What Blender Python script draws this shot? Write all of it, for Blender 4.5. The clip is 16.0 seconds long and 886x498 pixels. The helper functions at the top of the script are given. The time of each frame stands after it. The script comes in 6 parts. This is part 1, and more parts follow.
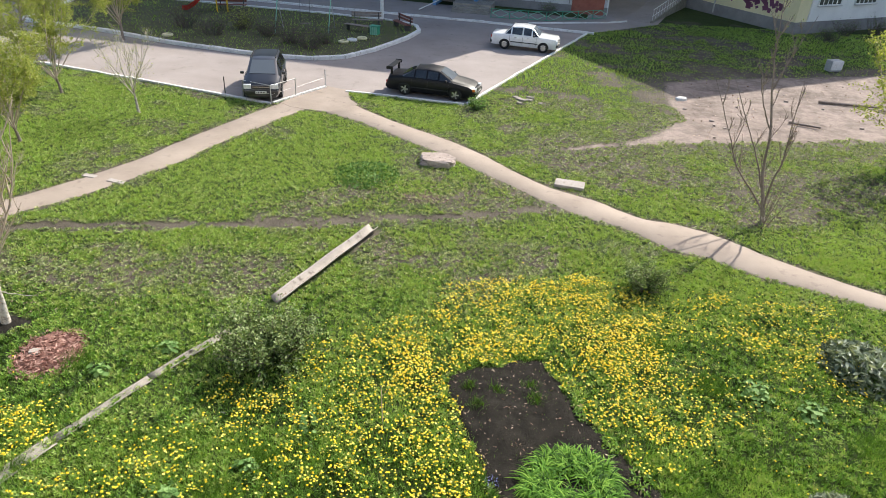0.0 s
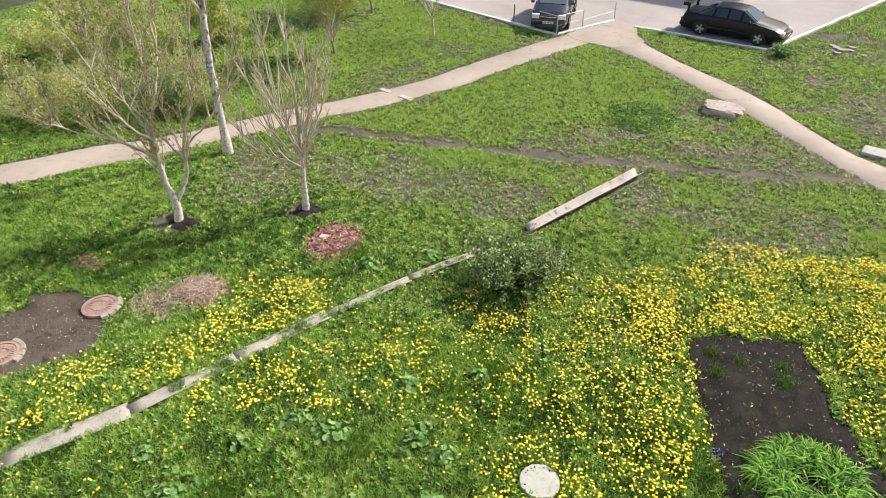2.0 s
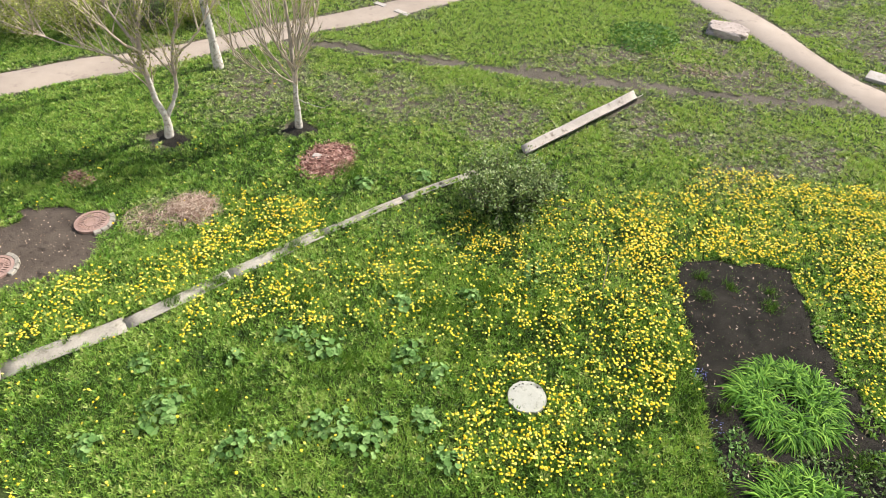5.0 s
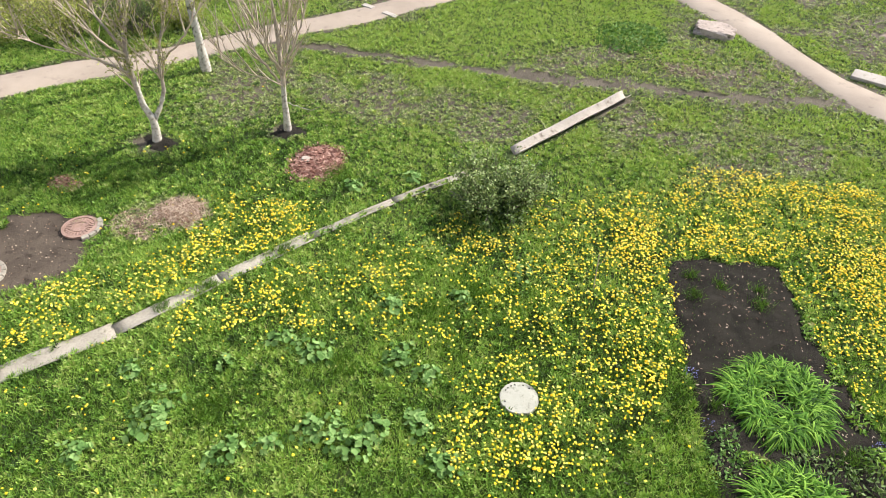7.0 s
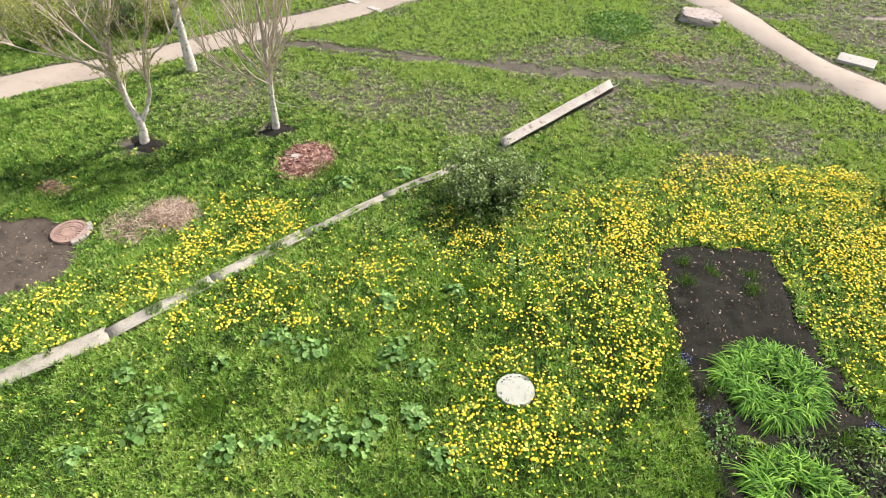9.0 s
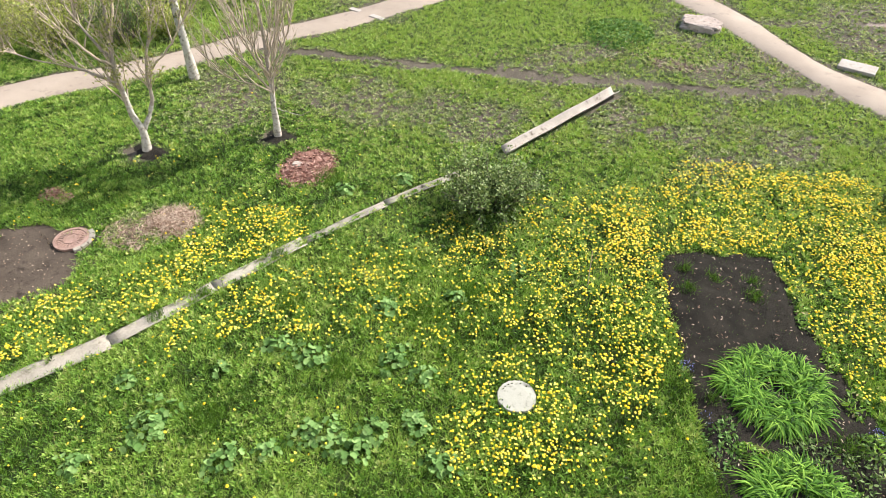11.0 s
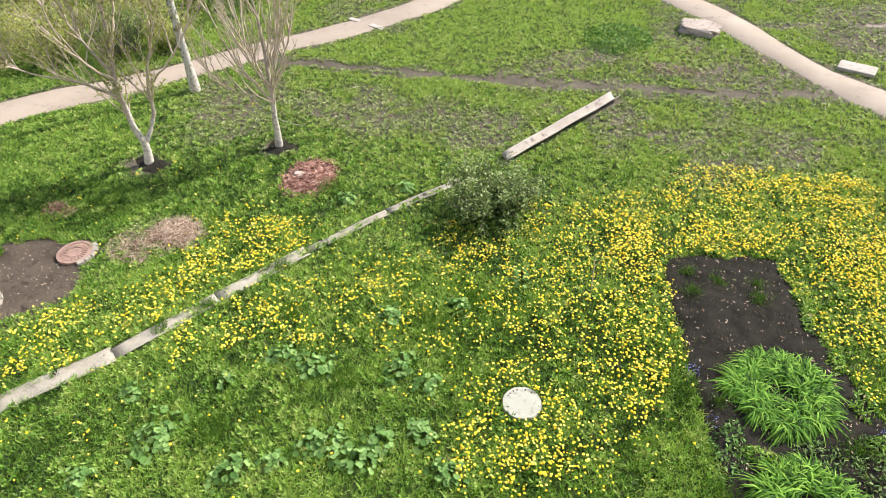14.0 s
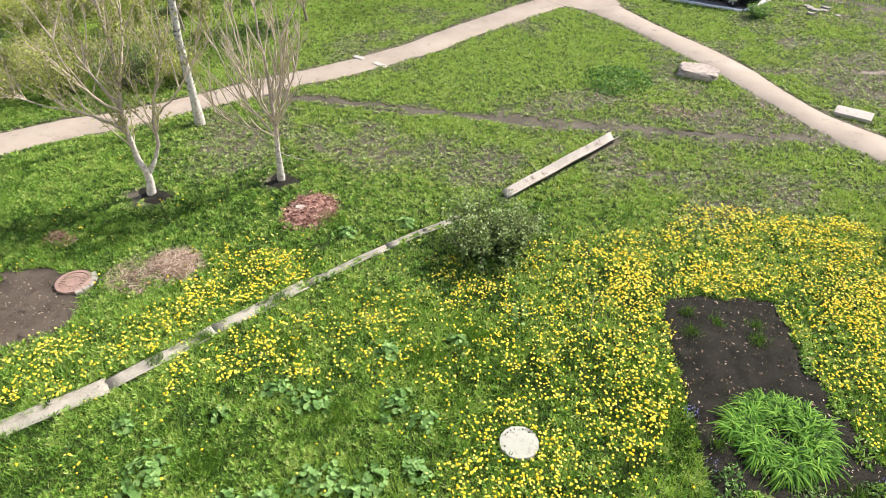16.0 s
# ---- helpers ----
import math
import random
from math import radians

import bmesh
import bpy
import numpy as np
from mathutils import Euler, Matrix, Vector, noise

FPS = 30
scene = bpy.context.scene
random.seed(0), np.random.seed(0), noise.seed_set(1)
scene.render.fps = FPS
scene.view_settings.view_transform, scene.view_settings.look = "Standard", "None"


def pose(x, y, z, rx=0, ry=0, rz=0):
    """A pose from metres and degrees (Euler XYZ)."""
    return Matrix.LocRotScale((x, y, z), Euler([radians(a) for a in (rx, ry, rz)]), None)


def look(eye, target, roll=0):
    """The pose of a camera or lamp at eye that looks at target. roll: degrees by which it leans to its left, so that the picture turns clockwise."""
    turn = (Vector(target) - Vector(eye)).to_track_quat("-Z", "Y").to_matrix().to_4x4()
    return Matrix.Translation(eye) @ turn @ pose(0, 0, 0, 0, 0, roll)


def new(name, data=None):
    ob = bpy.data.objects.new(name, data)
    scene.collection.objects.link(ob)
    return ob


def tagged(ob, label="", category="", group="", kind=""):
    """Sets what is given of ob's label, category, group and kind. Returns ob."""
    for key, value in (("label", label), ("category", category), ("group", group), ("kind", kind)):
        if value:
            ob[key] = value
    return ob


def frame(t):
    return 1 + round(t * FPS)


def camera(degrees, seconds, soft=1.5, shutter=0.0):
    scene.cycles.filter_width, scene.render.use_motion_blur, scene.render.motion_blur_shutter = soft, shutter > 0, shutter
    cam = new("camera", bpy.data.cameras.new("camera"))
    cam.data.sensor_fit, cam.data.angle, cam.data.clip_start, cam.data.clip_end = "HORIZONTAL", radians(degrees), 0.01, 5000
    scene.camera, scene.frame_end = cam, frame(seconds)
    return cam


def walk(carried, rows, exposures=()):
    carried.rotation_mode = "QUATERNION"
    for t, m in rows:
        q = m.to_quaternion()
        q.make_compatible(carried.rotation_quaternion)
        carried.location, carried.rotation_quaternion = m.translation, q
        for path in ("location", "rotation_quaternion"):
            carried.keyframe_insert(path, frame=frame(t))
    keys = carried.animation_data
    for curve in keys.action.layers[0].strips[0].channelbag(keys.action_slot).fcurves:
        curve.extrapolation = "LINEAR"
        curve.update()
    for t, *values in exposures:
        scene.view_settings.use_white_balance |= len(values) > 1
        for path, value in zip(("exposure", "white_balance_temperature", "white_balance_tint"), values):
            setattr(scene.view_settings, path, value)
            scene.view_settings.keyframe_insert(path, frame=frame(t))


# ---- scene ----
# ---- camera ----
cam = camera(66.74, 16.0, 0.65)
# seconds, eye, yaw to the left, pitch up, roll
ROWS = [
    (0.0, -0.062, 0.150, 11.016, -0.00, -29.53, 3.27),
    (0.5, -0.039, 0.076, 11.009, 9.30, -33.32, 0.93),
    (1.0, -0.010, -0.016, 11.033, 15.97, -35.15, 0.32),
    (1.5, -0.060, -0.026, 11.052, 22.89, -35.89, -0.87),
    (2.0, -0.047, -0.021, 11.060, 25.13, -35.33, -0.66),
    (2.5, -0.027, -0.033, 11.051, 25.72, -36.71, -0.62),
    (3.0, -0.020, -0.044, 11.037, 25.78, -39.43, -0.43),
    (3.5, -0.011, -0.029, 11.027, 25.19, -41.14, 0.18),
    (4.0, -0.008, -0.028, 11.002, 25.07, -41.80, 0.63),
    (6.5, -0.006, 0.001, 11.000, 23.84, -41.79, 0.34),
    (7.0, -0.004, 0.008, 10.998, 23.59, -41.75, 0.61),
    (7.5, -0.005, 0.014, 10.998, 23.68, -41.84, -0.22),
    (8.0, -0.001, 0.006, 11.000, 22.56, -42.36, 0.40),
    (8.5, 0.004, 0.009, 10.996, 22.31, -42.57, -0.41),
    (9.0, 0.003, 0.009, 10.998, 22.75, -42.25, -0.47),
    (11.5, 0.045, 0.007, 10.978, 23.02, -41.60, -0.79),
    (12.0, 0.037, 0.002, 10.971, 22.84, -41.75, -1.00),
    (12.5, 0.023, -0.000, 10.992, 22.79, -40.99, -1.72),
    (13.0, 0.040, 0.003, 10.991, 23.49, -40.99, -1.82),
    (13.5, 0.039, -0.004, 10.983, 23.44, -40.79, -1.52),
    (14.0, 0.043, 0.009, 10.982, 23.34, -40.96, -1.89),
    (14.5, 0.054, 0.016, 10.999, 23.15, -40.05, -1.68),
    (15.0, 0.039, 0.009, 10.995, 22.72, -39.74, -1.25),
    (15.5, 0.028, -0.005, 10.994, 23.00, -39.21, -0.74),
    (16.0, 0.045, 0.003, 11.003, 23.17, -37.94, -0.76),
]
walk(cam, [(t, pose(x, y, z, 90 + pitch, 0, yaw) @ pose(0, 0, 0, 0, 0, roll)) for t, x, y, z, yaw, pitch, roll in ROWS],
     [(0.0, 0.74), (2.0, 0.79), (4.0, 0.82), (7.0, 0.87), (9.0, 0.94), (16.0, 0.95)])

# ---- light ----
SUN_TO = Vector((0.585, 0.81, 0.0)).normalized()
SUN_UP = 39.0
world = bpy.data.worlds.new("sky")
scene.world = world
world.use_nodes = True
wn = world.node_tree.nodes
sky = wn.new("ShaderNodeTexSky")
sky.sky_type, sky.sun_disc = "NISHITA", False
sky.sun_elevation, sky.sun_rotation = radians(SUN_UP), math.atan2(SUN_TO.x, SUN_TO.y)
sky.air_density, sky.dust_density = 1.0, 2.5
world.node_tree.links.new(sky.outputs[0], wn["Background"].inputs[0])
wn["Background"].inputs[1].default_value = 0.15
sun_data = bpy.data.lights.new("sun", "SUN")
sun_data.energy, sun_data.angle, sun_data.color = 5.0, radians(0.55), (1.0, 0.94, 0.84)
sun = new("sun", sun_data)
sun.matrix_world = look(SUN_TO * 60 + Vector((0, 30, 60 * math.tan(radians(SUN_UP)))), (0, 30, 0))


# ---- materials ----
def nodes_of(name, rough=0.8, metal=0.0, spec=0.4):
    m = bpy.data.materials.new(name)
    m.use_nodes = True
    nt = m.node_tree
    b = nt.nodes["Principled BSDF"]
    b.inputs["Roughness"].default_value, b.inputs["Metallic"].default_value = rough, metal
    b.inputs["Specular IOR Level"].default_value = spec
    return m, nt, b


def ramp(nt, fac, stops):
    r = nt.nodes.new("ShaderNodeValToRGB")
    e = r.color_ramp.elements
    while len(e) < len(stops):
        e.new(0.5)
    for el, (p, c) in zip(e, stops):
        el.position, el.color = p, (*c, 1)
    nt.links.new(fac, r.inputs[0])
    return r.outputs[0]


def noise_out(nt, scale, detail=5.0, coord=None, rough=0.6, stretch=None):
    n = nt.nodes.new("ShaderNodeTexNoise")
    n.inputs["Scale"].default_value, n.inputs["Detail"].default_value, n.inputs["Roughness"].default_value = scale, detail, rough
    src = coord or nt.nodes.new("ShaderNodeNewGeometry").outputs["Position"]
    if stretch:
        mp = nt.nodes.new("ShaderNodeMapping")
        mp.inputs["Scale"].default_value = stretch
        nt.links.new(src, mp.inputs[0])
        src = mp.outputs[0]
    nt.links.new(src, n.inputs["Vector"])
    return n.outputs["Fac"]


def mixed(nt, fac, a, b, mode="MIX"):
    n = nt.nodes.new("ShaderNodeMix")
    n.data_type, n.blend_type = "RGBA", mode
    if isinstance(fac, (int, float)):
        n.inputs[0].default_value = fac
    else:
        nt.links.new(fac, n.inputs[0])
    for sock, v in ((n.inputs[6], a), (n.inputs[7], b)):
        if isinstance(v, tuple):
            sock.default_value = (*v, 1)
        else:
            nt.links.new(v, sock)
    return n.outputs[2]


def bump(nt, b, height, strength=0.3, dist=0.02):
    n = nt.nodes.new("ShaderNodeBump")
    n.inputs["Strength"].default_value, n.inputs["Distance"].default_value = strength, dist
    nt.links.new(height, n.inputs["Height"])
    nt.links.new(n.outputs[0], b.inputs["Normal"])


def attribute(nt, name):
    a = nt.nodes.new("ShaderNodeAttribute")
    a.attribute_name = name
    return a.outputs["Fac"]


def rough_stuff(name, low, high, scale, fine, rough=0.85, strength=0.3, dist=0.01, stain=None, object_space=False, metal=0.0, pieces=False, stain_at=0.55):
    """A matt surface with a broad and a fine variation, stains and relief."""
    m, nt, b = nodes_of(name, rough, metal, 0.18)
    coord = nt.nodes.new("ShaderNodeTexCoord").outputs["Object"] if object_space else None
    broad, small = noise_out(nt, scale, 4, coord), noise_out(nt, fine, 6, coord)
    col = mixed(nt, 0.35, ramp(nt, broad, [(0.3, low), (0.7, high)]), ramp(nt, small, [(0.3, low), (0.7, high)]))
    if stain:
        spot = ramp(nt, noise_out(nt, scale * 2.7, 7, coord, 0.7), [(stain_at, (0, 0, 0)), (stain_at + 0.11, (1, 1, 1))])
        col = mixed(nt, spot, col, stain)
    if pieces:
        info = nt.nodes.new("ShaderNodeObjectInfo")
        col = mixed(nt, 0.5, col, ramp(nt, info.outputs["Random"], [(0.0, (0.45, 0.45, 0.45)), (1.0, (1, 1, 1))]), "MULTIPLY")
    nt.links.new(col, b.inputs["Base Color"])
    bump(nt, b, small, strength, dist)
    return m


def plain(name, colour, rough=0.5, metal=0.0, spec=0.5, wear=0.12, scale=9.0):
    """A painted, moulded or metal surface, slightly uneven in tone."""
    m, nt, b = nodes_of(name, rough, metal, spec)
    n = noise_out(nt, scale, 5, nt.nodes.new("ShaderNodeTexCoord").outputs["Object"])
    dark = tuple(c * (1 - wear * 2) for c in colour)
    nt.links.new(ramp(nt, n, [(0.3, dark), (0.65, colour)]), b.inputs["Base Color"])
    r = nt.nodes.new("ShaderNodeMapRange")
    r.inputs["To Min"].default_value, r.inputs["To Max"].default_value = max(0.03, rough - 0.1), min(1, rough + 0.12)
    nt.links.new(n, r.inputs[0])
    nt.links.new(r.outputs[0], b.inputs["Roughness"])
    return m


def foliage(name, stops, rough=0.55, shine=0.35, glow=(1.25, 1.2, 0.55), patch=0.0, patch_stops=None, spec=0.18):
    """Leaves or blades: tone by the attribute 'tone', light shining through."""
    m, nt, b = nodes_of(name, rough, 0.0, spec)
    col = ramp(nt, attribute(nt, "tone"), stops)
    if patch:
        fac = ramp(nt, noise_out(nt, patch, 4), [(0.42, (0, 0, 0)), (0.62, (1, 1, 1))])
        col = mixed(nt, fac, col, ramp(nt, attribute(nt, "tone"), patch_stops))
    nt.links.new(col, b.inputs["Base Color"])
    t = nt.nodes.new("ShaderNodeBsdfTranslucent")
    nt.links.new(mixed(nt, 1.0, col, glow, "MULTIPLY"), t.inputs["Color"])
    mx = nt.nodes.new("ShaderNodeMixShader")
    mx.inputs[0].default_value = shine
    nt.links.new(b.outputs[0], mx.inputs[1])
    nt.links.new(t.outputs[0], mx.inputs[2])
    nt.links.new(mx.outputs[0], nt.nodes["Material Output"].inputs[0])
    return m


def glass(name, tint=(0.012, 0.014, 0.016), rough=0.03):
    m, nt, b = nodes_of(name, rough, 0.0, 0.7)
    b.inputs["Base Color"].default_value = (*tint, 1)
    b.inputs["Coat Weight"].default_value = 0.25
    return m


def car_paint(name, colour, flake=0.0, rough=0.28, coat=0.8, spec=0.5):
    m, nt, b = nodes_of(name, rough, flake, spec)
    n = noise_out(nt, 3.0, 5, nt.nodes.new("ShaderNodeTexCoord").outputs["Object"])
    nt.links.new(ramp(nt, n, [(0.3, tuple(c * 0.85 for c in colour)), (0.7, colour)]), b.inputs["Base Color"])
    b.inputs["Coat Weight"].default_value, b.inputs["Coat Roughness"].default_value = coat, 0.08
    return m


SOIL = rough_stuff("dark_soil", (0.0062, 0.0055, 0.0045), (0.031, 0.027, 0.021), 2.2, 38, 1.0, 1.0, 0.05)
SHADY_TURF = rough_stuff("thin_shaded_turf", (0.055, 0.055, 0.028), (0.14, 0.14, 0.07), 1.2, 18, 0.95, 0.6, 0.03, (0.10, 0.082, 0.062))
SOIL_GREY = rough_stuff("grey_bare_earth", (0.036, 0.028, 0.022), (0.098, 0.078, 0.062), 1.1, 24, 1.0, 0.8, 0.02, (0.028, 0.022, 0.017))
PATH = rough_stuff("worn_asphalt_path", (0.23, 0.188, 0.155), (0.345, 0.29, 0.242), 0.55, 32, 0.92, 0.5, 0.012, (0.20, 0.162, 0.137), stain_at=0.57)
ASPHALT = rough_stuff("grey_asphalt", (0.235, 0.205, 0.19), (0.335, 0.295, 0.275), 0.35, 26, 0.88, 0.3, 0.008, (0.21, 0.185, 0.17), stain_at=0.58)
KERB = rough_stuff("whitewashed_kerb", (0.55, 0.54, 0.51), (0.82, 0.81, 0.78), 2.0, 30, 0.85, 0.3, 0.01, (0.38, 0.36, 0.33), pieces=False)
CONCRETE = rough_stuff("weathered_concrete", (0.19, 0.172, 0.145), (0.34, 0.315, 0.275), 1.5, 24, 0.9, 0.6, 0.015, (0.12, 0.11, 0.085), stain_at=0.57)
PALE_SLAB = rough_stuff("pale_concrete", (0.27, 0.24, 0.215), (0.43, 0.395, 0.36), 2.0, 24, 0.9, 0.5, 0.012, (0.26, 0.23, 0.2))
CEMENT = rough_stuff("asbestos_cement", (0.23, 0.205, 0.18), (0.42, 0.385, 0.345), 1.4, 22, 0.85, 0.5, 0.012, (0.14, 0.115, 0.095), stain_at=0.56)
STONE = rough_stuff("pinkish_boulder", (0.23, 0.185, 0.16), (0.44, 0.375, 0.335), 2.4, 16, 0.9, 0.7, 0.04, (0.13, 0.1, 0.09))
WHITE_LID = rough_stuff("white_concrete_lid", (0.27, 0.27, 0.235), (0.345, 0.345, 0.305), 3.0, 40, 0.95, 0.3, 0.005, (0.19, 0.19, 0.16))
IRON = rough_stuff("rusty_cast_iron", (0.20, 0.125, 0.10), (0.36, 0.25, 0.215), 5.0, 50, 0.75, 0.4, 0.005, (0.13, 0.08, 0.065), True, 0.2)
BARK = rough_stuff("grey_brown_bark", (0.13, 0.10, 0.085), (0.30, 0.25, 0.215), 6.0, 60, 0.9, 0.5, 0.01)
PALE_BARK = rough_stuff("pale_young_bark", (0.20, 0.165, 0.14), (0.44, 0.385, 0.335), 5.0, 40, 0.9, 0.5, 0.01, (0.15, 0.12, 0.10))
TWIG = rough_stuff("pale_twig", (0.28, 0.225, 0.18), (0.52, 0.44, 0.36), 5.0, 40, 0.85, 0.3, 0.005)
LIGHT_TWIG = rough_stuff("pale_birch_twig", (0.36, 0.32, 0.26), (0.58, 0.53, 0.45), 5.0, 40, 0.85, 0.3, 0.005)
DARK_TWIG = rough_stuff("dark_purplish_twig", (0.085, 0.065, 0.06), (0.18, 0.145, 0.13), 5.0, 40, 0.85, 0.3, 0.005)
LIME = rough_stuff("whitewashed_bark", (0.31, 0.285, 0.25), (0.55, 0.52, 0.48), 5.0, 30, 0.9, 0.8, 0.02, (0.18, 0.15, 0.125), stain_at=0.5)
BIRCH = rough_stuff("white_birch_bark", (0.30, 0.285, 0.26), (0.47, 0.45, 0.42), 2.5, 20, 0.85, 0.4, 0.01, (0.03, 0.027, 0.024), stain_at=0.5)
MULCH = rough_stuff("red_brown_leaf_litter", (0.14, 0.07, 0.055), (0.34, 0.19, 0.155), 7.0, 45, 0.95, 0.5, 0.02)
WALL_GREY = rough_stuff("whitewashed_wall", (0.42, 0.42, 0.42), (0.60, 0.60, 0.59), 0.5, 12, 0.9, 0.2, 0.01, (0.30, 0.29, 0.28))
WALL_WHITE = rough_stuff("white_plaster", (0.62, 0.61, 0.60), (0.78, 0.77, 0.75), 0.5, 12, 0.9, 0.2, 0.01)
WALL_YELLOW = rough_stuff("pale_yellow_plaster", (0.62, 0.55, 0.33), (0.74, 0.67, 0.43), 0.4, 11, 0.9, 0.2, 0.01)
PLINTH = rough_stuff("grey_plinth", (0.17, 0.16, 0.16), (0.29, 0.28, 0.27), 0.8, 14, 0.9, 0.3, 0.01)
BRICK_RED = rough_stuff("red_brown_wall", (0.22, 0.07, 0.05), (0.36, 0.14, 0.10), 2.0, 20, 0.85, 0.3, 0.01)
BLUE = plain("blue_paint", (0.12, 0.30, 0.55), 0.5)
GREEN = plain("green_paint", (0.05, 0.33, 0.20), 0.5)
RED = plain("red_plastic", (0.62, 0.05, 0.03), 0.4)
YELLOW = plain("yellow_plastic", (0.80, 0.52, 0.02), 0.4)
PURPLE = plain("purple_spray_paint", (0.16, 0.05, 0.11), 0.7)
WOOD = rough_stuff("weathered_plank", (0.16, 0.13, 0.11), (0.33, 0.28, 0.24), 4.0, 40, 0.85, 0.3, 0.005)
RED_WOOD = rough_stuff("red_brown_plank", (0.12, 0.045, 0.035), (0.25, 0.10, 0.08), 4.0, 40, 0.7, 0.3, 0.005)
STEEL = plain("grey_painted_steel", (0.45, 0.45, 0.44), 0.5, 0.3)
DARK_STEEL = plain("dark_steel", (0.06, 0.06, 0.06), 0.5, 0.4)
TYRE = plain("black_rubber", (0.018, 0.018, 0.018), 0.85)
RIM = plain("alloy", (0.5, 0.5, 0.5), 0.35, 0.9)
BLACK_TRIM = plain("black_trim", (0.012, 0.012, 0.013), 0.6)
CHROME = plain("chrome", (0.7, 0.7, 0.7), 0.2, 1.0)
LENS = plain("clear_lamp_lens", (0.72, 0.74, 0.76), 0.12, 0.2, 0.8)
AMBER = plain("amber_lens", (0.75, 0.2, 0.04), 0.2)
RED_LENS = plain("red_lens", (0.45, 0.02, 0.02), 0.2)
PLATE = plain("number_plate", (0.72, 0.72, 0.70), 0.5)
INK = plain("dark_print", (0.03, 0.03, 0.03), 0.6)
CAR_GLASS = glass("tinted_car_glass")
HOUSE_GLASS = glass("window_glass", (0.05, 0.055, 0.06), 0.06)
PAINT_BLACK = car_paint("satin_black_car_paint", (0.008, 0.008, 0.010), 0.0, 0.42, 0.0, 0.25)
PAINT_NAVY = car_paint("dark_grey_car_paint", (0.02, 0.023, 0.03), 0.3)
PAINT_WHITE = car_paint("white_car_paint", (0.78, 0.78, 0.77))
WHITE_PAINT = plain("white_paint", (0.74, 0.73, 0.71), 0.6)

GRASS = foliage("lawn_grass", [(0.0, (0.010, 0.026, 0.005)), (0.25, (0.040, 0.095, 0.012)), (0.55, (0.138, 0.282, 0.038)), (0.86, (0.295, 0.435, 0.095)), (1.0, (0.38, 0.32, 0.18))], 0.52, 0.34, spec=0.26)
WEED = foliage("pale_weed_leaves", [(0.0, (0.03, 0.05, 0.018)), (0.35, (0.095, 0.15, 0.05)), (0.7, (0.25, 0.33, 0.12)), (1.0, (0.42, 0.45, 0.25))], 0.55, 0.28, spec=0.26)
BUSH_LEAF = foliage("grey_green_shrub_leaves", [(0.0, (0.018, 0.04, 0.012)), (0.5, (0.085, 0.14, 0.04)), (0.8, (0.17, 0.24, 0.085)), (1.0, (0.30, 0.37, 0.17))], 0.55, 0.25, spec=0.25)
LEAF = foliage("fresh_leaves", [(0.0, (0.13, 0.18, 0.03)), (0.5, (0.29, 0.34, 0.085)), (1.0, (0.46, 0.49, 0.18))], 0.55, 0.4)
OLIVE_LEAF = foliage("small_olive_leaves", [(0.0, (0.08, 0.10, 0.024)), (0.5, (0.21, 0.245, 0.06)), (1.0, (0.40, 0.43, 0.15))], 0.55, 0.4)
DARK_LEAF = foliage("shrub_leaves", [(0.0, (0.02, 0.045, 0.012)), (0.55, (0.07, 0.13, 0.035)), (1.0, (0.22, 0.30, 0.12))], 0.6, 0.3)
MALLOW = foliage("broad_mallow_leaves", [(0.0, (0.035, 0.09, 0.018)), (0.6, (0.10, 0.20, 0.05)), (1.0, (0.22, 0.35, 0.12))], 0.7, 0.28)
LILY = foliage("daylily_leaves", [(0.0, (0.012, 0.045, 0.004)), (0.5, (0.08, 0.205, 0.018)), (1.0, (0.24, 0.42, 0.06))], 0.7, 0.34, spec=0.16)
# the ramp's pale end paints part of the peony's silvery sheen
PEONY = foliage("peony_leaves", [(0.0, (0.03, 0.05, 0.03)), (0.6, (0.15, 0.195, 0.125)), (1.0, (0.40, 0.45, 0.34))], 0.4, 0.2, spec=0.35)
FLOWER = foliage("dandelion_petals", [(0.0, (0.72, 0.47, 0.012)), (0.5, (0.83, 0.66, 0.05)), (1.0, (0.88, 0.80, 0.22))], 0.8, 0.3, (1.0, 0.9, 0.6))
BLUE_FLOWER = foliage("small_blue_petals", [(0.0, (0.12, 0.14, 0.5)), (1.0, (0.35, 0.36, 0.75))], 0.7, 0.2, (0.9, 0.9, 1.0))
STRAW = foliage("dry_stalks", [(0.0, (0.16, 0.10, 0.07)), (0.5, (0.34, 0.25, 0.19)), (1.0, (0.56, 0.46, 0.37))], 0.8, 0.1, (1.0, 0.9, 0.8))
LITTER = foliage("red_brown_litter", [(0.0, (0.10, 0.045, 0.035)), (0.5, (0.28, 0.145, 0.115)), (1.0, (0.46, 0.31, 0.26))], 0.85, 0.1, (1.0, 0.8, 0.7))


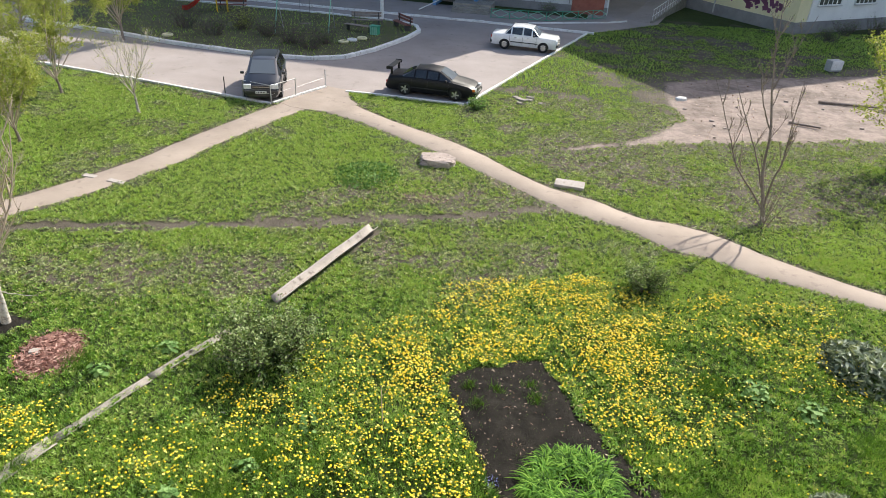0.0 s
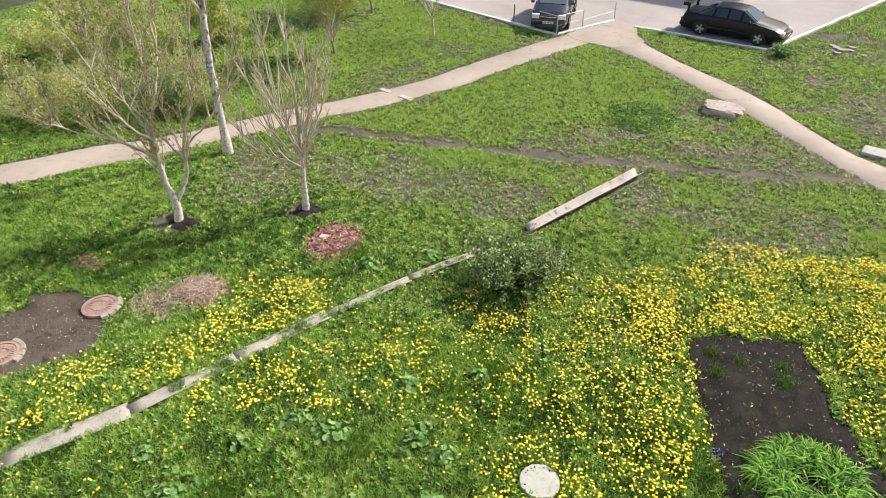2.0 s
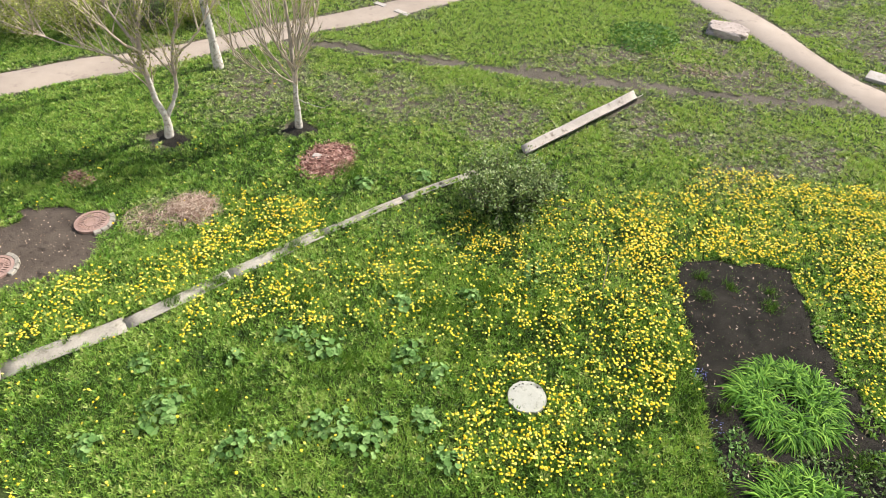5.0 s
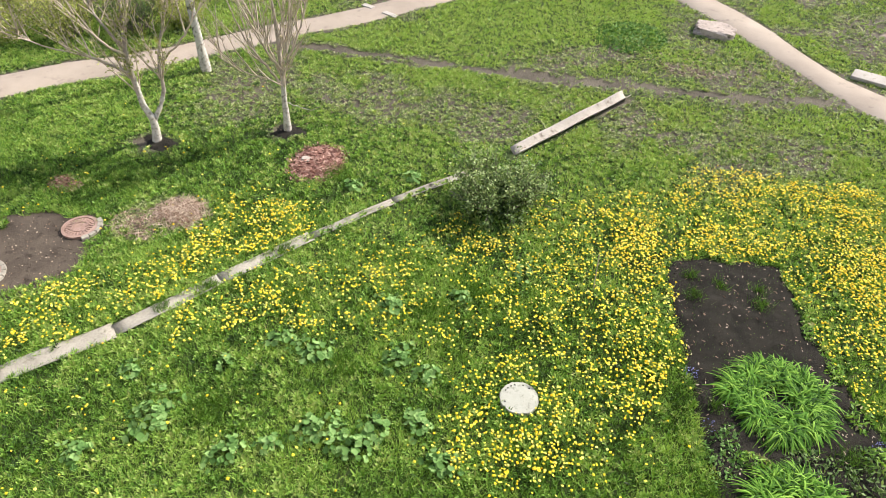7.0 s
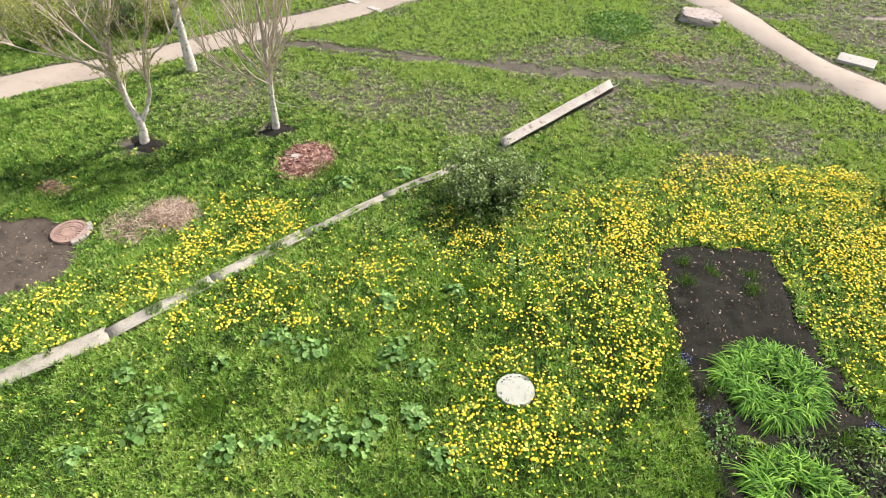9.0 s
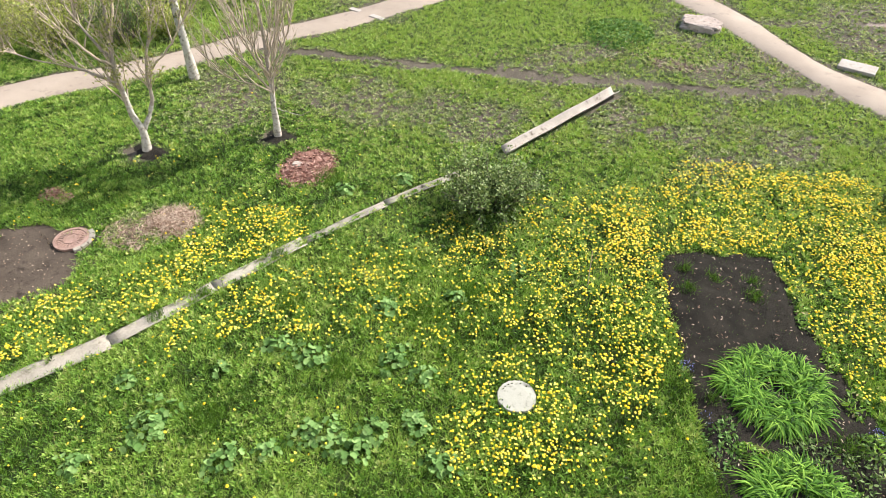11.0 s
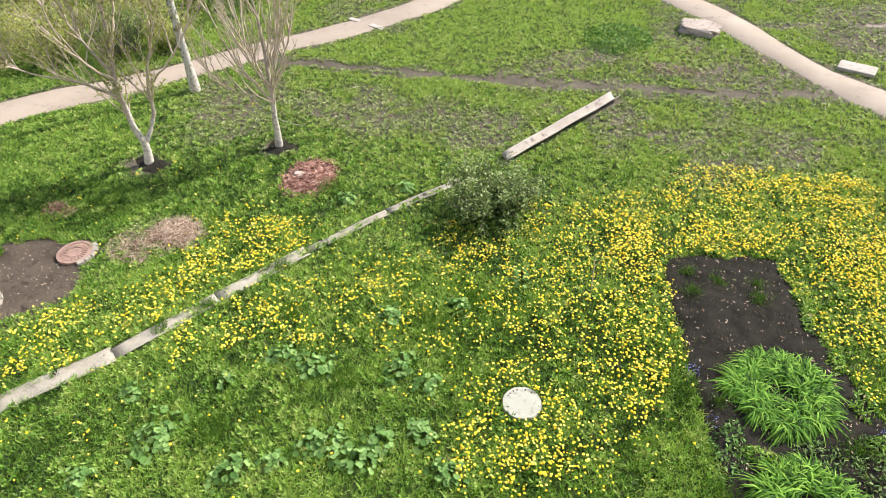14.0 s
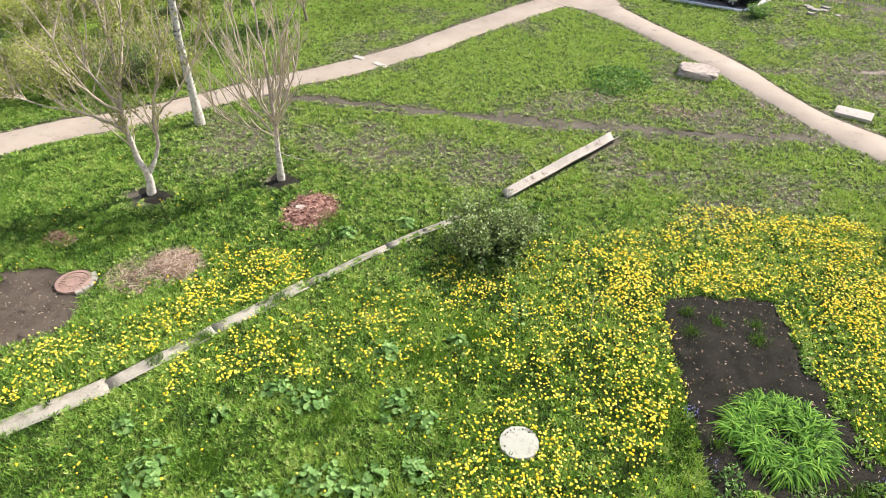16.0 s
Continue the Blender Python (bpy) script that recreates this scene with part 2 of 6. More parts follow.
def ground_material():
    m, nt, b = nodes_of("lawn_soil", 0.95, 0, 0.2)
    soil = mixed(nt, 0.5, ramp(nt, noise_out(nt, 0.9, 5), [(0.3, (0.052, 0.044, 0.033)), (0.7, (0.16, 0.138, 0.106))]),
                 ramp(nt, noise_out(nt, 22, 6), [(0.3, (0.018, 0.015, 0.011)), (0.5, (0.065, 0.055, 0.042)), (0.75, (0.20, 0.172, 0.135))]))
    turf = mixed(nt, 0.5, ramp(nt, noise_out(nt, 0.7, 5), [(0.3, (0.016, 0.026, 0.008)), (0.7, (0.042, 0.062, 0.016))]),
                 ramp(nt, noise_out(nt, 16, 7, None, 0.75), [(0.3, (0.010, 0.016, 0.006)), (0.5, (0.035, 0.055, 0.012)), (0.72, (0.10, 0.14, 0.03))]))
    edge = nt.nodes.new("ShaderNodeMath")
    edge.operation = "MULTIPLY_ADD"
    nt.links.new(noise_out(nt, 9, 6), edge.inputs[0])
    edge.inputs[1].default_value, edge.inputs[2].default_value = 0.7, -0.35
    add = nt.nodes.new("ShaderNodeMath")
    nt.links.new(edge.outputs[0], add.inputs[0])
    nt.links.new(attribute(nt, "bare"), add.inputs[1])
    sandy = mixed(nt, 0.5, ramp(nt, noise_out(nt, 0.45, 6, None, 0.65), [(0.36, (0.085, 0.064, 0.053)), (0.6, (0.33, 0.265, 0.23))]),
                  ramp(nt, noise_out(nt, 2.4, 9, None, 0.72), [(0.34, (0.095, 0.075, 0.064)), (0.7, (0.36, 0.295, 0.255))]))
    add2 = nt.nodes.new("ShaderNodeMath")
    nt.links.new(edge.outputs[0], add2.inputs[0])
    nt.links.new(attribute(nt, "sand"), add2.inputs[1])
    lawn = mixed(nt, ramp(nt, add.outputs[0], [(0.4, (0, 0, 0)), (0.7, (1, 1, 1))]), turf, soil)
    nt.links.new(mixed(nt, ramp(nt, add2.outputs[0], [(0.4, (0, 0, 0)), (0.62, (1, 1, 1))]), lawn, sandy), b.inputs["Base Color"])
    bump(nt, b, noise_out(nt, 28, 6), 0.8, 0.03)
    return m


GROUND = ground_material()


# ---- mesh helpers ----
def thing(name, x=0.0, y=0.0, z=0.0, turn=0.0, label="", category="", group="", kind=""):
    ob = new(name)
    ob.matrix_basis = pose(x, y, z, 0, 0, turn)
    return tagged(ob, label, category, group, kind)


def finish(name, bm, material, parent=None, label="", smooth=False):
    me = bpy.data.meshes.new(name)
    bmesh.ops.recalc_face_normals(bm, faces=bm.faces)
    bm.to_mesh(me)
    bm.free()
    for m in material if isinstance(material, (list, tuple)) else [material]:
        me.materials.append(m)
    if smooth:
        me.shade_smooth()
    ob = new(name, me)
    ob.parent = parent
    return tagged(ob, label)


def part(name, bm, material, parent, label="", smooth=False):
    return finish(name, bm, material, parent, label, smooth)


def shared_part(name, me, parent, m):
    ob = new(name, me)
    ob.parent = parent
    ob.matrix_basis = m
    return ob


def array_mesh(name, verts, faces, material, parent=None, label="", tone=None, kind="", extra=None, smooth=False):
    """A mesh from numpy arrays, all faces with the same number of corners; tone: one number a vertex."""
    me = bpy.data.meshes.new(name)
    verts, faces = np.asarray(verts, np.float32), np.asarray(faces, np.int32)
    k = faces.shape[1]
    me.vertices.add(len(verts))
    me.vertices.foreach_set("co", verts.ravel())
    me.loops.add(faces.size)
    me.loops.foreach_set("vertex_index", faces.ravel())
    me.polygons.add(len(faces))
    me.polygons.foreach_set("loop_start", np.arange(0, faces.size, k, dtype=np.int32))
    me.update(calc_edges=True)
    for key, values in ((("tone", tone),) if tone is not None else ()) + (extra or ()):
        at = me.attributes.new(key, "FLOAT", "POINT")
        at.data.foreach_set("value", np.asarray(values, np.float32))
    me.materials.append(material)
    if smooth:
        me.shade_smooth()
    ob = new(name, me)
    ob.parent = parent
    return tagged(ob, label, kind=kind)


def box(bm, cx, cy, cz, sx, sy, sz, bevel=0.0, m=None):
    r = bmesh.ops.create_cube(bm, size=1.0)["verts"]
    for v in r:
        v.co = Vector((cx + v.co.x * sx, cy + v.co.y * sy, cz + v.co.z * sz))
        if m is not None:
            v.co = m @ v.co
    if bevel:
        edges = {e for v in r for e in v.link_edges}
        bmesh.ops.bevel(bm, geom=list(edges), offset=bevel, segments=2, affect="EDGES", profile=0.6)
    return bm


def boxed(*args, **kw):
    return box(bmesh.new(), *args, **kw)


def rod(bm, a, b, r0, r1=None, sides=8):
    a, b = Vector(a), Vector(b)
    m = Matrix.Translation((a + b) / 2) @ (b - a).to_track_quat("Z", "Y").to_matrix().to_4x4()
    bmesh.ops.create_cone(bm, cap_ends=True, segments=sides, radius1=r0, radius2=r0 if r1 is None else r1, depth=(b - a).length, matrix=m)
    return bm


def slab(outline, z0, z1, bm=None):
    bm = bm or bmesh.new()
    f = bm.faces.new([bm.verts.new((x, y, z1)) for x, y in outline])
    r = bmesh.ops.extrude_face_region(bm, geom=[f])
    for v in r["geom"]:
        if isinstance(v, bmesh.types.BMVert):
            v.co.z = z0
    return bm


# ---- smooth random fields on the plan ----
TABLE = np.random.RandomState(5).rand(256, 256)


def field(x, y, scale, shift=0):
    """Soft value noise, 0 to 1, with features of that size in metres."""
    u, v = np.asarray(x) / scale + 31.7 * shift + 500, np.asarray(y) / scale + 17.3 * shift + 500
    i, j = np.floor(u).astype(int), np.floor(v).astype(int)
    a, b = u - i, v - j
    a, b = a * a * (3 - 2 * a), b * b * (3 - 2 * b)
    t = lambda p, q: TABLE[p % 256, q % 256]
    return (t(i, j) * (1 - a) + t(i + 1, j) * a) * (1 - b) + (t(i, j + 1) * (1 - a) + t(i + 1, j + 1) * a) * b


def fbm(x, y, scale, shift=0):
    return (field(x, y, scale, shift) * 4 + field(x, y, scale / 2.1, shift + 1) * 2 + field(x, y, scale / 4.3, shift + 2)) / 7


def soft(v, lo, hi):
    t = np.clip((v - lo) / (hi - lo), 0, 1)
    return t * t * (3 - 2 * t)


def inside(poly, x, y):
    x, y = np.asarray(x), np.asarray(y)
    hit = np.zeros(x.shape, bool)
    for (x0, y0), (x1, y1) in zip(poly, poly[1:] + poly[:1]):
        hit ^= ((y0 > y) != (y1 > y)) & (x < (x1 - x0) * (y - y0) / (y1 - y0 + 1e-12) + x0)
    return hit


def away(line, x, y):
    """The distance from a polyline."""
    x, y = np.asarray(x, float), np.asarray(y, float)
    best = np.full(x.shape, 1e9)
    for (x0, y0), (x1, y1) in zip(line, line[1:]):
        dx, dy = x1 - x0, y1 - y0
        t = np.clip(((x - x0) * dx + (y - y0) * dy) / (dx * dx + dy * dy), 0, 1)
        best = np.minimum(best, np.hypot(x - x0 - t * dx, y - y0 - t * dy))
    return best


def along(line, step):
    """Points at even steps on a polyline."""
    p = np.array(line, float)
    d = np.r_[0, np.cumsum(np.hypot(*np.diff(p, axis=0).T))]
    s = np.linspace(0, d[-1], max(2, int(round(d[-1] / step)) + 1))
    return np.c_[np.interp(s, d, p[:, 0]), np.interp(s, d, p[:, 1])]


# ---- the plan ----
WEST_FAR = [(-60, -22), (-32, 3.5), (-23.6, 11.6), (-22.27, 13.2), (-20.8, 15.05), (-19.8, 15.9), (-18.45, 17.4), (-17.6, 18.7), (-16.6, 20.2), (-15.2, 21.85), (-13.9, 23.6), (-12.66, 25.7), (-12.1, 27.2), (-11.4, 28.8), (-10.63, 30.4), (-9.77, 32.2), (-9.2, 33.3), (-7.05, 36.9)]
WEST_NEAR = [(-58.5, -23.5), (-30.5, 2.4), (-22.3, 10.6), (-20.94, 12.16), (-19.4, 14.2), (-18.1, 15.6), (-17.0, 17.2), (-15.1, 19.7), (-14.55, 20.65), (-13.8, 21.35), (-13.2, 22.1), (-12.45, 23.3), (-11.4, 24.95), (-10.85, 25.95), (-10.1, 27.9), (-9.15, 29.85), (-8.3, 31.6), (-7.3, 33.4), (-6.2, 34.6)]
EAST_FAR = [(-6.0, 36.3), (-5.2, 34.4), (-4.3, 33.4), (-2.9, 32.1), (-1.5, 31.0), (0.1, 29.65), (1.4, 28.35), (2.6, 26.8), (3.65, 25.5), (4.35, 24.9), (5.7, 24.1), (6.6, 23.25), (7.5, 22.6), (8.5, 22.4), (9.4, 21.95), (10.2, 21.2), (10.9, 20.45), (11.6, 19.85), (12.3, 19.3), (13.0, 18.8), (13.95, 18.2), (40, 5.2)]
EAST_NEAR = [(-7.9, 33.9), (-7.2, 33.25), (-5.7, 32.5), (-4.15, 31.4), (-2.65, 30.05), (-1.3, 28.9), (0.0, 27.75), (1.2, 26.4), (2.4, 25.1), (3.5, 23.95), (4.5, 23.0), (5.5, 22.3), (6.35, 21.85), (7.0, 21.25), (7.6, 20.5), (8.8, 20.0), (9.6, 19.45), (10.3, 18.9), (11.1, 18.55), (11.85, 18.2), (12.5, 17.8), (13.4, 17.3), (39, 4.0)]
DIRT_LINE = [(-15.6, 19.2), (-14.6, 19.35), (-12.5, 19.75), (-10.3, 20.05), (-8.2, 20.35), (-6.2, 20.65), (-4.3, 21.05), (-2.4, 21.5), (-0.6, 21.85), (1.2, 22.25), (2.95, 22.85), (4.15, 23.25)]
LOT = [(-45, 45.7), (-26.9, 39.7), (-21.7, 38.0), (-15.4, 35.85), (-9.35, 33.75), (-7.1, 37.2), (-5.9, 36.55), (0.6, 35.35), (10.5, 55.9), (17.5, 61.3), (22.3, 72.6), (26, 92), (14, 92), (13.0, 70), (11.5, 62.3), (2.3, 64.6), (-60, 77.5), (-60, 50)]
ISLAND = [(-31, 49.2), (-24.5, 47.4), (-18.9, 45.0), (-13.8, 43.5), (-10.9, 42.95), (-8.75, 42.95), (-7.1, 43.7), (-5.5, 46.0), (-3.55, 50.2), (-2.8, 52.8), (-3.2, 54.7), (-4.9, 56.0), (-11.6, 57.6), (-17.4, 58.5), (-21.8, 59.3), (-31.5, 61)]
BED = [(0.08, 13.3), (1.4, 13.75), (2.72, 14.1), (2.95, 13.5), (3.3, 12.6), (3.7, 11.7), (4.15, 10.9), (4.7, 9.95), (5.1, 9.2), (5.0, 7.6), (4.3, 6.4), (2.3, 6.0), (2.1, 6.9), (1.85, 7.75), (1.5, 8.7), (1.1, 9.7), (0.7, 10.9), (0.32, 12.2)]
PIT = [(-16.0, 6.2), (-15.85, 7.75), (-15.2, 8.4), (-13.5, 9.05), (-12.85, 8.85), (-12.45, 8.1), (-12.15, 7.3), (-12.2, 6.5), (-12.8, 5.75), (-13.8, 5.2), (-15.2, 4.9)]
SANDY = [(12.4, 38.6), (13.2, 42.3), (16.2, 43.6), (28.6, 47), (44, 49), (44, 40), (30, 35.5), (22, 33.2), (16.6, 31.9), (11.5, 31.3), (8.6, 30.5), (5.2, 29.35), (5.1, 29.6), (8.8, 31.3), (10.2, 32.4), (11.9, 35.0)]
GUTTER = [(-13.0, 1.9), (-11.37, 4.25), (-10.76, 5.12), (-10.16, 6.1), (-9.84, 6.8), (-8.89, 8.83), (-7.87, 10.8), (-7.1, 12.1), (-6.48, 13.27), (-5.55, 14.5)]
# centre, half-widths and strength of worn patches in the lawn
WORN = [(-10.3, 17.2, 2.8, 1.7, 0.95), (-14.0, 15.2, 2.2, 2.0, 1.0), (-6.8, 17.5, 2.6, 1.5, 0.9), (1.0, 19.2, 4.2, 1.3, 0.85), (-2.2, 18.9, 0.9, 2.0, 0.8),
        (2.0, 24.0, 2.8, 1.9, 0.9), (-2.2, 23.2, 3.0, 1.0, 0.85), (15.0, 26.5, 4.6, 3.6, 0.95), (8.2, 27.4, 4.6, 1.8, 0.9), (5.0, 37.3, 3.6, 2.2, 0.9),
        (-12.5, 35.0, 3.0, 0.8, 0.8), (-17, 36.3, 3.5, 1.3, 0.6), (-12.4, 9.4, 1.0, 0.9, 0.8), (17.5, 49, 9, 9, 0.6), (6.0, 20.2, 1.7, 0.6, 0.7),
        (-14.8, 12.0, 0.7, 0.6, 1.0), (-11.6, 14.2, 0.7, 0.6, 1.0), (11.8, 22.9, 1.4, 1.0, 0.7)]


TRACK = [(1.9, 28.3), (4.0, 28.9), (6.5, 29.9), (9.0, 31.0)]


def bareness(x, y):
    b = np.zeros(np.shape(x))
    for cx, cy, rx, ry, s in WORN:
        d = np.hypot((x - cx) / rx, (y - cy) / ry)
        b = np.maximum(b, s * (1 - soft(d, 0.3, 1.5)))
    b = b * np.clip(0.1 + 2.0 * (fbm(x, y, 1.1, 3) - 0.12) * (0.35 + 1.1 * field(x, y, 0.28, 6)), 0, 1.1)
    b = np.maximum(b, 0.95 * (1 - soft(away(DIRT_LINE, x, y) + 0.5 * (field(x, y, 0.7, 8) - 0.5), 0.2, 0.6)))
    b = np.maximum(b, 0.55 * (1 - soft(away(DIRT_LINE, x, y), 0.4, 1.5)) * (x > -6) * fbm(x, y, 0.6, 5) * 1.8)
    b = np.maximum(b, np.clip(0.95 * (1 - soft(away(SANDY + SANDY[:1], x, y), 0.3, 4.5)) * (0.3 + 1.0 * fbm(x, y, 0.9, 15)), 0, 0.9) * (y > 27.5))
    b = np.maximum(b, 0.95 * (1 - soft(away(TRACK, x, y) + 0.5 * (field(x, y, 0.6, 19) - 0.5), 0.15, 0.7)))
    for line in (WEST_FAR, WEST_NEAR, EAST_FAR, EAST_NEAR):
        b = np.maximum(b, 0.9 * (1 - soft(away(line, x, y) + 0.3 * (field(x, y, 0.5, 9) - 0.5), 0.05, 0.32)))
    return np.clip(b + 0.6 * soft(fbm(x, y, 2.2, 11) + 0.25 * (field(x, y, 0.35, 12) - 0.5), 0.5, 0.72) * soft(y, 14, 18), 0, 1)


def sandiness(x, y):
    inn = inside(SANDY, x, y)
    rim = away(SANDY + SANDY[:1], x, y) + 1.1 * (fbm(x, y, 1.6, 14) - 0.5)
    return np.where(inn, 0.5 + 0.5 * soft(rim, -0.1, 1.0), 0.5 * (1 - soft(rim, -0.2, 0.9)))


# ---- ground, paths, lot ----
gx = np.r_[-1500, -500, -200, -100, -60, np.arange(-36, 44.01, 0.33), 60, 100, 200, 500, 1500]
gy = np.r_[-1500, -500, -200, -80, -20, np.arange(-2, 70.01, 0.33), 90, 140, 250, 600, 1500]
GX, GY = np.meshgrid(gx, gy)
nx, ny = len(gx), len(gy)
idx = np.arange(nx * ny).reshape(ny, nx)
quads = np.stack([idx[:-1, :-1], idx[:-1, 1:], idx[1:, 1:], idx[1:, :-1]], -1).reshape(-1, 4)
ground = array_mesh("ground", np.c_[GX.ravel(), GY.ravel(), np.zeros(nx * ny)], quads, GROUND, extra=(("bare", bareness(GX.ravel(), GY.ravel())), ("sand", sandiness(GX.ravel(), GY.ravel()))))
tagged(ground, "spring lawn with worn earthy patches", "ground", kind="structure")


def strip(name, one, other, material, z, label, ragged=0.05):
    """A path between two edges, with crumbled sides and a low crown."""
    a, b = np.array(one), np.array(other)
    n = 150
    pa, pb = [np.c_[np.interp(np.linspace(0, 1, n), s, e[:, 0]), np.interp(np.linspace(0, 1, n), s, e[:, 1])]
              for e in (a, b) for s in [np.r_[0, np.cumsum(np.hypot(*np.diff(e, axis=0).T))] / np.hypot(*np.diff(e, axis=0).T).sum()]]
    rng = np.random.RandomState(len(name))
    across = (pb - pa) / np.linalg.norm(pb - pa, axis=1)[:, None]
    pa = pa + across * (field(pa[:, 0], pa[:, 1], 0.5, 2)[:, None] - 0.5) * 2 * ragged
    pb = pb + across * (field(pb[:, 0], pb[:, 1], 0.5, 4)[:, None] - 0.5) * 2 * ragged
    cols = [np.c_[pa, np.zeros(n)], np.c_[pa + across * 0.04, np.full(n, z)], np.c_[(pa + pb) / 2, np.full(n, z + 0.006)], np.c_[pb - across * 0.04, np.full(n, z)], np.c_[pb, np.zeros(n)]]
    v = np.stack(cols, 1).reshape(-1, 3)
    i = np.arange(n * 5).reshape(n, 5)
    f = np.stack([i[:-1, :-1], i[:-1, 1:], i[1:, 1:], i[1:, :-1]], -1).reshape(-1, 4)
    ob = array_mesh(name, v, f, material)
    return tagged(ob, label, "footpath", kind="structure")


strip("pavement_west", WEST_NEAR, WEST_FAR, PATH, 0.02, "worn pinkish-grey asphalt footpath across the lawn")
strip("pavement_east", EAST_NEAR, EAST_FAR, PATH, 0.026, "worn asphalt footpath with crumbled edges")
tagged(finish("road", slab(LOT, -0.05, 0.014), ASPHALT), "grey asphalt yard road and parking lot", "road", kind="structure")

tagged(finish("pavement_apron", slab(APRON := [(-7.25, 37.4), (-5.8, 36.75), (-5.5, 35.2), (-4.9, 34.3), (-6.2, 32.9), (-7.25, 33.05), (-8.3, 33.4), (-8.9, 33.95)], -0.04, 0.031), PATH), "worn asphalt apron where two footpaths meet", "footpath", kind="structure")


def ragged(poly, step, amount, seed):
    p = along(poly + poly[:1], step)[:-1]
    o = np.c_[field(p[:, 0], p[:, 1], step * 2.2, seed) - 0.5, field(p[:, 0], p[:, 1], step * 2.2, seed + 1) - 0.5] * 2 * amount
    return [tuple(q) for q in p + o]


def patch(name, poly, material, label, category, height=0.03, seed=0, lumps=0.02, step=0.22):
    """A low mound of loose earth with an uneven edge and a lumpy top."""
    edge = np.array(ragged(poly, step, step * 0.8, seed))
    x0, y0 = edge.min(0)
    x1, y1 = edge.max(0)
    xs, ys = np.arange(x0, x1 + step, step / 2), np.arange(y0, y1 + step, step / 2)
    X, Y = np.meshgrid(xs, ys)
    inn = inside([tuple(e) for e in edge], X, Y)
    rim = away([tuple(e) for e in np.r_[edge, edge[:1]]], X, Y)
    Z = np.where(inn, height * soft(rim, 0, step * 1.6) + lumps * (fbm(X, Y, 0.35, seed + 4) - 0.35) * soft(rim, 0, step), -0.02)
    i = np.arange(X.size).reshape(X.shape)
    f = np.stack([i[:-1, :-1], i[:-1, 1:], i[1:, 1:], i[1:, :-1]], -1).reshape(-1, 4)
    f = f[inn.ravel()[f].any(1)]
    ob = array_mesh(name, np.c_[X.ravel(), Y.ravel(), Z.ravel()], f, material, smooth=True)
    return tagged(ob, label, category, kind="structure")


patch("ground_bed", BED, SOIL, "dug dark soil of a flower bed", "flower bed", 0.05, 1, 0.14, 0.16)
patch("ground_pit", PIT, SOIL_GREY, "bare grey earth round two manholes", "bare earth", 0.025, 6, 0.05, 0.3)

for k, (cx, cy, cr) in enumerate([(-14.55, 12.1, 0.62), (-11.4, 14.25, 0.6)]):
    patch("ground_tree_ring_%d" % (k + 1), [(cx + cr * math.cos(a) * (1 + 0.2 * math.sin(3 * a + k)), cy + 0.8 * cr * math.sin(a)) for a in np.linspace(0, 6.283, 14)[:-1]], SOIL, "dug dark earth round a young tree", "bare earth", 0.04, 8 + k, 0.08, 0.16)

island = tagged(finish("ground_island", slab(ISLAND, -0.05, 0.12), SHADY_TURF), "shaded playground lawn inside white kerbs", "ground", kind="structure")


def earth_top(poly, x, y, height, lumps, step, seed):
    """The height of such a patch at places on the plan."""
    rim = away(poly + poly[:1], x, y)
    return height * soft(rim, 0, step * 1.6) + lumps * (fbm(x, y, 0.35, seed + 4) - 0.35) * soft(rim, 0, step)


def bed_top(x, y):
    return earth_top(BED, x, y, 0.05, 0.14, 0.16, 1)


def pit_top(x, y):
    return earth_top(PIT, x, y, 0.025, 0.05, 0.3, 6)


# ---- kerbs ----
def stone_mesh(length, width, height):
    bm = boxed(0, 0, height / 2 - 0.1, length, width, height + 0.2, bevel=0.02)
    me = bpy.data.meshes.new("kerb_stone")
    bm.to_mesh(me)
    bm.free()
    me.materials.append(KERB)
    return me


def kerb(name, line, width, height, label, closed=False, z=0.0, length=1.0):
    ob = thing(name, label=label, category="kerb", kind="structure")
    me = stone_mesh(length - 0.012, width, height)
    p = along(line + (line[:1] if closed else []), length)
    rng = np.random.RandomState(len(line))
    for a, b in zip(p, p[1:]):
        d = b - a
        s = np.hypot(*d) / length
        shared_part("kerb_stone", me, ob, pose((a[0] + b[0]) / 2 + rng.normal(0, 0.008), (a[1] + b[1]) / 2 + rng.normal(0, 0.008), z + rng.normal(0, 0.008), rng.normal(0, 0.8), rng.normal(0, 0.5), math.degrees(math.atan2(d[1], d[0])) + rng.normal(0, 0.5)) @ Matrix.Diagonal((s, 1, 1, 1)))
    return ob


kerb("kerb_west", [(-40, 44.0), (-26.9, 39.65), (-21.7, 37.95), (-15.4, 35.8), (-9.3, 33.6)], 0.16, 0.12, "whitewashed concrete kerb along the lot")
kerb("kerb_corner", [(-9.25, 33.75), (-7.12, 37.15)], 0.16, 0.12, "whitewashed kerb beside the footpath")
kerb("kerb_south", [(-5.9, 36.5), (0.62, 35.3)], 0.15, 0.12, "whitewashed kerb of the parking bay")
kerb("kerb_east", [(0.75, 35.45), (10.5, 55.8)], 0.15, 0.12, "thin whitewashed kerb beside the sloping lawn")
kerb("kerb_island", ISLAND, 0.32, 0.22, "broad whitewashed kerb round the playground", True)
kerb("kerb_north", [(11.0, 55.7), (1.0, 58.2), (-2.3, 58.75), (-10.1, 60.2), (-19, 62.0), (-40, 67)], 0.3, 0.16, "broad whitewashed kerb below the houses")
kerb("kerb_walk", [(6.0, 58.6), (13.4, 60.9), (14.9, 61.9)], 0.15, 0.12, "whitewashed kerb beside the entrance walk")


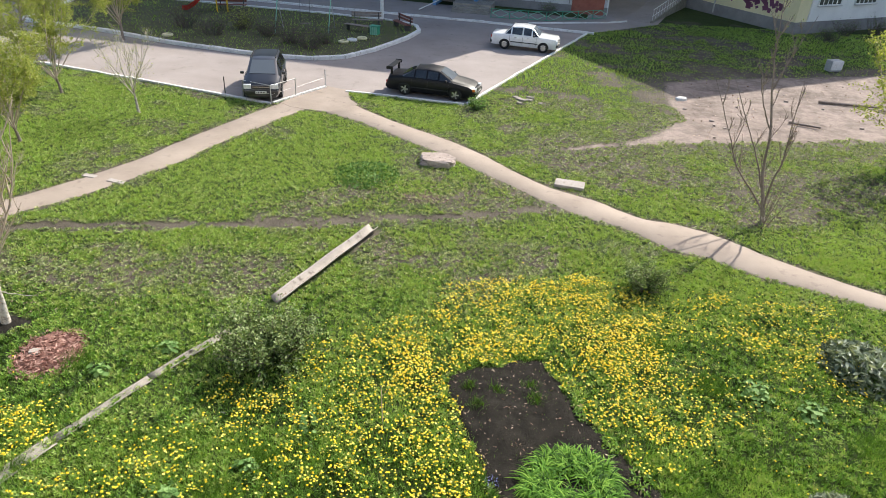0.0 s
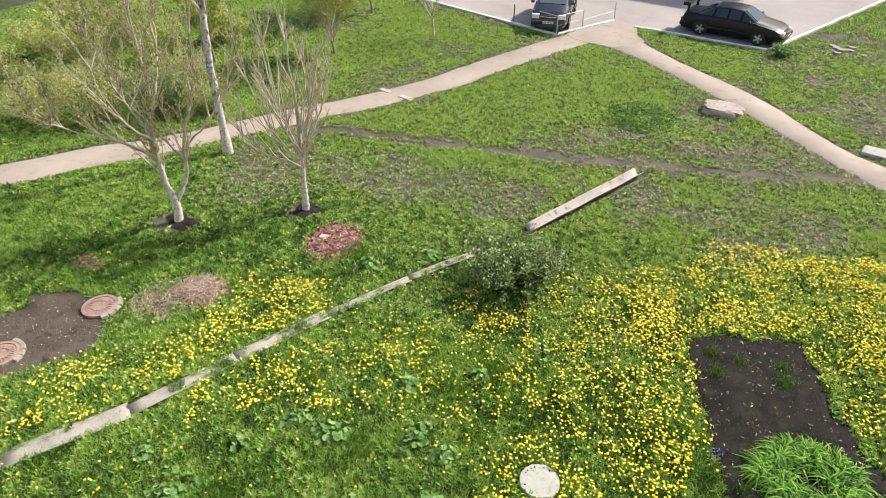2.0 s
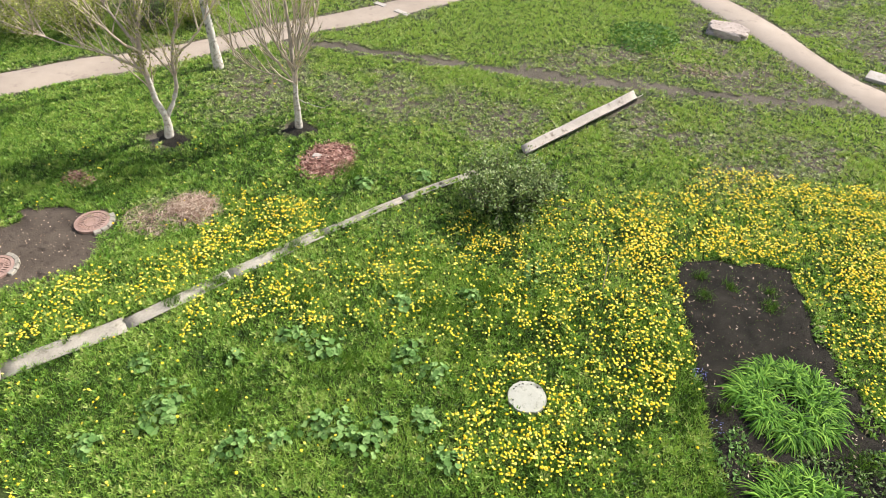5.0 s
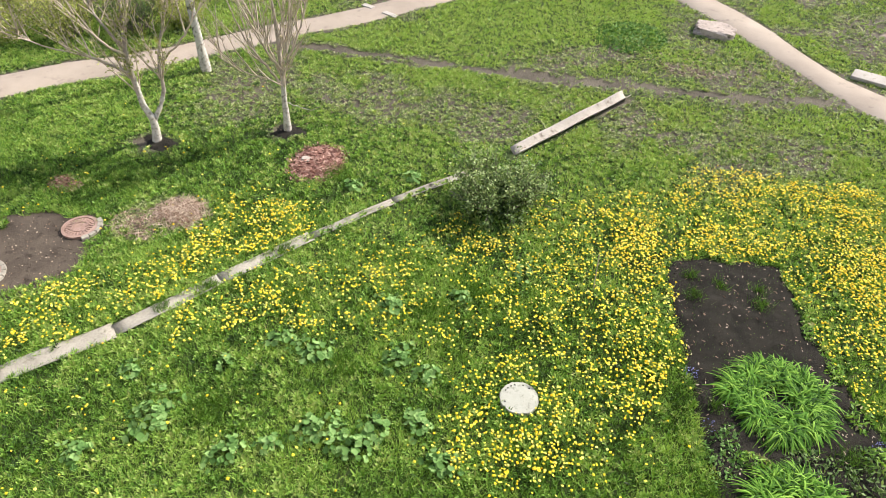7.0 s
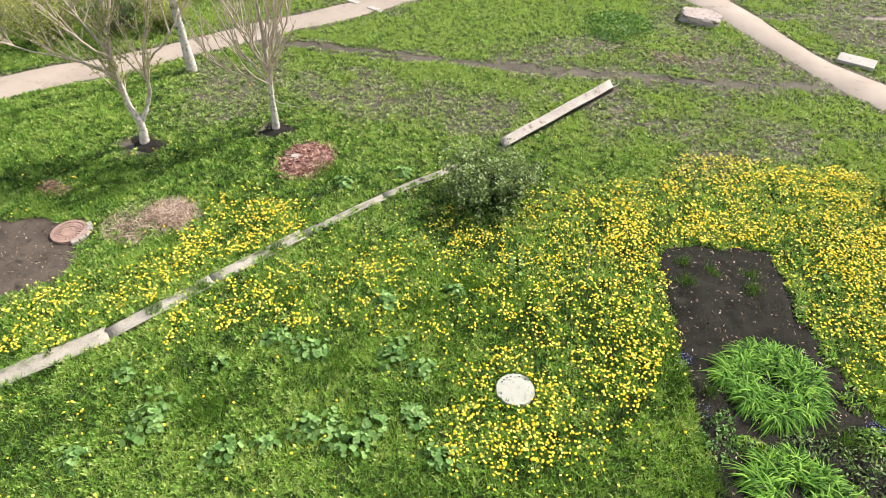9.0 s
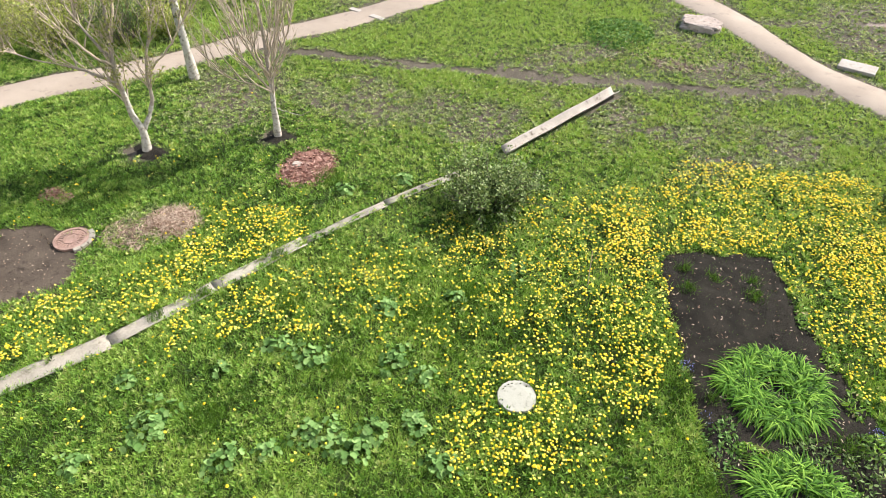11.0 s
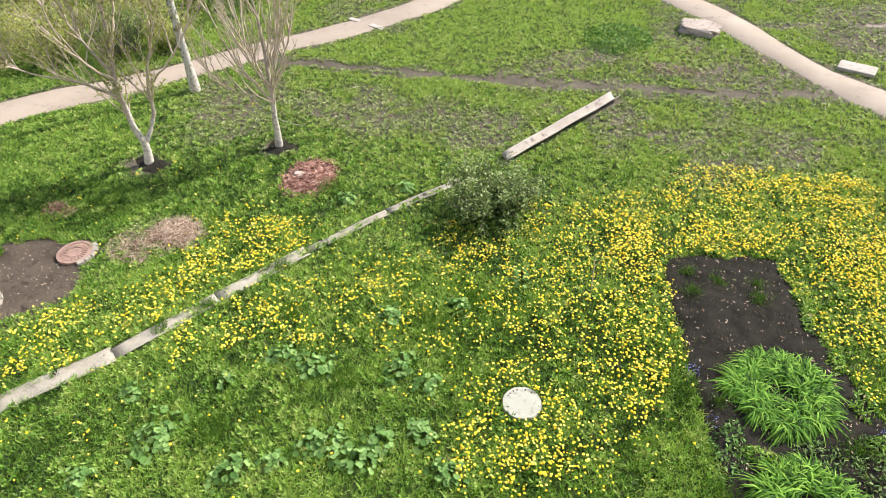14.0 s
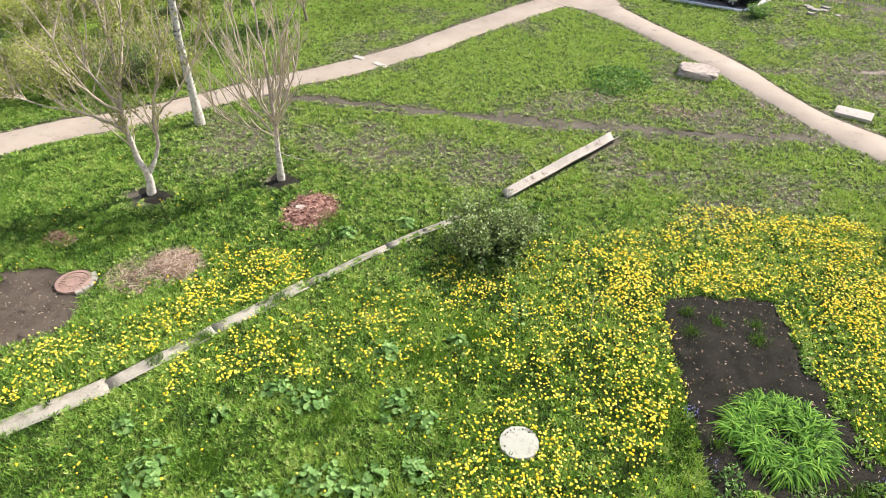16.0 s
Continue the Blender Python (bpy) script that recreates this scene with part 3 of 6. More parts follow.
# ---- houses ----
def window_unit(parent, x, z, w, h, y=0.0, bars=3):
    """A framed window on a wall that faces -y, with panes, mullions and a sill."""
    bm = bmesh.new()
    for cx, cz, sx, sz in ((x, z + h / 2, w, 0.09), (x, z - h / 2, w, 0.09), (x - w / 2, z, 0.09, h + 0.09), (x + w / 2, z, 0.09, h + 0.09)):
        box(bm, cx, y - 0.03, cz, sx, 0.1, sz)
    win = part("window", bm, WHITE_PAINT, parent, "white-framed window")
    part("pane", boxed(x, y - 0.004, z, w - 0.08, 0.02, h - 0.08), HOUSE_GLASS, win, "dark glass pane")
    for k in range(1, bars + 1):
        part("mullion", boxed(x - w / 2 + w * k / (bars + 1), y - 0.035, z, 0.06, 0.06, h - 0.06), WHITE_PAINT, win)
    part("sill", boxed(x, y - 0.08, z - h / 2 - 0.07, w + 0.14, 0.2, 0.05, bevel=0.008), STEEL, win)
    return win


def grey_house():
    """The long house: corner at the front right, front along -x."""
    h = thing("apartment_house", 13.5, 64.3, 0, -11.5, "grey whitewashed apartment house with a blue entrance porch", "building")
    H, L, D = 23.0, 60.0, 13.0
    part("wall", boxed(-L / 2, D / 2, H / 2 + 0.35, L, D, H - 0.7), WALL_GREY, h)
    part("plinth", boxed(-L / 2, D / 2, 0.35, L + 0.12, D + 0.12, 0.7), PLINTH, h)
    part("roof", boxed(-L / 2, D / 2, H + 0.12, L + 0.7, D + 0.7, 0.24), PLINTH, h)
    part("side_wall", boxed(0.006, 3.2, 1.6, 0.25, 6.4, 3.2), WALL_WHITE, h, "white rendered side wall")
    part("door_panel", boxed(-1.7, -0.05, 1.35, 2.9, 0.16, 2.7), BRICK_RED, h, "red-brown boarded wall panel")
    for k in range(4):
        part("panel_seam", boxed(-3.4 - k * 3.2, -0.012, 2.0, 0.07, 0.05, 4.0), PLINTH, h)
    for fl in range(7):
        for k in range(17):
            if fl == 0 and k in (0, 2, 3, 4):
                continue
            window_unit(h, -2.2 - k * 3.4, 3.0 + fl * 2.8, 1.5, 1.4, 0.0, 1)
    porch = part("porch", boxed(-11.6, -1.4, 1.3, 0.3, 2.6, 2.6), BLUE, h, "blue painted porch wall")
    part("porch_wall", boxed(-15.4, -1.4, 1.3, 0.3, 2.6, 2.6), BLUE, h, "blue painted porch wall")
    part("porch_roof", boxed(-13.5, -1.4, 2.75, 4.6, 3.2, 0.18), CONCRETE, h)
    part("entrance_door", boxed(-13.5, -0.06, 1.3, 1.6, 0.1, 2.1), DARK_STEEL, h)


def yellow_house():
    h = thing("yellow_house", 28.8, 60.4, 0, 27.8, "pale yellow house with purple scrawls above a grey plinth", "building")
    # rear half of depth D is unseen, added to shade the gap between the houses
    H, L, D = 21.0, 34.0, 26.0
    part("wall", boxed(L / 2, D / 2, H / 2 + 0.5, L, D, H - 1.0), WALL_YELLOW, h)
    part("plinth", boxed(L / 2, D / 2, 0.5, L + 0.14, D + 0.14, 1.0), PLINTH, h)
    part("front_wall", boxed(1.4 + 16, -0.05, 2.0, 32, 0.12, 1.95), WALL_WHITE, h, "white painted lower front wall")
    part("roof", boxed(L / 2, D / 2, H + 0.1, L + 0.7, D + 0.7, 0.22), PLINTH, h)
    for fl in range(6):
        for k in range(6):
            window_unit(h, 3.6 + k * 4.8, 3.3 + fl * 2.9, 2.9, 1.9, -0.115 if fl == 0 else 0.0, 4)
    rng = np.random.RandomState(3)
    for k in range(3):
        bm = bmesh.new()
        y0 = 1.7 + k * 2.4
        for i in range(11):
            y = y0 + rng.uniform(0, 2.0)
            z = 1.9 + rng.uniform(-0.45, 0.55)
            m = pose(-0.01, y, z, rng.uniform(-40, 40), 0, 0)
            box(bm, 0, 0, 0, 0.012, rng.uniform(0.25, 0.6), rng.uniform(0.16, 0.7), m=m)
        part("scrawl", bm, PURPLE, h, "purple spray-painted scrawl")
    part("drainpipe", rod(bmesh.new(), (-0.12, 9.0, 0.2), (-0.12, 9.0, 20), 0.07), STEEL, h)


grey_house()
yellow_house()

# the house on whose upper floor the camera stands: a plain wall behind it
tagged(finish("wall_south", boxed(0, -7.2, 8.5, 70, 12, 17), WALL_GREY), "plain grey panel wall of the near house", "wall", kind="structure")


def entrance_steps():
    s = thing("entrance_steps", 1.0, 61.4, 0, -11.5, "worn concrete entrance steps before the porch", "steps")
    for k in range(4):
        part("step", boxed(0, 0.35 + k * 0.34 - 0.0, 0.08 + k * 0.16, 3.3, 0.38, 0.16 + 0.012 * k, bevel=0.015), CONCRETE, s)
    part("landing", boxed(0, 2.4, 0.33, 3.4, 2.4, 0.66), CONCRETE, s)
    bm = rod(bmesh.new(), (-4.4, -0.3, 0.06), (-2.9, 1.8, 0.75), 0.05)
    part("handrail", bm, WHITE_PAINT, s, "white painted handrail")


def entrance_ramp():
    r = thing("entrance_ramp", 16.9, 62.0, 0, 0, "asphalt ramp with a white railing and concrete side", "ramp")
    d = Vector((6.2, 10.6, 0))
    n = Vector((-0.863, 0.505, 0))
    bm = bmesh.new()
    a, b = Vector((0, 0, 0.03)), d + Vector((0, 0, 0.9))
    v = [bm.verts.new(p) for p in (a, b, b + n * 2.4, a + n * 2.4)]
    w = [bm.verts.new((p.co.x, p.co.y, -0.05)) for p in v]
    bm.faces.new(v)
    for i in range(4):
        bm.faces.new((v[i], w[i], w[(i + 1) % 4], v[(i + 1) % 4]))
    part("deck", bm, ASPHALT, r)
    bm = bmesh.new()
    for t0, t1 in ((0, 1),):
        p0, p1 = a - n * 0.1, b - n * 0.1
        vs = [bm.verts.new(q) for q in (p0 + Vector((0, 0, 0.18)), p1 + Vector((0, 0, 0.18)), p1 - Vector((0, 0, 1.0)), p0 - Vector((0, 0, 0.1)))]
        ws = [bm.verts.new(q.co - n * 0.2) for q in vs]
        bm.faces.new(vs), bm.faces.new(ws)
        for i in range(4):
            bm.faces.new((vs[i], ws[i], ws[(i + 1) % 4], vs[(i + 1) % 4]))
    part("side_wall", bm, CONCRETE, r)
    for k in range(14):
        p = a.lerp(b, 0.02 + k / 14) - n * 0.2
        part("baluster", rod(bmesh.new(), p, p + Vector((0, 0, 1.1)), 0.02, sides=6), WHITE_PAINT, r)
    for z in (0.55, 1.1):
        part("rail", rod(bmesh.new(), a - n * 0.2 + Vector((0, 0, z)), b - n * 0.2 + Vector((0, 0, z)), 0.028), WHITE_PAINT, r)


entrance_steps()
entrance_ramp()


def diamond_fence():
    f = thing("garden_fence", label="low green metal fence with diamond panels", category="fence")
    line = [(2.9, 60.3), (7.4, 60.0), (11.0, 61.6), (13.3, 62.9)]
    p = along(line, 1.55)
    for a, b in zip(p, p[1:]):
        A, B = Vector((*a, 0)), Vector((*b, 0))
        part("post", rod(bmesh.new(), A, A + Vector((0, 0, 0.8)), 0.035, sides=6), GREEN, f)
        mid = (A + B) / 2
        d = (B - A) * 0.44
        q = [mid - d + Vector((0, 0, 0.42)), mid + Vector((0, 0, 0.74)), mid + d + Vector((0, 0, 0.42)), mid + Vector((0, 0, 0.1))]
        bm = bmesh.new()
        for i in range(4):
            rod(bm, q[i], q[(i + 1) % 4], 0.028, sides=6)
        part("diamond", bm, plain_light_green, f, "pale green diamond frame")
        for z in (0.08, 0.76):
            part("rail", rod(bmesh.new(), A + Vector((0, 0, z)), B + Vector((0, 0, z)), 0.024, sides=6), GREEN, f)


plain_light_green = plain("pale_green_paint", (0.25, 0.52, 0.38), 0.5)
diamond_fence()


def corner_fence():
    f = thing("parking_fence", label="thin steel post fence at the corner of the lot", category="fence")
    spots = [(-11.98, 34.7), (-10.9, 34.3), (-9.28, 33.62), (-8.35, 35.15), (-7.15, 37.2)]
    for x, y in spots:
        part("post", rod(bmesh.new(), (x, y, 0), (x, y, 1.0), 0.028, sides=6), STEEL if x > -11.5 else DARK_STEEL, f)
    for (x0, y0), (x1, y1) in zip(spots[1:3], spots[2:4]):
        part("rail", rod(bmesh.new(), (x0, y0, 0.98), (x1, y1, 0.98), 0.018, sides=6), STEEL, f)
    for (x0, y0), (x1, y1) in zip(spots, spots[1:]):
        part("wire", rod(bmesh.new(), (x0, y0, 0.5), (x1, y1, 0.55), 0.008, sides=5), STEEL, f)


corner_fence()


# ---- cars ----
# windscreens: the sky's reflection is partly put into a pale base tint
SCREEN_GLASS = glass("windscreen_glass_sky_tint", (0.11, 0.125, 0.14), 0.04)
def car(name, x, y, turn, rows, zb, paint, label, wheels, radius, tub, front, extras, size=1.06):
    """rows, rear to front: place along the car, half width, shoulder, top, half width of the top."""
    c = thing(name, x, y, 0.014, turn, label, "car")
    c.scale = (size, size, size)
    rings = []
    for px, w, zs, zt, wt in rows:
        half = [(w * 0.88, zb), (w * 0.975, zb + 0.14), (w, zb + (zs - zb) * 0.55), (w * 0.985, zs - 0.05), (w * 0.95, zs), (wt, zt - 0.045), (wt * 0.88, zt - 0.008), (wt * 0.4, zt + 0.012)]
        rings.append([Vector((px, -a, b)) for a, b in half] + [Vector((px, a, b)) for a, b in reversed(half)])
    bm = bmesh.new()
    vs = [[bm.verts.new(p) for p in r] for r in rings]
    n = len(rings[0])
    for a, b in zip(vs, vs[1:]):
        for i in range(n):
            bm.faces.new((a[i], a[(i + 1) % n], b[(i + 1) % n], b[i]))
    bm.faces.new(vs[0]), bm.faces.new(list(reversed(vs[-1])))
    body = part("body", bm, paint, c, smooth=True)
    body.data.set_sharp_from_angle(angle=radians(32))

    def panel(nm, corners, material, lab="", inset=0.06, out=0.006, parent=c):
        q = [Vector(p) for p in corners]
        mid = sum(q, Vector()) / len(q)
        nrm = (q[1] - q[0]).cross(q[-1] - q[0])
        if nrm.length < 1e-9:
            nrm = (q[2] - q[1]).cross(q[3] - q[1])
        nrm.normalize()
        if nrm.dot(mid - Vector((mid.x * 0.9, 0, 0.6))) < 0:
            nrm = -nrm
        k = bmesh.new()
        top = [k.verts.new(p + (mid - p).normalized() * min(inset, (mid - p).length * 0.35) + nrm * out) for p in q]
        low = [k.verts.new(v.co - nrm * (out + 0.03)) for v in top]
        k.faces.new(top), k.faces.new(low)
        for i in range(len(q)):
            k.faces.new((top[i], low[i], low[(i + 1) % len(q)], top[(i + 1) % len(q)]))
        return part(nm, k, material, parent, lab)

    # glass: s = index of the row behind each pane
    r0, r1 = tub["rear"]
    panel("rear_window", (rings[r0][6], rings[r0][9], rings[r1][9], rings[r1][6]), CAR_GLASS, "dark rear window", 0.05, 0.03)
    f0, f1 = tub["front"]
    panel("windscreen", (rings[f0][6], rings[f0][9], rings[f1][9], rings[f1][6]), SCREEN_GLASS, "windscreen", 0.05, 0.03)
    for a, b in tub["side"]:
        for i, j in ((4, 5), (11, 10)):
            panel("side_window", (rings[a][i], rings[b][i], rings[b][j], rings[a][j]), CAR_GLASS, "dark side window", 0.055, 0.01)
    w = max(r[1] for r in rows)
    for px in wheels:
        for s in (-1, 1):
            k = bmesh.new()
            for i in range(24):
                a0, a1 = 2 * math.pi * i / 24, 2 * math.pi * (i + 1) / 24
                prof = [(radius * 0.66, -0.09), (radius * 0.95, -0.1), (radius, -0.06), (radius, 0.06), (radius * 0.95, 0.1), (radius * 0.66, 0.09)]
                for (p0, q0), (p1, q1) in zip(prof, prof[1:]):
                    k.faces.new([k.verts.new((p * math.cos(a), q, p * math.sin(a))) for p, q, a in ((p0, q0, a0), (p1, q1, a0), (p1, q1, a1), (p0, q0, a1))])
            bmesh.ops.remove_doubles(k, verts=k.verts, dist=1e-4)
            wheel = part("wheel", k, TYRE, c, "black tyre", True)
            wheel.location = (px, s * (w - 0.075), radius)
            k = bmesh.new()
            bmesh.ops.create_cone(k, cap_ends=True, segments=20, radius1=radius * 0.67, radius2=radius * 0.67, depth=0.05, matrix=pose(0, s * 0.02, 0, 90, 0, 0))
            part("rim_well", k, DARK_STEEL, wheel)
            k = bmesh.new()
            if extras.get("steel_wheels"):
                bmesh.ops.create_cone(k, cap_ends=True, segments=20, radius1=radius * 0.52, radius2=radius * 0.4, depth=0.06, matrix=pose(0, s * 0.06, 0, 90 * s, 0, 0))
            else:
                for i in range(5):
                    box(k, radius * 0.33, 0, 0, radius * 0.64, 0.03, 0.07, m=pose(0, s * 0.07, 0, 0, 72 * i, 0))
                rod(k, (0, s * 0.04, 0), (0, s * 0.095, 0), 0.06)
            part("rim", k, RIM, wheel, "light metal rim")
            k = bmesh.new()
            for i in range(14):
                a0, a1 = math.pi * i / 14, math.pi * (i + 1) / 14
                ro, ri, yy = radius + 0.055, radius - 0.02, s * (w + 0.004)
                k.faces.new([k.verts.new((px + q * math.cos(a), yy, radius + q * math.sin(a))) for q, a in ((ri, a0), (ro, a0), (ro, a1), (ri, a1))])
            bmesh.ops.solidify(k, geom=list(k.faces), thickness=0.03)
            part("wheel_arch", k, BLACK_TRIM, c)
    hx, hw, hz, lw, lh = front["lamp"]
    for s in (-1, 1):
        lamp = part("headlight", boxed(hx, s * (hw - lw / 2), hz, 0.16, lw, lh, bevel=0.03), LENS, c, "clear headlight")
        if front.get("amber"):
            part("indicator", boxed(hx - 0.02, s * (hw + 0.02), hz, 0.14, 0.1, lh * 0.9, bevel=0.02), AMBER, lamp, "orange indicator")
        part("mirror", boxed(front["mirror"][0], s * (w + 0.09), front["mirror"][1], 0.11, 0.18, 0.13, bevel=0.035), extras.get("mirror", paint), c, "door mirror")
        part("tail_light", boxed(rows[0][0] + 0.03, s * (rows[0][1] - 0.1), rows[0][2] - 0.02, 0.12, 0.2, 0.15, bevel=0.02), RED_LENS, c)
        for hxx in extras["handles"]:
            part("door_handle", boxed(hxx, s * (w + 0.008), rows[3][2] - 0.14, 0.16, 0.03, 0.035, bevel=0.008), extras.get("handle", paint), c)
        for seam in extras["seams"]:
            part("door_seam", boxed(seam, s * (w + 0.0005), zb + (rows[3][2] - zb) * 0.55, 0.014, 0.02, (rows[3][2] - zb) * 0.72), BLACK_TRIM, c)
        part("side_strip", boxed((wheels[0] + wheels[1]) / 2, s * (w + 0.006), zb + 0.26, wheels[1] - wheels[0] - 2 * radius - 0.16, 0.03, 0.05, bevel=0.008), extras.get("strip", BLACK_TRIM), c)
        part("wiper", boxed(rows[f1][0] - 0.12, s * 0.3 - 0.1, rows[f1][3] + 0.06, 0.03, 0.5, 0.02), BLACK_TRIM, c)
    fx = rows[-1][0]
    part("bumper", boxed(fx - 0.05, 0, front["bumper"], 0.24, rows[-2][1] * 1.98, 0.2, bevel=0.05), extras.get("bumper", paint), c, "front bumper")
    part("rear_bumper", boxed(rows[0][0] + 0.04, 0, zb + 0.2, 0.22, rows[0][1] * 2.04, 0.2, bevel=0.05), extras.get("bumper", paint), c)
    part("grille", boxed(fx - 0.02, 0, hz - 0.01, 0.1, hw * 2 - lw * 2 - 0.06, lh * 0.75, bevel=0.015), BLACK_TRIM, c, "dark grille")
    part("grille_bar", boxed(fx + 0.035, 0, hz + 0.01, 0.02, hw * 2 - lw * 2 - 0.1, 0.03), CHROME, c)
    plate = part("number_plate", boxed(fx + 0.078, 0, front["bumper"] + 0.01, 0.015, 0.52, 0.112, bevel=0.004), PLATE, c, "white number plate with dark bars")
    for k in range(6):
        part("plate_bar", boxed(fx + 0.088, -0.19 + k * 0.075, front["bumper"] + 0.01, 0.006, 0.045, 0.06), INK, plate)
    return c


sedan_rows = [(-2.36, 0.74, 0.60, 0.66, 0.58), (-2.24, 0.82, 0.84, 0.94, 0.70), (-1.55, 0.86, 0.91, 1.00, 0.72), (-0.85, 0.87, 0.93, 1.35, 0.57), (-0.2, 0.875, 0.93, 1.40, 0.60), (0.42, 0.87, 0.92, 1.355, 0.58), (1.12, 0.86, 0.90, 0.97, 0.72), (1.95, 0.83, 0.77, 0.82, 0.66), (2.26, 0.76, 0.62, 0.69, 0.58), (2.36, 0.70, 0.44, 0.50, 0.54)]
sedan = car("sedan", -1.07, 37.12, -13.0, sedan_rows, 0.19, PAINT_BLACK, "matt black sedan with a tall rear wing, parked beside the kerb", (-1.36, 1.34), 0.315,
            {"rear": (2, 3), "front": (5, 6), "side": [(2, 3), (3, 4), (4, 5), (5, 6)]},
            {"lamp": (2.29, 0.74, 0.62, 0.36, 0.14), "amber": True, "mirror": (0.85, 0.97), "bumper": 0.42},
            {"handles": (-0.65, 0.2), "seams": (-1.0, -0.15, 0.95)})
wing = part("wing", boxed(-2.2, 0, 1.33, 0.3, 1.6, 0.045, bevel=0.015), PAINT_BLACK, sedan, "tall black rear wing")
for s in (-1, 1):
    part("wing_end", boxed(-2.2, s * 0.79, 1.30, 0.34, 0.03, 0.16, bevel=0.008), PAINT_BLACK, wing)
    part("wing_stay", boxed(-2.14, s * 0.6, 1.12, 0.12, 0.04, 0.42, bevel=0.008), PAINT_BLACK, wing)

suv_rows = [(-2.24, 0.80, 0.88, 0.96, 0.62), (-2.14, 0.88, 1.02, 1.12, 0.64), (-1.95, 0.89, 1.04, 1.56, 0.60), (-1.3, 0.905, 1.05, 1.655, 0.66), (-0.3, 0.91, 1.05, 1.68, 0.68), (0.42, 0.905, 1.04, 1.61, 0.64), (1.22, 0.90, 1.00, 1.09, 0.76), (1.9, 0.88, 0.88, 0.95, 0.72), (2.16, 0.82, 0.66, 0.76, 0.64), (2.25, 0.76, 0.46, 0.52, 0.56)]
suv = car("suv", -10.2, 36.2, -81.0, suv_rows, 0.24, PAINT_NAVY, "dark grey compact sport utility car facing the fence", (-1.31, 1.31), 0.345,
          {"rear": (1, 2), "front": (5, 6), "side": [(2, 3), (3, 4), (4, 5), (5, 6)]},
          {"lamp": (2.16, 0.82, 0.75, 0.36, 0.22), "mirror": (0.95, 1.1), "bumper": 0.5},
          {"handles": (-0.7, 0.25), "seams": (-1.05, -0.1, 1.05)})
for s in (-1, 1):
    part("roof_rail", boxed(-0.6, s * 0.6, 1.70, 1.9, 0.04, 0.045, bevel=0.012), BLACK_TRIM, suv, "black roof rail")

saloon_rows = [(-2.05, 0.75, 0.74, 0.80, 0.69), (-1.99, 0.79, 0.86, 0.92, 0.74), (-1.22, 0.81, 0.90, 0.955, 0.74), (-0.82, 0.81, 0.91, 1.38, 0.60), (-0.1, 0.81, 0.91, 1.43, 0.62), (0.46, 0.81, 0.90, 1.38, 0.60), (0.92, 0.805, 0.89, 0.94, 0.74), (1.92, 0.79, 0.83, 0.875, 0.73), (2.0, 0.77, 0.76, 0.80, 0.72), (2.03, 0.75, 0.50, 0.56, 0.70)]
saloon = car("saloon", 4.98, 49.45, -13.4, saloon_rows, 0.24, PAINT_WHITE, "boxy white saloon car parked on the asphalt", (-1.2, 1.22), 0.29,
             {"rear": (2, 3), "front": (5, 6), "side": [(2, 3), (3, 4), (4, 5), (5, 6)]},
             {"lamp": (1.98, 0.70, 0.66, 0.38, 0.17), "mirror": (0.6, 0.98), "bumper": 0.46},
             {"handles": (-0.55, 0.25), "seams": (-0.9, -0.1, 0.75), "steel_wheels": True, "bumper": DARK_STEEL, "mirror": BLACK_TRIM, "handle": CHROME}, 1.14)


# ---- playground ----
def bench(x, y, turn, label, material=WOOD, back=True):
    b = thing("bench", x, y, 0.12, turn, label, "bench", "playground benches")
    for k in range(3):
        part("seat_plank", boxed(0, -0.16 + k * 0.16, 0.45, 2.3, 0.14, 0.04, bevel=0.008), material, b)
    for s in (-0.9, 0.9):
        part("leg", boxed(s, 0, 0.215, 0.07, 0.42, 0.43, bevel=0.008), DARK_STEEL, b)
        if back:
            part("back_post", boxed(s, 0.27, 0.62, 0.06, 0.06, 0.74), DARK_STEEL, b)
    if back:
        for k in range(2):
            part("back_plank", boxed(0, 0.315, 0.68 + k * 0.22, 2.3, 0.035, 0.15, bevel=0.008), material, b)
    return b


bench(-4.2, 53.2, -58, "red-brown wooden bench beside the kerb", RED_WOOD)
bench(-6.9, 53.6, 12, "weathered wooden bench with a backrest")
bench(-18.2, 56.6, 10, "dark wooden bench with a high backrest", RED_WOOD)
bench(-7.2, 51.4, -20, "low plank bench without a backrest", WOOD, False)
tb = thing("green_box", -5.95, 50.7, 0.12, -20, "small green painted wooden box", "box")
part("body", boxed(0, 0, 0.3, 0.6, 0.5, 0.6, bevel=0.02), GREEN, tb)
for k in range(4):
    part("slat", boxed(-0.22 + k * 0.15, -0.262, 0.3, 0.11, 0.02, 0.56), plain_light_green, tb)
part("lid", boxed(0, 0, 0.62, 0.68, 0.58, 0.04, bevel=0.008), GREEN, tb)


def tyre_ring(x, y, material, label):
    bm = bmesh.new()
    N, M = 20, 8
    vs = [[bm.verts.new(((0.28 + 0.095 * math.cos(b)) * math.cos(a), (0.28 + 0.095 * math.cos(b)) * math.sin(a), 0.085 + 0.085 * math.sin(b))) for b in [2 * math.pi * j / M for j in range(M)]] for a in [2 * math.pi * i / N for i in range(N)]]
    for i in range(N):
        for j in range(M):
            bm.faces.new((vs[i][j], vs[(i + 1) % N][j], vs[(i + 1) % N][(j + 1) % M], vs[i][(j + 1) % M]))
    ob = finish("painted_tyre", bm, material, None, smooth=True)
    ob.location = (x, y, 0.12)
    tagged(ob, label, "tyre", "painted tyres in the grass")


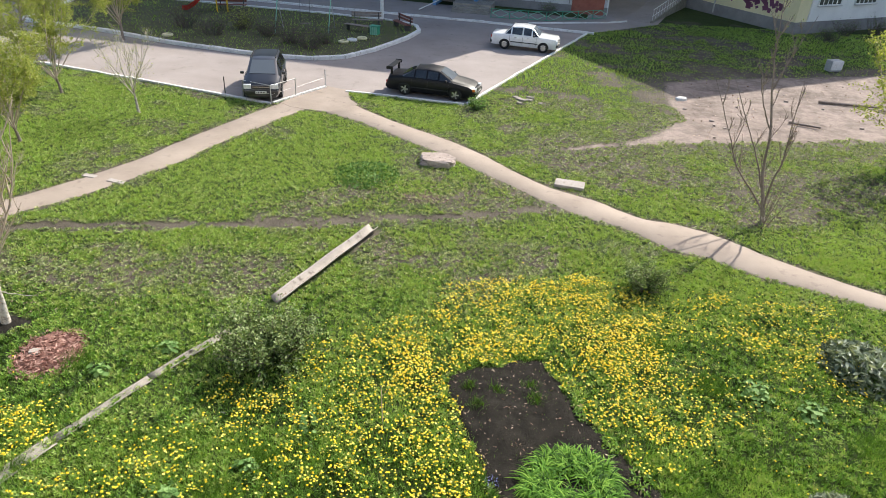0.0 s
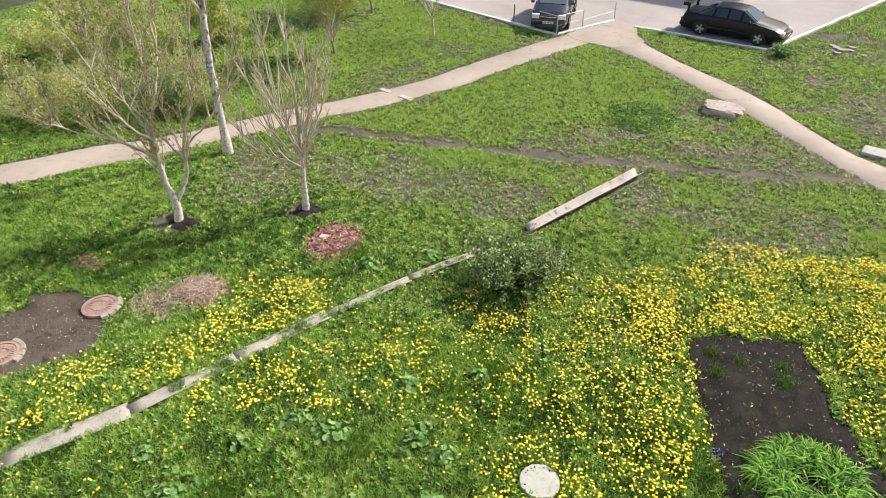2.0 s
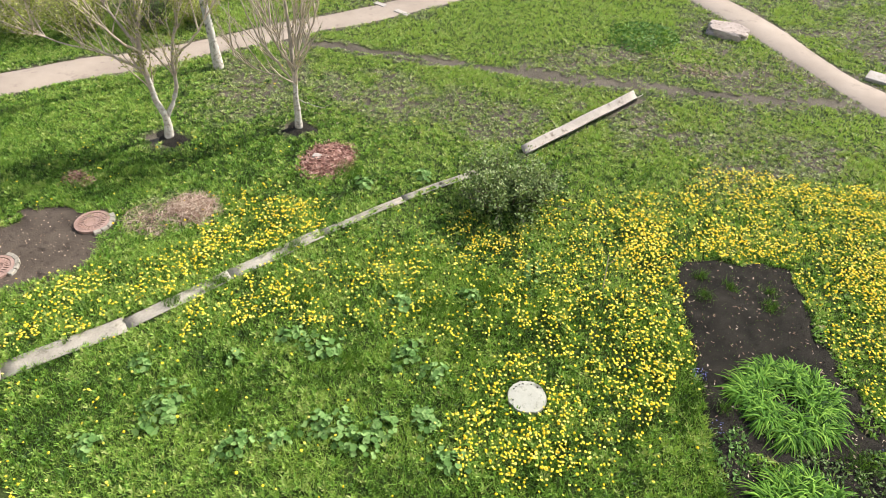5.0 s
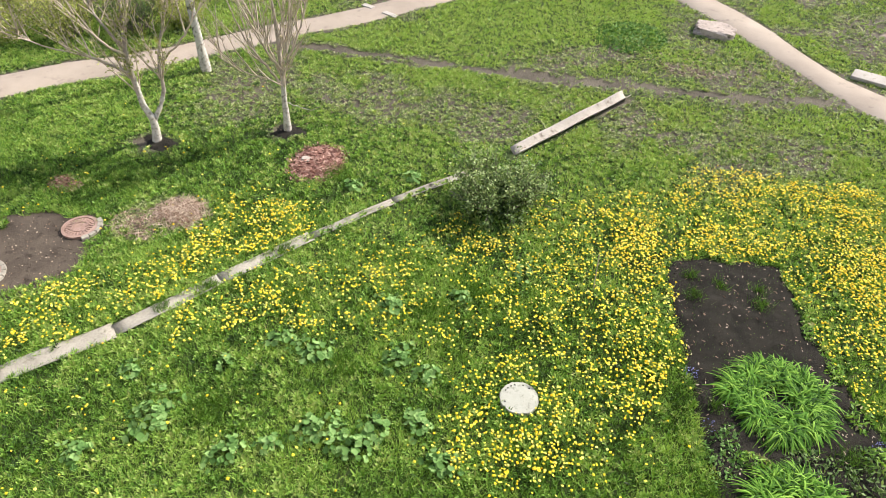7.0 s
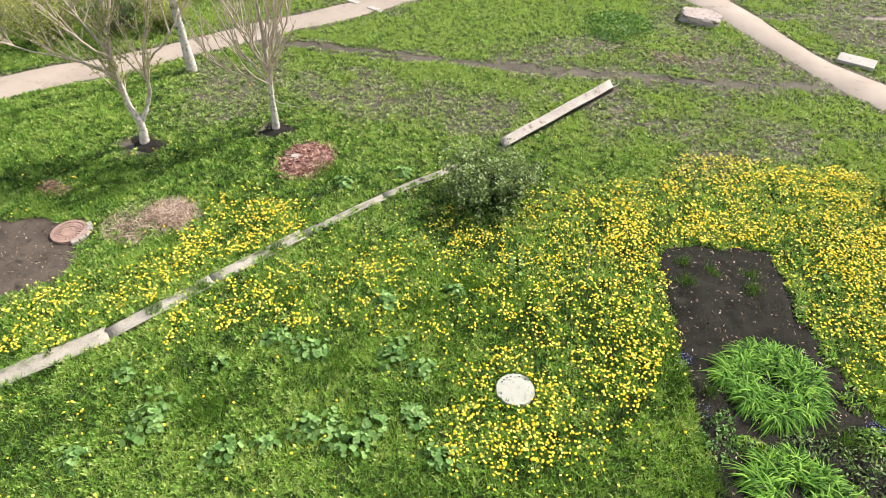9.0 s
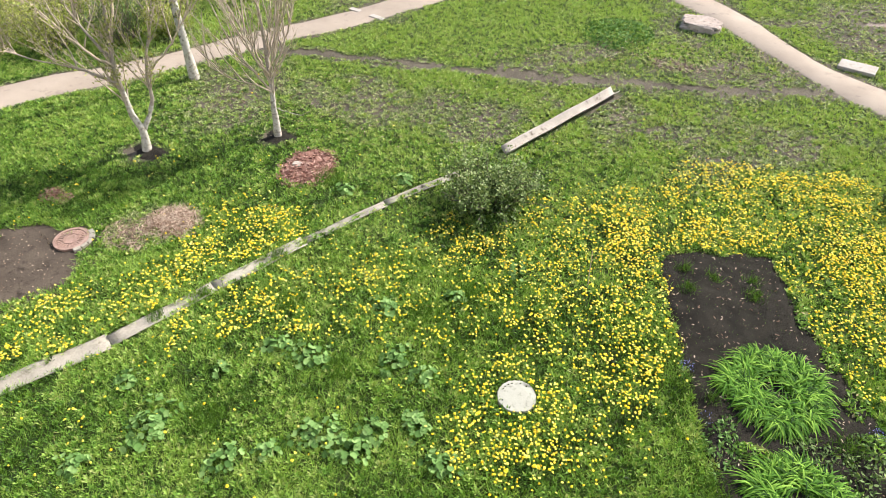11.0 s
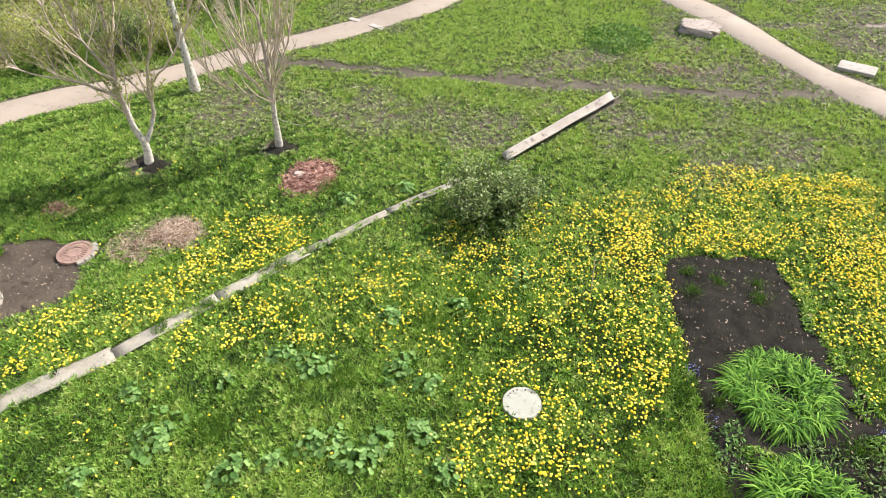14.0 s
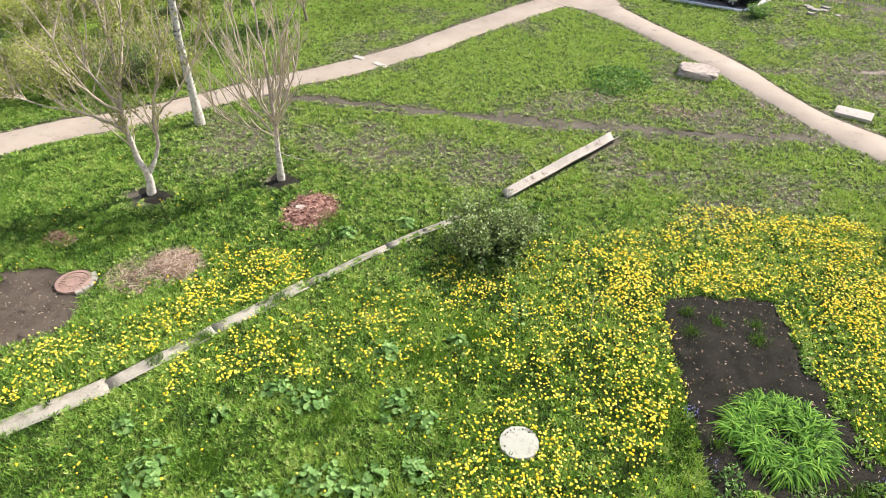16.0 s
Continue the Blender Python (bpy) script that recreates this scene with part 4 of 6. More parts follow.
tyre_ring(-7.75, 47.5, YELLOW_WHITE := plain("cream_paint", (0.72, 0.66, 0.40), 0.7), "old car tyre painted cream yellow lying in grass")
tyre_ring(-7.25, 48.2, WHITE_PAINT, "old car tyre painted white lying in grass")
tyre_ring(-6.65, 48.9, YELLOW_WHITE, "old car tyre painted cream yellow lying in grass")
tyre_ring(-19.6, 46.6, YELLOW_WHITE, "old car tyre painted cream yellow beside a shrub")

sw = thing("swing_frame", -11.0, 50.6, 0.12, 20, "steel swing frame with splayed legs", "swing")
for s in (-1.9, 1.9):
    for d in (-0.9, 0.9):
        part("leg", rod(bmesh.new(), (s + d * 0.45, d, 0), (s, 0, 2.3), 0.035, sides=6), plain_light_green if d < 0 else STEEL, sw)
part("top_bar", rod(bmesh.new(), (-2.0, 0, 2.3), (2.0, 0, 2.3), 0.04), STEEL, sw)
for s in (-0.35, 0.35):
    part("chain", rod(bmesh.new(), (s, 0, 2.3), (s, 0, 0.55), 0.012, sides=5), DARK_STEEL, sw)
part("seat", boxed(0, 0, 0.53, 0.8, 0.25, 0.04, bevel=0.01), WOOD, sw)

sl = thing("slide", -19.3, 55.9, 0.12, 200, "red and yellow plastic playground slide", "slide")
bm = bmesh.new()
prof = [(0.0, 1.6), (0.5, 1.45), (1.6, 0.5), (2.1, 0.2), (2.5, 0.18)]
for y0, y1, up in ((-0.25, 0.25, 0.0),):
    a = [bm.verts.new((x, -0.28, z)) for x, z in prof]
    b = [bm.verts.new((x, 0.28, z)) for x, z in prof]
    for i in range(len(prof) - 1):
        bm.faces.new((a[i], a[i + 1], b[i + 1], b[i]))
bmesh.ops.solidify(bm, geom=list(bm.faces), thickness=0.04)
part("chute", bm, RED, sl, "red chute")
for s in (-0.3, 0.3):
    bm = bmesh.new()
    a = [bm.verts.new((x, s, z - 0.05)) for x, z in prof]
    b = [bm.verts.new((x, s, z + 0.22)) for x, z in prof]
    for i in range(len(prof) - 1):
        bm.faces.new((a[i], a[i + 1], b[i + 1], b[i]))
    bmesh.ops.solidify(bm, geom=list(bm.faces), thickness=0.04)
    part("side_board", bm, RED, sl)
for s in (-0.5, 0.5):
    for d in (-0.9, -0.1):
        part("post", boxed(d, s, 1.2, 0.09, 0.09, 2.4), YELLOW, sl)
part("platform", boxed(-0.5, 0, 1.55, 0.9, 1.0, 0.06), YELLOW, sl)
part("roof_panel", boxed(-0.5, 0, 2.4, 1.0, 1.1, 0.3, bevel=0.08), YELLOW, sl, "yellow roof")

pl = thing("street_lamp", -5.98, 55.85, 0, 0, "white painted concrete lamp post behind the benches", "lamp post")
part("pole", rod(bmesh.new(), (0, 0, 0), (0, 0, 8.5), 0.16, 0.1, 12), WHITE_PAINT, pl)
part("base", boxed(0, 0, 0.1, 0.5, 0.5, 0.3, bevel=0.04), CONCRETE, pl)
part("arm", rod(bmesh.new(), (0, 0, 8.4), (0.9, -0.9, 8.8), 0.035), STEEL, pl)
part("lamp_head", boxed(1.05, -1.05, 8.8, 0.5, 0.22, 0.14, bevel=0.04, m=None), STEEL, pl)


# ---- things on the lawn ----
def disc_lid():
    t = thing("well_lid", -1.77, 7.85, 0, 0, "round white concrete lid with a chipped edge in the grass", "lid")
    bm = bmesh.new()
    N = 44
    rng = np.random.RandomState(4)
    rad = [0.385 + rng.normal(0, 0.006) - (0.012 if rng.rand() < 0.15 else 0) for _ in range(N)]
    rings = [[bm.verts.new((r * k * math.cos(2 * math.pi * i / N), r * k * math.sin(2 * math.pi * i / N), z)) for i, r in enumerate(rad)] for k, z in ((1.0, -0.05), (1.0, 0.07), (0.97, 0.085), (0.6, 0.092))]
    for a, b in zip(rings, rings[1:]):
        for i in range(N):
            bm.faces.new((a[i], a[(i + 1) % N], b[(i + 1) % N], b[i]))
    bm.faces.new(rings[-1])
    part("slab", bm, WHITE_LID, t)
    for k in range(7):
        a = rng.uniform(0, 6.28)
        part("pebble", boxed(0.3 * math.cos(a), 0.3 * math.sin(a), 0.098, 0.025, 0.02, 0.015, bevel=0.004), SOIL, t)


def manhole(x, y, turn, label):
    t = thing("manhole_cover", x, y, 0.03, turn, label, "manhole cover", "manhole covers in bare earth")
    t.scale = (1.1, 1.1, 1.1)
    bm = bmesh.new()
    N = 40

    def ring(bm, r0, r1, z0, z1):
        v = [[bm.verts.new((r * math.cos(2 * math.pi * i / N), r * math.sin(2 * math.pi * i / N), z)) for i in range(N)] for r, z in ((r1, z0), (r1, z1), (r0, z1), (r0, z0))]
        for a, b in zip(v, v[1:]):
            for i in range(N):
                bm.faces.new((a[i], a[(i + 1) % N], b[(i + 1) % N], b[i]))
        return bm
    part("frame_ring", ring(bm, 0.325, 0.395, -0.06, 0.055), IRON, t, "rusty cast-iron frame ring")
    bm = bmesh.new()
    rod(bm, (0, 0, -0.04), (0, 0, 0.04), 0.32, sides=N)
    lid = part("lid", bm, IRON, t, "rusty ribbed lid")
    rib = bpy.data.meshes.new("rib")
    bm = boxed(0.245, 0, 0.048, 0.115, 0.022, 0.018, bevel=0.004)
    bm.to_mesh(rib)
    bm.free()
    rib.materials.append(IRON)
    for k in range(24):
        shared_part("rib", rib, lid, pose(0, 0, 0, 0, 0, 15 * k))
    bm = bmesh.new()
    part("inner_ring", ring(bm, 0.165, 0.18, 0.03, 0.056), IRON, lid)
    rng = np.random.RandomState(int(abs(x * 10)))
    for k in range(5):
        a = radians(-50 + 22 * k)
        part("collar_piece", boxed(0.44, 0, 0.02, rng.uniform(0.07, 0.13), 0.16, 0.09, bevel=0.02, m=pose(0, 0, 0, 0, 0, math.degrees(a))), CONCRETE, t, "broken concrete collar")


disc_lid()
manhole(-13.56, 8.2, 20, "rusty round manhole cover with ribs in bare earth")
manhole(-14.3, 5.95, 60, "rusty round manhole cover beside the flower strip")


def boulder(name, x, y, sx, sy, sz, turn, seed, label, material=STONE):
    bm = bmesh.new()
    bmesh.ops.create_icosphere(bm, subdivisions=4, radius=1.0)
    for v in bm.verts:
        d = v.co.normalized()
        k = 1 + 0.32 * noise.noise(d * 1.6 + Vector((seed, 0, 0))) + 0.16 * noise.noise(d * 5 + Vector((0, seed, 0)))
        p = d * k
        p = Vector((max(-0.86, min(0.86, p.x)), max(-0.84, min(0.84, p.y)), max(-0.5, min(0.62, p.z))))
        v.co = Vector((p.x * sx, p.y * sy, p.z * sz + 0.3 * sz))
    ob = finish(name, bm, material, None, smooth=False)
    ob.matrix_basis = pose(x, y, 0, 0, 0, turn)
    return tagged(ob, label, "stone")


rock = boulder("boulder", -0.5, 27.0, 0.88, 0.6, 0.33, -6, 3.1, "flat pinkish-grey boulder on the lawn beside the path")
sb = finish("stone_slab", boxed(0, 0, 0.1, 1.2, 0.62, 0.13, bevel=0.035), PALE_SLAB)
sb.matrix_basis = pose(4.92, 25.35, -0.01, 3, 0, -14)
tagged(sb, "pale concrete slab at the path's edge", "slab")
for k, (x, y, w, a) in enumerate([(-13.8, 23.68, 0.55, 14), (-12.62, 23.32, 0.7, 16)]):
    ob = finish("kerb_block", boxed(0, 0, 0.04, w, 0.24, 0.12, bevel=0.03), PALE_SLAB)
    ob.matrix_basis = pose(x, y, -0.045, 2, 1, -a)
    tagged(ob, "broken pale concrete kerb piece across the path's edge", "kerb piece", "kerb pieces")


def channel(name, line, half, wall, floor, depth, material, bend=1.0, steps=9):
    """An open channel along a line: its half width, wall, floor height at both ends and depth."""
    p = along(line, 0.3)
    d = np.gradient(p, axis=0)
    d /= np.linalg.norm(d, axis=1)[:, None]
    nrm = np.c_[-d[:, 1], d[:, 0]]
    zs = np.linspace(floor[0], floor[1], len(p))
    s = np.linspace(-1, 1, steps)
    inner = [(q * half, depth * abs(q) ** (2.2 * bend)) for q in s]
    outer = [(q * (half + wall), -wall + (depth + wall) * abs(q) ** (2.6 * bend)) for q in s[::-1]]
    v = [(x + a * o, y + b * o, h + z + 0.01 * math.sin(x * 3 + y * 2)) for (x, y), (a, b), h in zip(p, nrm, zs) for o, z in inner + outer]
    n = steps * 2
    i = np.arange(len(v)).reshape(-1, n)
    f = np.stack([i[:-1], np.roll(i[:-1], -1, 1), np.roll(i[1:], -1, 1), i[1:]], -1).reshape(-1, 4)
    ob = array_mesh(name, v, f, material)
    bm = bmesh.new()
    bm.from_mesh(ob.data)
    bm.verts.ensure_lookup_table()
    for k in (0, len(v) - n):
        for j in range(steps - 1):
            bm.faces.new([bm.verts[k + q] for q in (j, j + 1, n - 2 - j, n - 1 - j)])
    bmesh.ops.recalc_face_normals(bm, faces=bm.faces)
    bm.to_mesh(ob.data)
    bm.free()
    return ob


pipe = channel("half_pipe", [(-4.72, 15.95), (-3.6, 18.3), (-2.5, 20.6)], 0.18, 0.016, (0.015, 0.05), 0.16, CEMENT, 0.8, 15)
tagged(pipe, "pale half-round asbestos-cement gutter pipe on the lawn", "gutter")
g = thing("drain_channel", label="shallow concrete drain channel half sunk in the lawn", category="drain channel")
pts = along(GUTTER, 2.6)
rng = np.random.RandomState(8)
for a, b in zip(pts, pts[1:]):
    d = (b - a) / np.hypot(*(b - a))
    far = (a[1] + b[1]) / 2
    half = 0.21 if far < 7 else (0.15 if far < 9.5 else 0.085)
    side = np.array([-d[1], d[0]]) * rng.normal(0, 0.006)
    seg = channel("channel_piece", [tuple(a + d * 0.006 + side), tuple(b - d * 0.006 + side)], half, 0.04, (0.012, 0.012), 0.045, CONCRETE)
    seg.parent = g

st = thing("dry_stake", -1.2, 11.4, 0, 0, "thin dry stake standing among dandelions", "stake")
part("stick", rod(bmesh.new(), (0, 0, 0), (-0.06, 0.2, 0.95), 0.012, 0.008, 6), TWIG, st)
part("twig", rod(bmesh.new(), (-0.04, 0.14, 0.7), (0.1, 0.2, 0.85), 0.006, 0.004, 5), TWIG, st)

wb = thing("old_television", 26.4, 47.7, 0.0, 15, "discarded old box with a pale front on the bare ground", "junk box")
part("case", boxed(0, 0.2, 0.4, 0.95, 0.6, 0.75, bevel=0.05), STEEL, wb)
part("front_panel", boxed(0, -0.12, 0.45, 0.9, 0.06, 0.62, bevel=0.03), WHITE_PAINT, wb, "pale front panel")
part("foot", boxed(0, 0.15, 0.03, 0.6, 0.4, 0.07), DARK_STEEL, wb)
bg = boulder("plastic_bag", 13.2, 38.7, 0.35, 0.22, 0.16, 10, 7.7, "crumpled white plastic bag on sandy ground", WHITE_PAINT)
bg["category"] = "bag"
rng = np.random.RandomState(21)
for k in range(9):
    x, y = 4.0 + rng.normal(0, 0.8), 36.7 + rng.normal(0, 0.35)
    boulder("rubble_stone", x, y, rng.uniform(0.12, 0.3), rng.uniform(0.1, 0.2), rng.uniform(0.08, 0.16), rng.uniform(0, 180), k + 1.5, "rough grey rubble stone in the grass", CONCRETE)["group"] = "rubble beside the lot"
for x0, y0, x1, y1, r in ((21.6, 39.6, 25.0, 39.0, 0.09), (18.0, 35.3, 19.4, 34.6, 0.07), (24.5, 38.4, 27.5, 38.6, 0.07)):
    ob = finish("log", rod(bmesh.new(), (x0, y0, 0.09), (x1, y1, 0.1), r, r * 0.7, 8), BARK)
    tagged(ob, "fallen weathered log on sandy ground", "log", "logs on the sand")
for k in range(26):
    x, y = rng.uniform(12, 24), rng.uniform(29, 42)
    if inside(SANDY, np.array([x]), np.array([y]))[0]:
        boulder("clod", x, y, rng.uniform(0.05, 0.16), rng.uniform(0.05, 0.12), rng.uniform(0.04, 0.09), 0, k + 0.3, "clod of dry earth on sandy ground", STONE)["group"] = "clods on the sand"


# ---- plants: helpers ----
def unit(v):
    return v / np.maximum(np.linalg.norm(v, axis=-1, keepdims=True), 1e-9)


def leaf_quads(rng, centres, size, flat=0.3, slim=0.6):
    """Small kite-shaped leaves at the centres, each a bent pair of triangles' worth of quad."""
    n = len(centres)
    s = size * rng.uniform(0.6, 1.3, (n, 1))
    a = unit(rng.normal(0, 1, (n, 3)) * (1, 1, 1 - flat))
    b = unit(np.cross(a, unit(rng.normal(0, 1, (n, 3)) * (1 - flat * 0.7, 1 - flat * 0.7, 1) + (0, 0, flat))))
    c = np.asarray(centres)
    v = np.stack([c - a * s * 0.5, c + b * s * slim * 0.5 + a * s * 0.05, c + a * s * 0.6, c - b * s * slim * 0.5 + a * s * 0.05], 1)
    return v.reshape(-1, 3), np.arange(n * 4).reshape(n, 4)


def tubes_arrays(tubes, sides):
    vs, fs, off = [], [], 0
    ang = np.linspace(0, 2 * np.pi, sides, endpoint=False)
    for pts, rad in tubes:
        p = np.asarray(pts, float)
        d = unit(np.gradient(p, axis=0))
        ref = np.where(np.abs(d[:, 2:3]) > 0.9, [[1.0, 0, 0]], [[0, 0, 1.0]])
        u = unit(np.cross(d, ref))
        w = np.cross(d, u)
        r = np.asarray(rad)[:, None, None]
        ring = p[:, None] + r * (np.cos(ang)[None, :, None] * u[:, None] + np.sin(ang)[None, :, None] * w[:, None])
        vs.append(ring.reshape(-1, 3))
        i = np.arange(len(p) * sides).reshape(len(p), sides) + off
        fs.append(np.stack([i[:-1], np.roll(i[:-1], -1, 1), np.roll(i[1:], -1, 1), i[1:]], -1).reshape(-1, 4))
        off += len(p) * sides
    return np.concatenate(vs), np.concatenate(fs)


def bough(rng, start, way, length, r0, r1, n=6, lift=0.3, wiggle=0.12):
    """A limb that bends upwards as it goes."""
    p, d = [np.array(start, float)], unit(np.array(way, float))
    for _ in range(n):
        d = unit(d + np.array([0, 0, lift / n]) + rng.normal(0, wiggle, 3) / math.sqrt(n))
        p.append(p[-1] + d * length / n)
    return np.array(p), np.linspace(r0, r1, n + 1)


def tree(name, x, y, label, category="tree", seed=1, height=6.0, fork=1.5, limbs=10, spread=35, trunk_r=0.09, lean=(0, 0), leaves=1500, leaf=0.06,
         leaf_mat=LEAF, bark=BARK, twig=TWIG, lime=0.0, sub=6, twigs=4, stems=1, hang=0.0, group="", low_stem=None, messy=0.75, start=0.62, slim=0.42):
    rng = np.random.RandomState(seed)
    t = thing(name, x, y, 0, 0, label, category, group)
    trunks, mains, fine, tips = [], [], [], []
    for k in range(stems):
        a = rng.uniform(0, 6.28)
        base = np.array([0.10 * math.cos(a), 0.10 * math.sin(a), -0.05]) if stems > 1 else np.array([0, 0, -0.05])
        way = np.array([lean[0], lean[1], 1.0]) + (rng.normal(0, 0.05, 3) if stems > 1 else 0)
        p, r = bough(rng, base, way, fork * (1 if stems == 1 else rng.uniform(0.7, 1.2)), trunk_r / math.sqrt(stems) * 1.15, trunk_r / math.sqrt(stems) * 0.72, 7, 0.1, 0.10)
        r[0] *= 1.35
        trunks.append((p, r))
        top = p[-1]
        for j in range(limbs):
            h = rng.uniform(start, 1.0) if j > limbs * 0.3 else 1.0
            s0 = p[0] + (p[-1] - p[0]) * h if h < 1 else top
            ang = 6.283 * (j + rng.uniform(-0.3, 0.3)) / limbs
            tilt = radians(spread * rng.uniform(0.25, 1.15))
            d = np.array([math.sin(tilt) * math.cos(ang), math.sin(tilt) * math.sin(ang), math.cos(tilt)]) + np.array([lean[0], lean[1], 0]) * 0.6
            ln = (height - s0[2]) * rng.uniform(0.72, 1.02) / max(0.6, math.cos(tilt * 0.75))
            lp, lr = bough(rng, s0, d, ln, trunk_r * slim / stems ** 0.4, trunk_r * 0.07, 8, 0.55 * tilt / 0.6, 0.22)
            mains.append((lp, lr))
            for q in range(sub):
                f = rng.uniform(0.12, 0.95)
                i = f * 8
                i0 = min(7, int(i))
                sp = lp[i0] + (lp[i0 + 1] - lp[i0]) * (i - i0)
                d2 = unit(lp[i0 + 1] - lp[i0]) + unit(rng.normal(0, 1, 3)) * messy
                l2 = ln * (0.42 - 0.25 * f) * rng.uniform(0.6, 1.2)
                bp, br = bough(rng, sp, d2, l2, max(0.008, trunk_r * 0.13), 0.005, 5, 0.5 - hang, 0.2)
                fine.append((bp, br))
                tips.append(bp[2:])
                for w in range(twigs):
                    k0 = rng.randint(1, 5)
                    d3 = unit(bp[k0 + 1] - bp[k0]) + unit(rng.normal(0, 1, 3)) * 0.8 - np.array([0, 0, hang])
                    tp, tr = bough(rng, bp[k0], d3, l2 * rng.uniform(0.25, 0.55) + 0.08, 0.0065, 0.004, 3, 0.3 - hang, 0.2)
                    fine.append((tp, tr))
                    tips.append(tp[1:])
            tips.append(lp[5:])
    if low_stem:
        p, r = bough(rng, (0, 0, low_stem[0]), low_stem[1], low_stem[2], trunk_r * 0.72, trunk_r * 0.12, 8, 1.3, 0.08)
        mains.append((p[3:], r[3:]))
        v, f = tubes_arrays([(p[:4], r[:4] * 1.12)], 9)
        array_mesh("side_stem", v, f, LIME, t, "whitewashed side stem", smooth=True)
        for q in range(14):
            i0 = rng.randint(2, 7)
            bp, br = bough(rng, p[i0], unit(p[i0 + 1] - p[i0]) + unit(rng.normal(0, 1, 3)) * 0.7, rng.uniform(0.5, 1.3), 0.012, 0.004, 5, 0.4, 0.2)
            fine.append((bp, br))
            tips.append(bp[1:])
    v, f = tubes_arrays(trunks, 10)
    tr_ob = array_mesh("trunk", v, f, bark, t, smooth=True)
    if lime:
        tr_ob.data.materials.append(LIME)
        mid = v[f].mean(1)[:, 2]
        tr_ob.data.polygons.foreach_set("material_index", (mid < lime).astype(np.int32))
    for m in mains:
        v, f = tubes_arrays([m], 6)
        array_mesh("limb", v, f, twig, t, smooth=True)
    v, f = tubes_arrays(fine, 3)
    array_mesh("twig_crown", v, f, twig, t, "")
    if leaves:
        pts = np.concatenate(tips)
        c = pts[rng.randint(0, len(pts), leaves)] + rng.normal(0, leaf * 0.8, (leaves, 3)) - np.array([0, 0, hang * 0.1])
        v, f = leaf_quads(rng, c, leaf, 0.1)
        tone = np.clip(rng.normal(0.5, 0.25, leaves), 0, 1)
        array_mesh("crown", v, f, leaf_mat, t, "small fresh spring leaves", np.repeat(tone, 4))
    return t


def shrub(name, x, y, r, h, label, seed, leaf_mat=DARK_LEAF, twig=DARK_TWIG, stems=40, leaves=2500, leaf=0.045, low=0.0, group=""):
    """A bush of many stems from the ground, leafed out towards the tips."""
    rng = np.random.RandomState(seed)
    t = thing(name, x, y, 0, 0, label, "shrub", group)
    tubes, tips = [], []
    for k in range(stems):
        a, q = rng.uniform(0, 6.28), math.sqrt(rng.uniform(0, 1))
        d = (math.cos(a) * q * r / h, math.sin(a) * q * r / h, 1.0)
        p, rad = bough(rng, (0.25 * r * q * math.cos(a), 0.25 * r * q * math.sin(a), -0.03), d, math.hypot(h, q * r * 0.8) * rng.uniform(0.65, 1.0), 0.014, 0.004, 6, -0.05, 0.2)
        tubes.append((p, rad))
        tips.append(p[1 if low else 2:])
        for w in range(4):
            i = rng.randint(1, 6)
            tp, trd = bough(rng, p[i], unit(p[i] - p[i - 1]) + unit(rng.normal(0, 1, 3)) * 0.9, h * rng.uniform(0.15, 0.4), 0.006, 0.003, 3, 0.1, 0.2)
            tubes.append((tp, trd))
            tips.append(tp[1:])
    v, f = tubes_arrays(tubes, 4)
    array_mesh("woody_base", v, f, twig, t)
    if leaves:
        pts = np.concatenate(tips)
        c = pts[rng.randint(0, len(pts), leaves)] + rng.normal(0, leaf * 1.0, (leaves, 3))
        c[:, 2] = np.abs(c[:, 2]) + 0.01
        v, f = leaf_quads(rng, c, leaf, 0.2)
        # leaf tone climbs with height: shaded inside and lit top are put into the colour
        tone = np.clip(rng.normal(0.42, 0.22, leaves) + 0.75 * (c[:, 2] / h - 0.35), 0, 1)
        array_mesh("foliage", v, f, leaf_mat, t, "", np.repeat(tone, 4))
    return t


def smooth_line(points, n=14):
    """A smooth curve through a few points."""
    p = np.array(points, float)
    p = np.r_[[2 * p[0] - p[1]], p, [2 * p[-1] - p[-2]]]
    out = []
    for q in np.linspace(0, len(p) - 3 - 1e-6, n):
        i, t = int(q), q - int(q)
        a, b, c, d = p[i:i + 4]
        out.append(0.5 * (2 * b + (c - a) * t + (2 * a - 5 * b + 4 * c - d) * t * t + (3 * b - a - 3 * c + d) * t ** 3))
    return np.array(out)


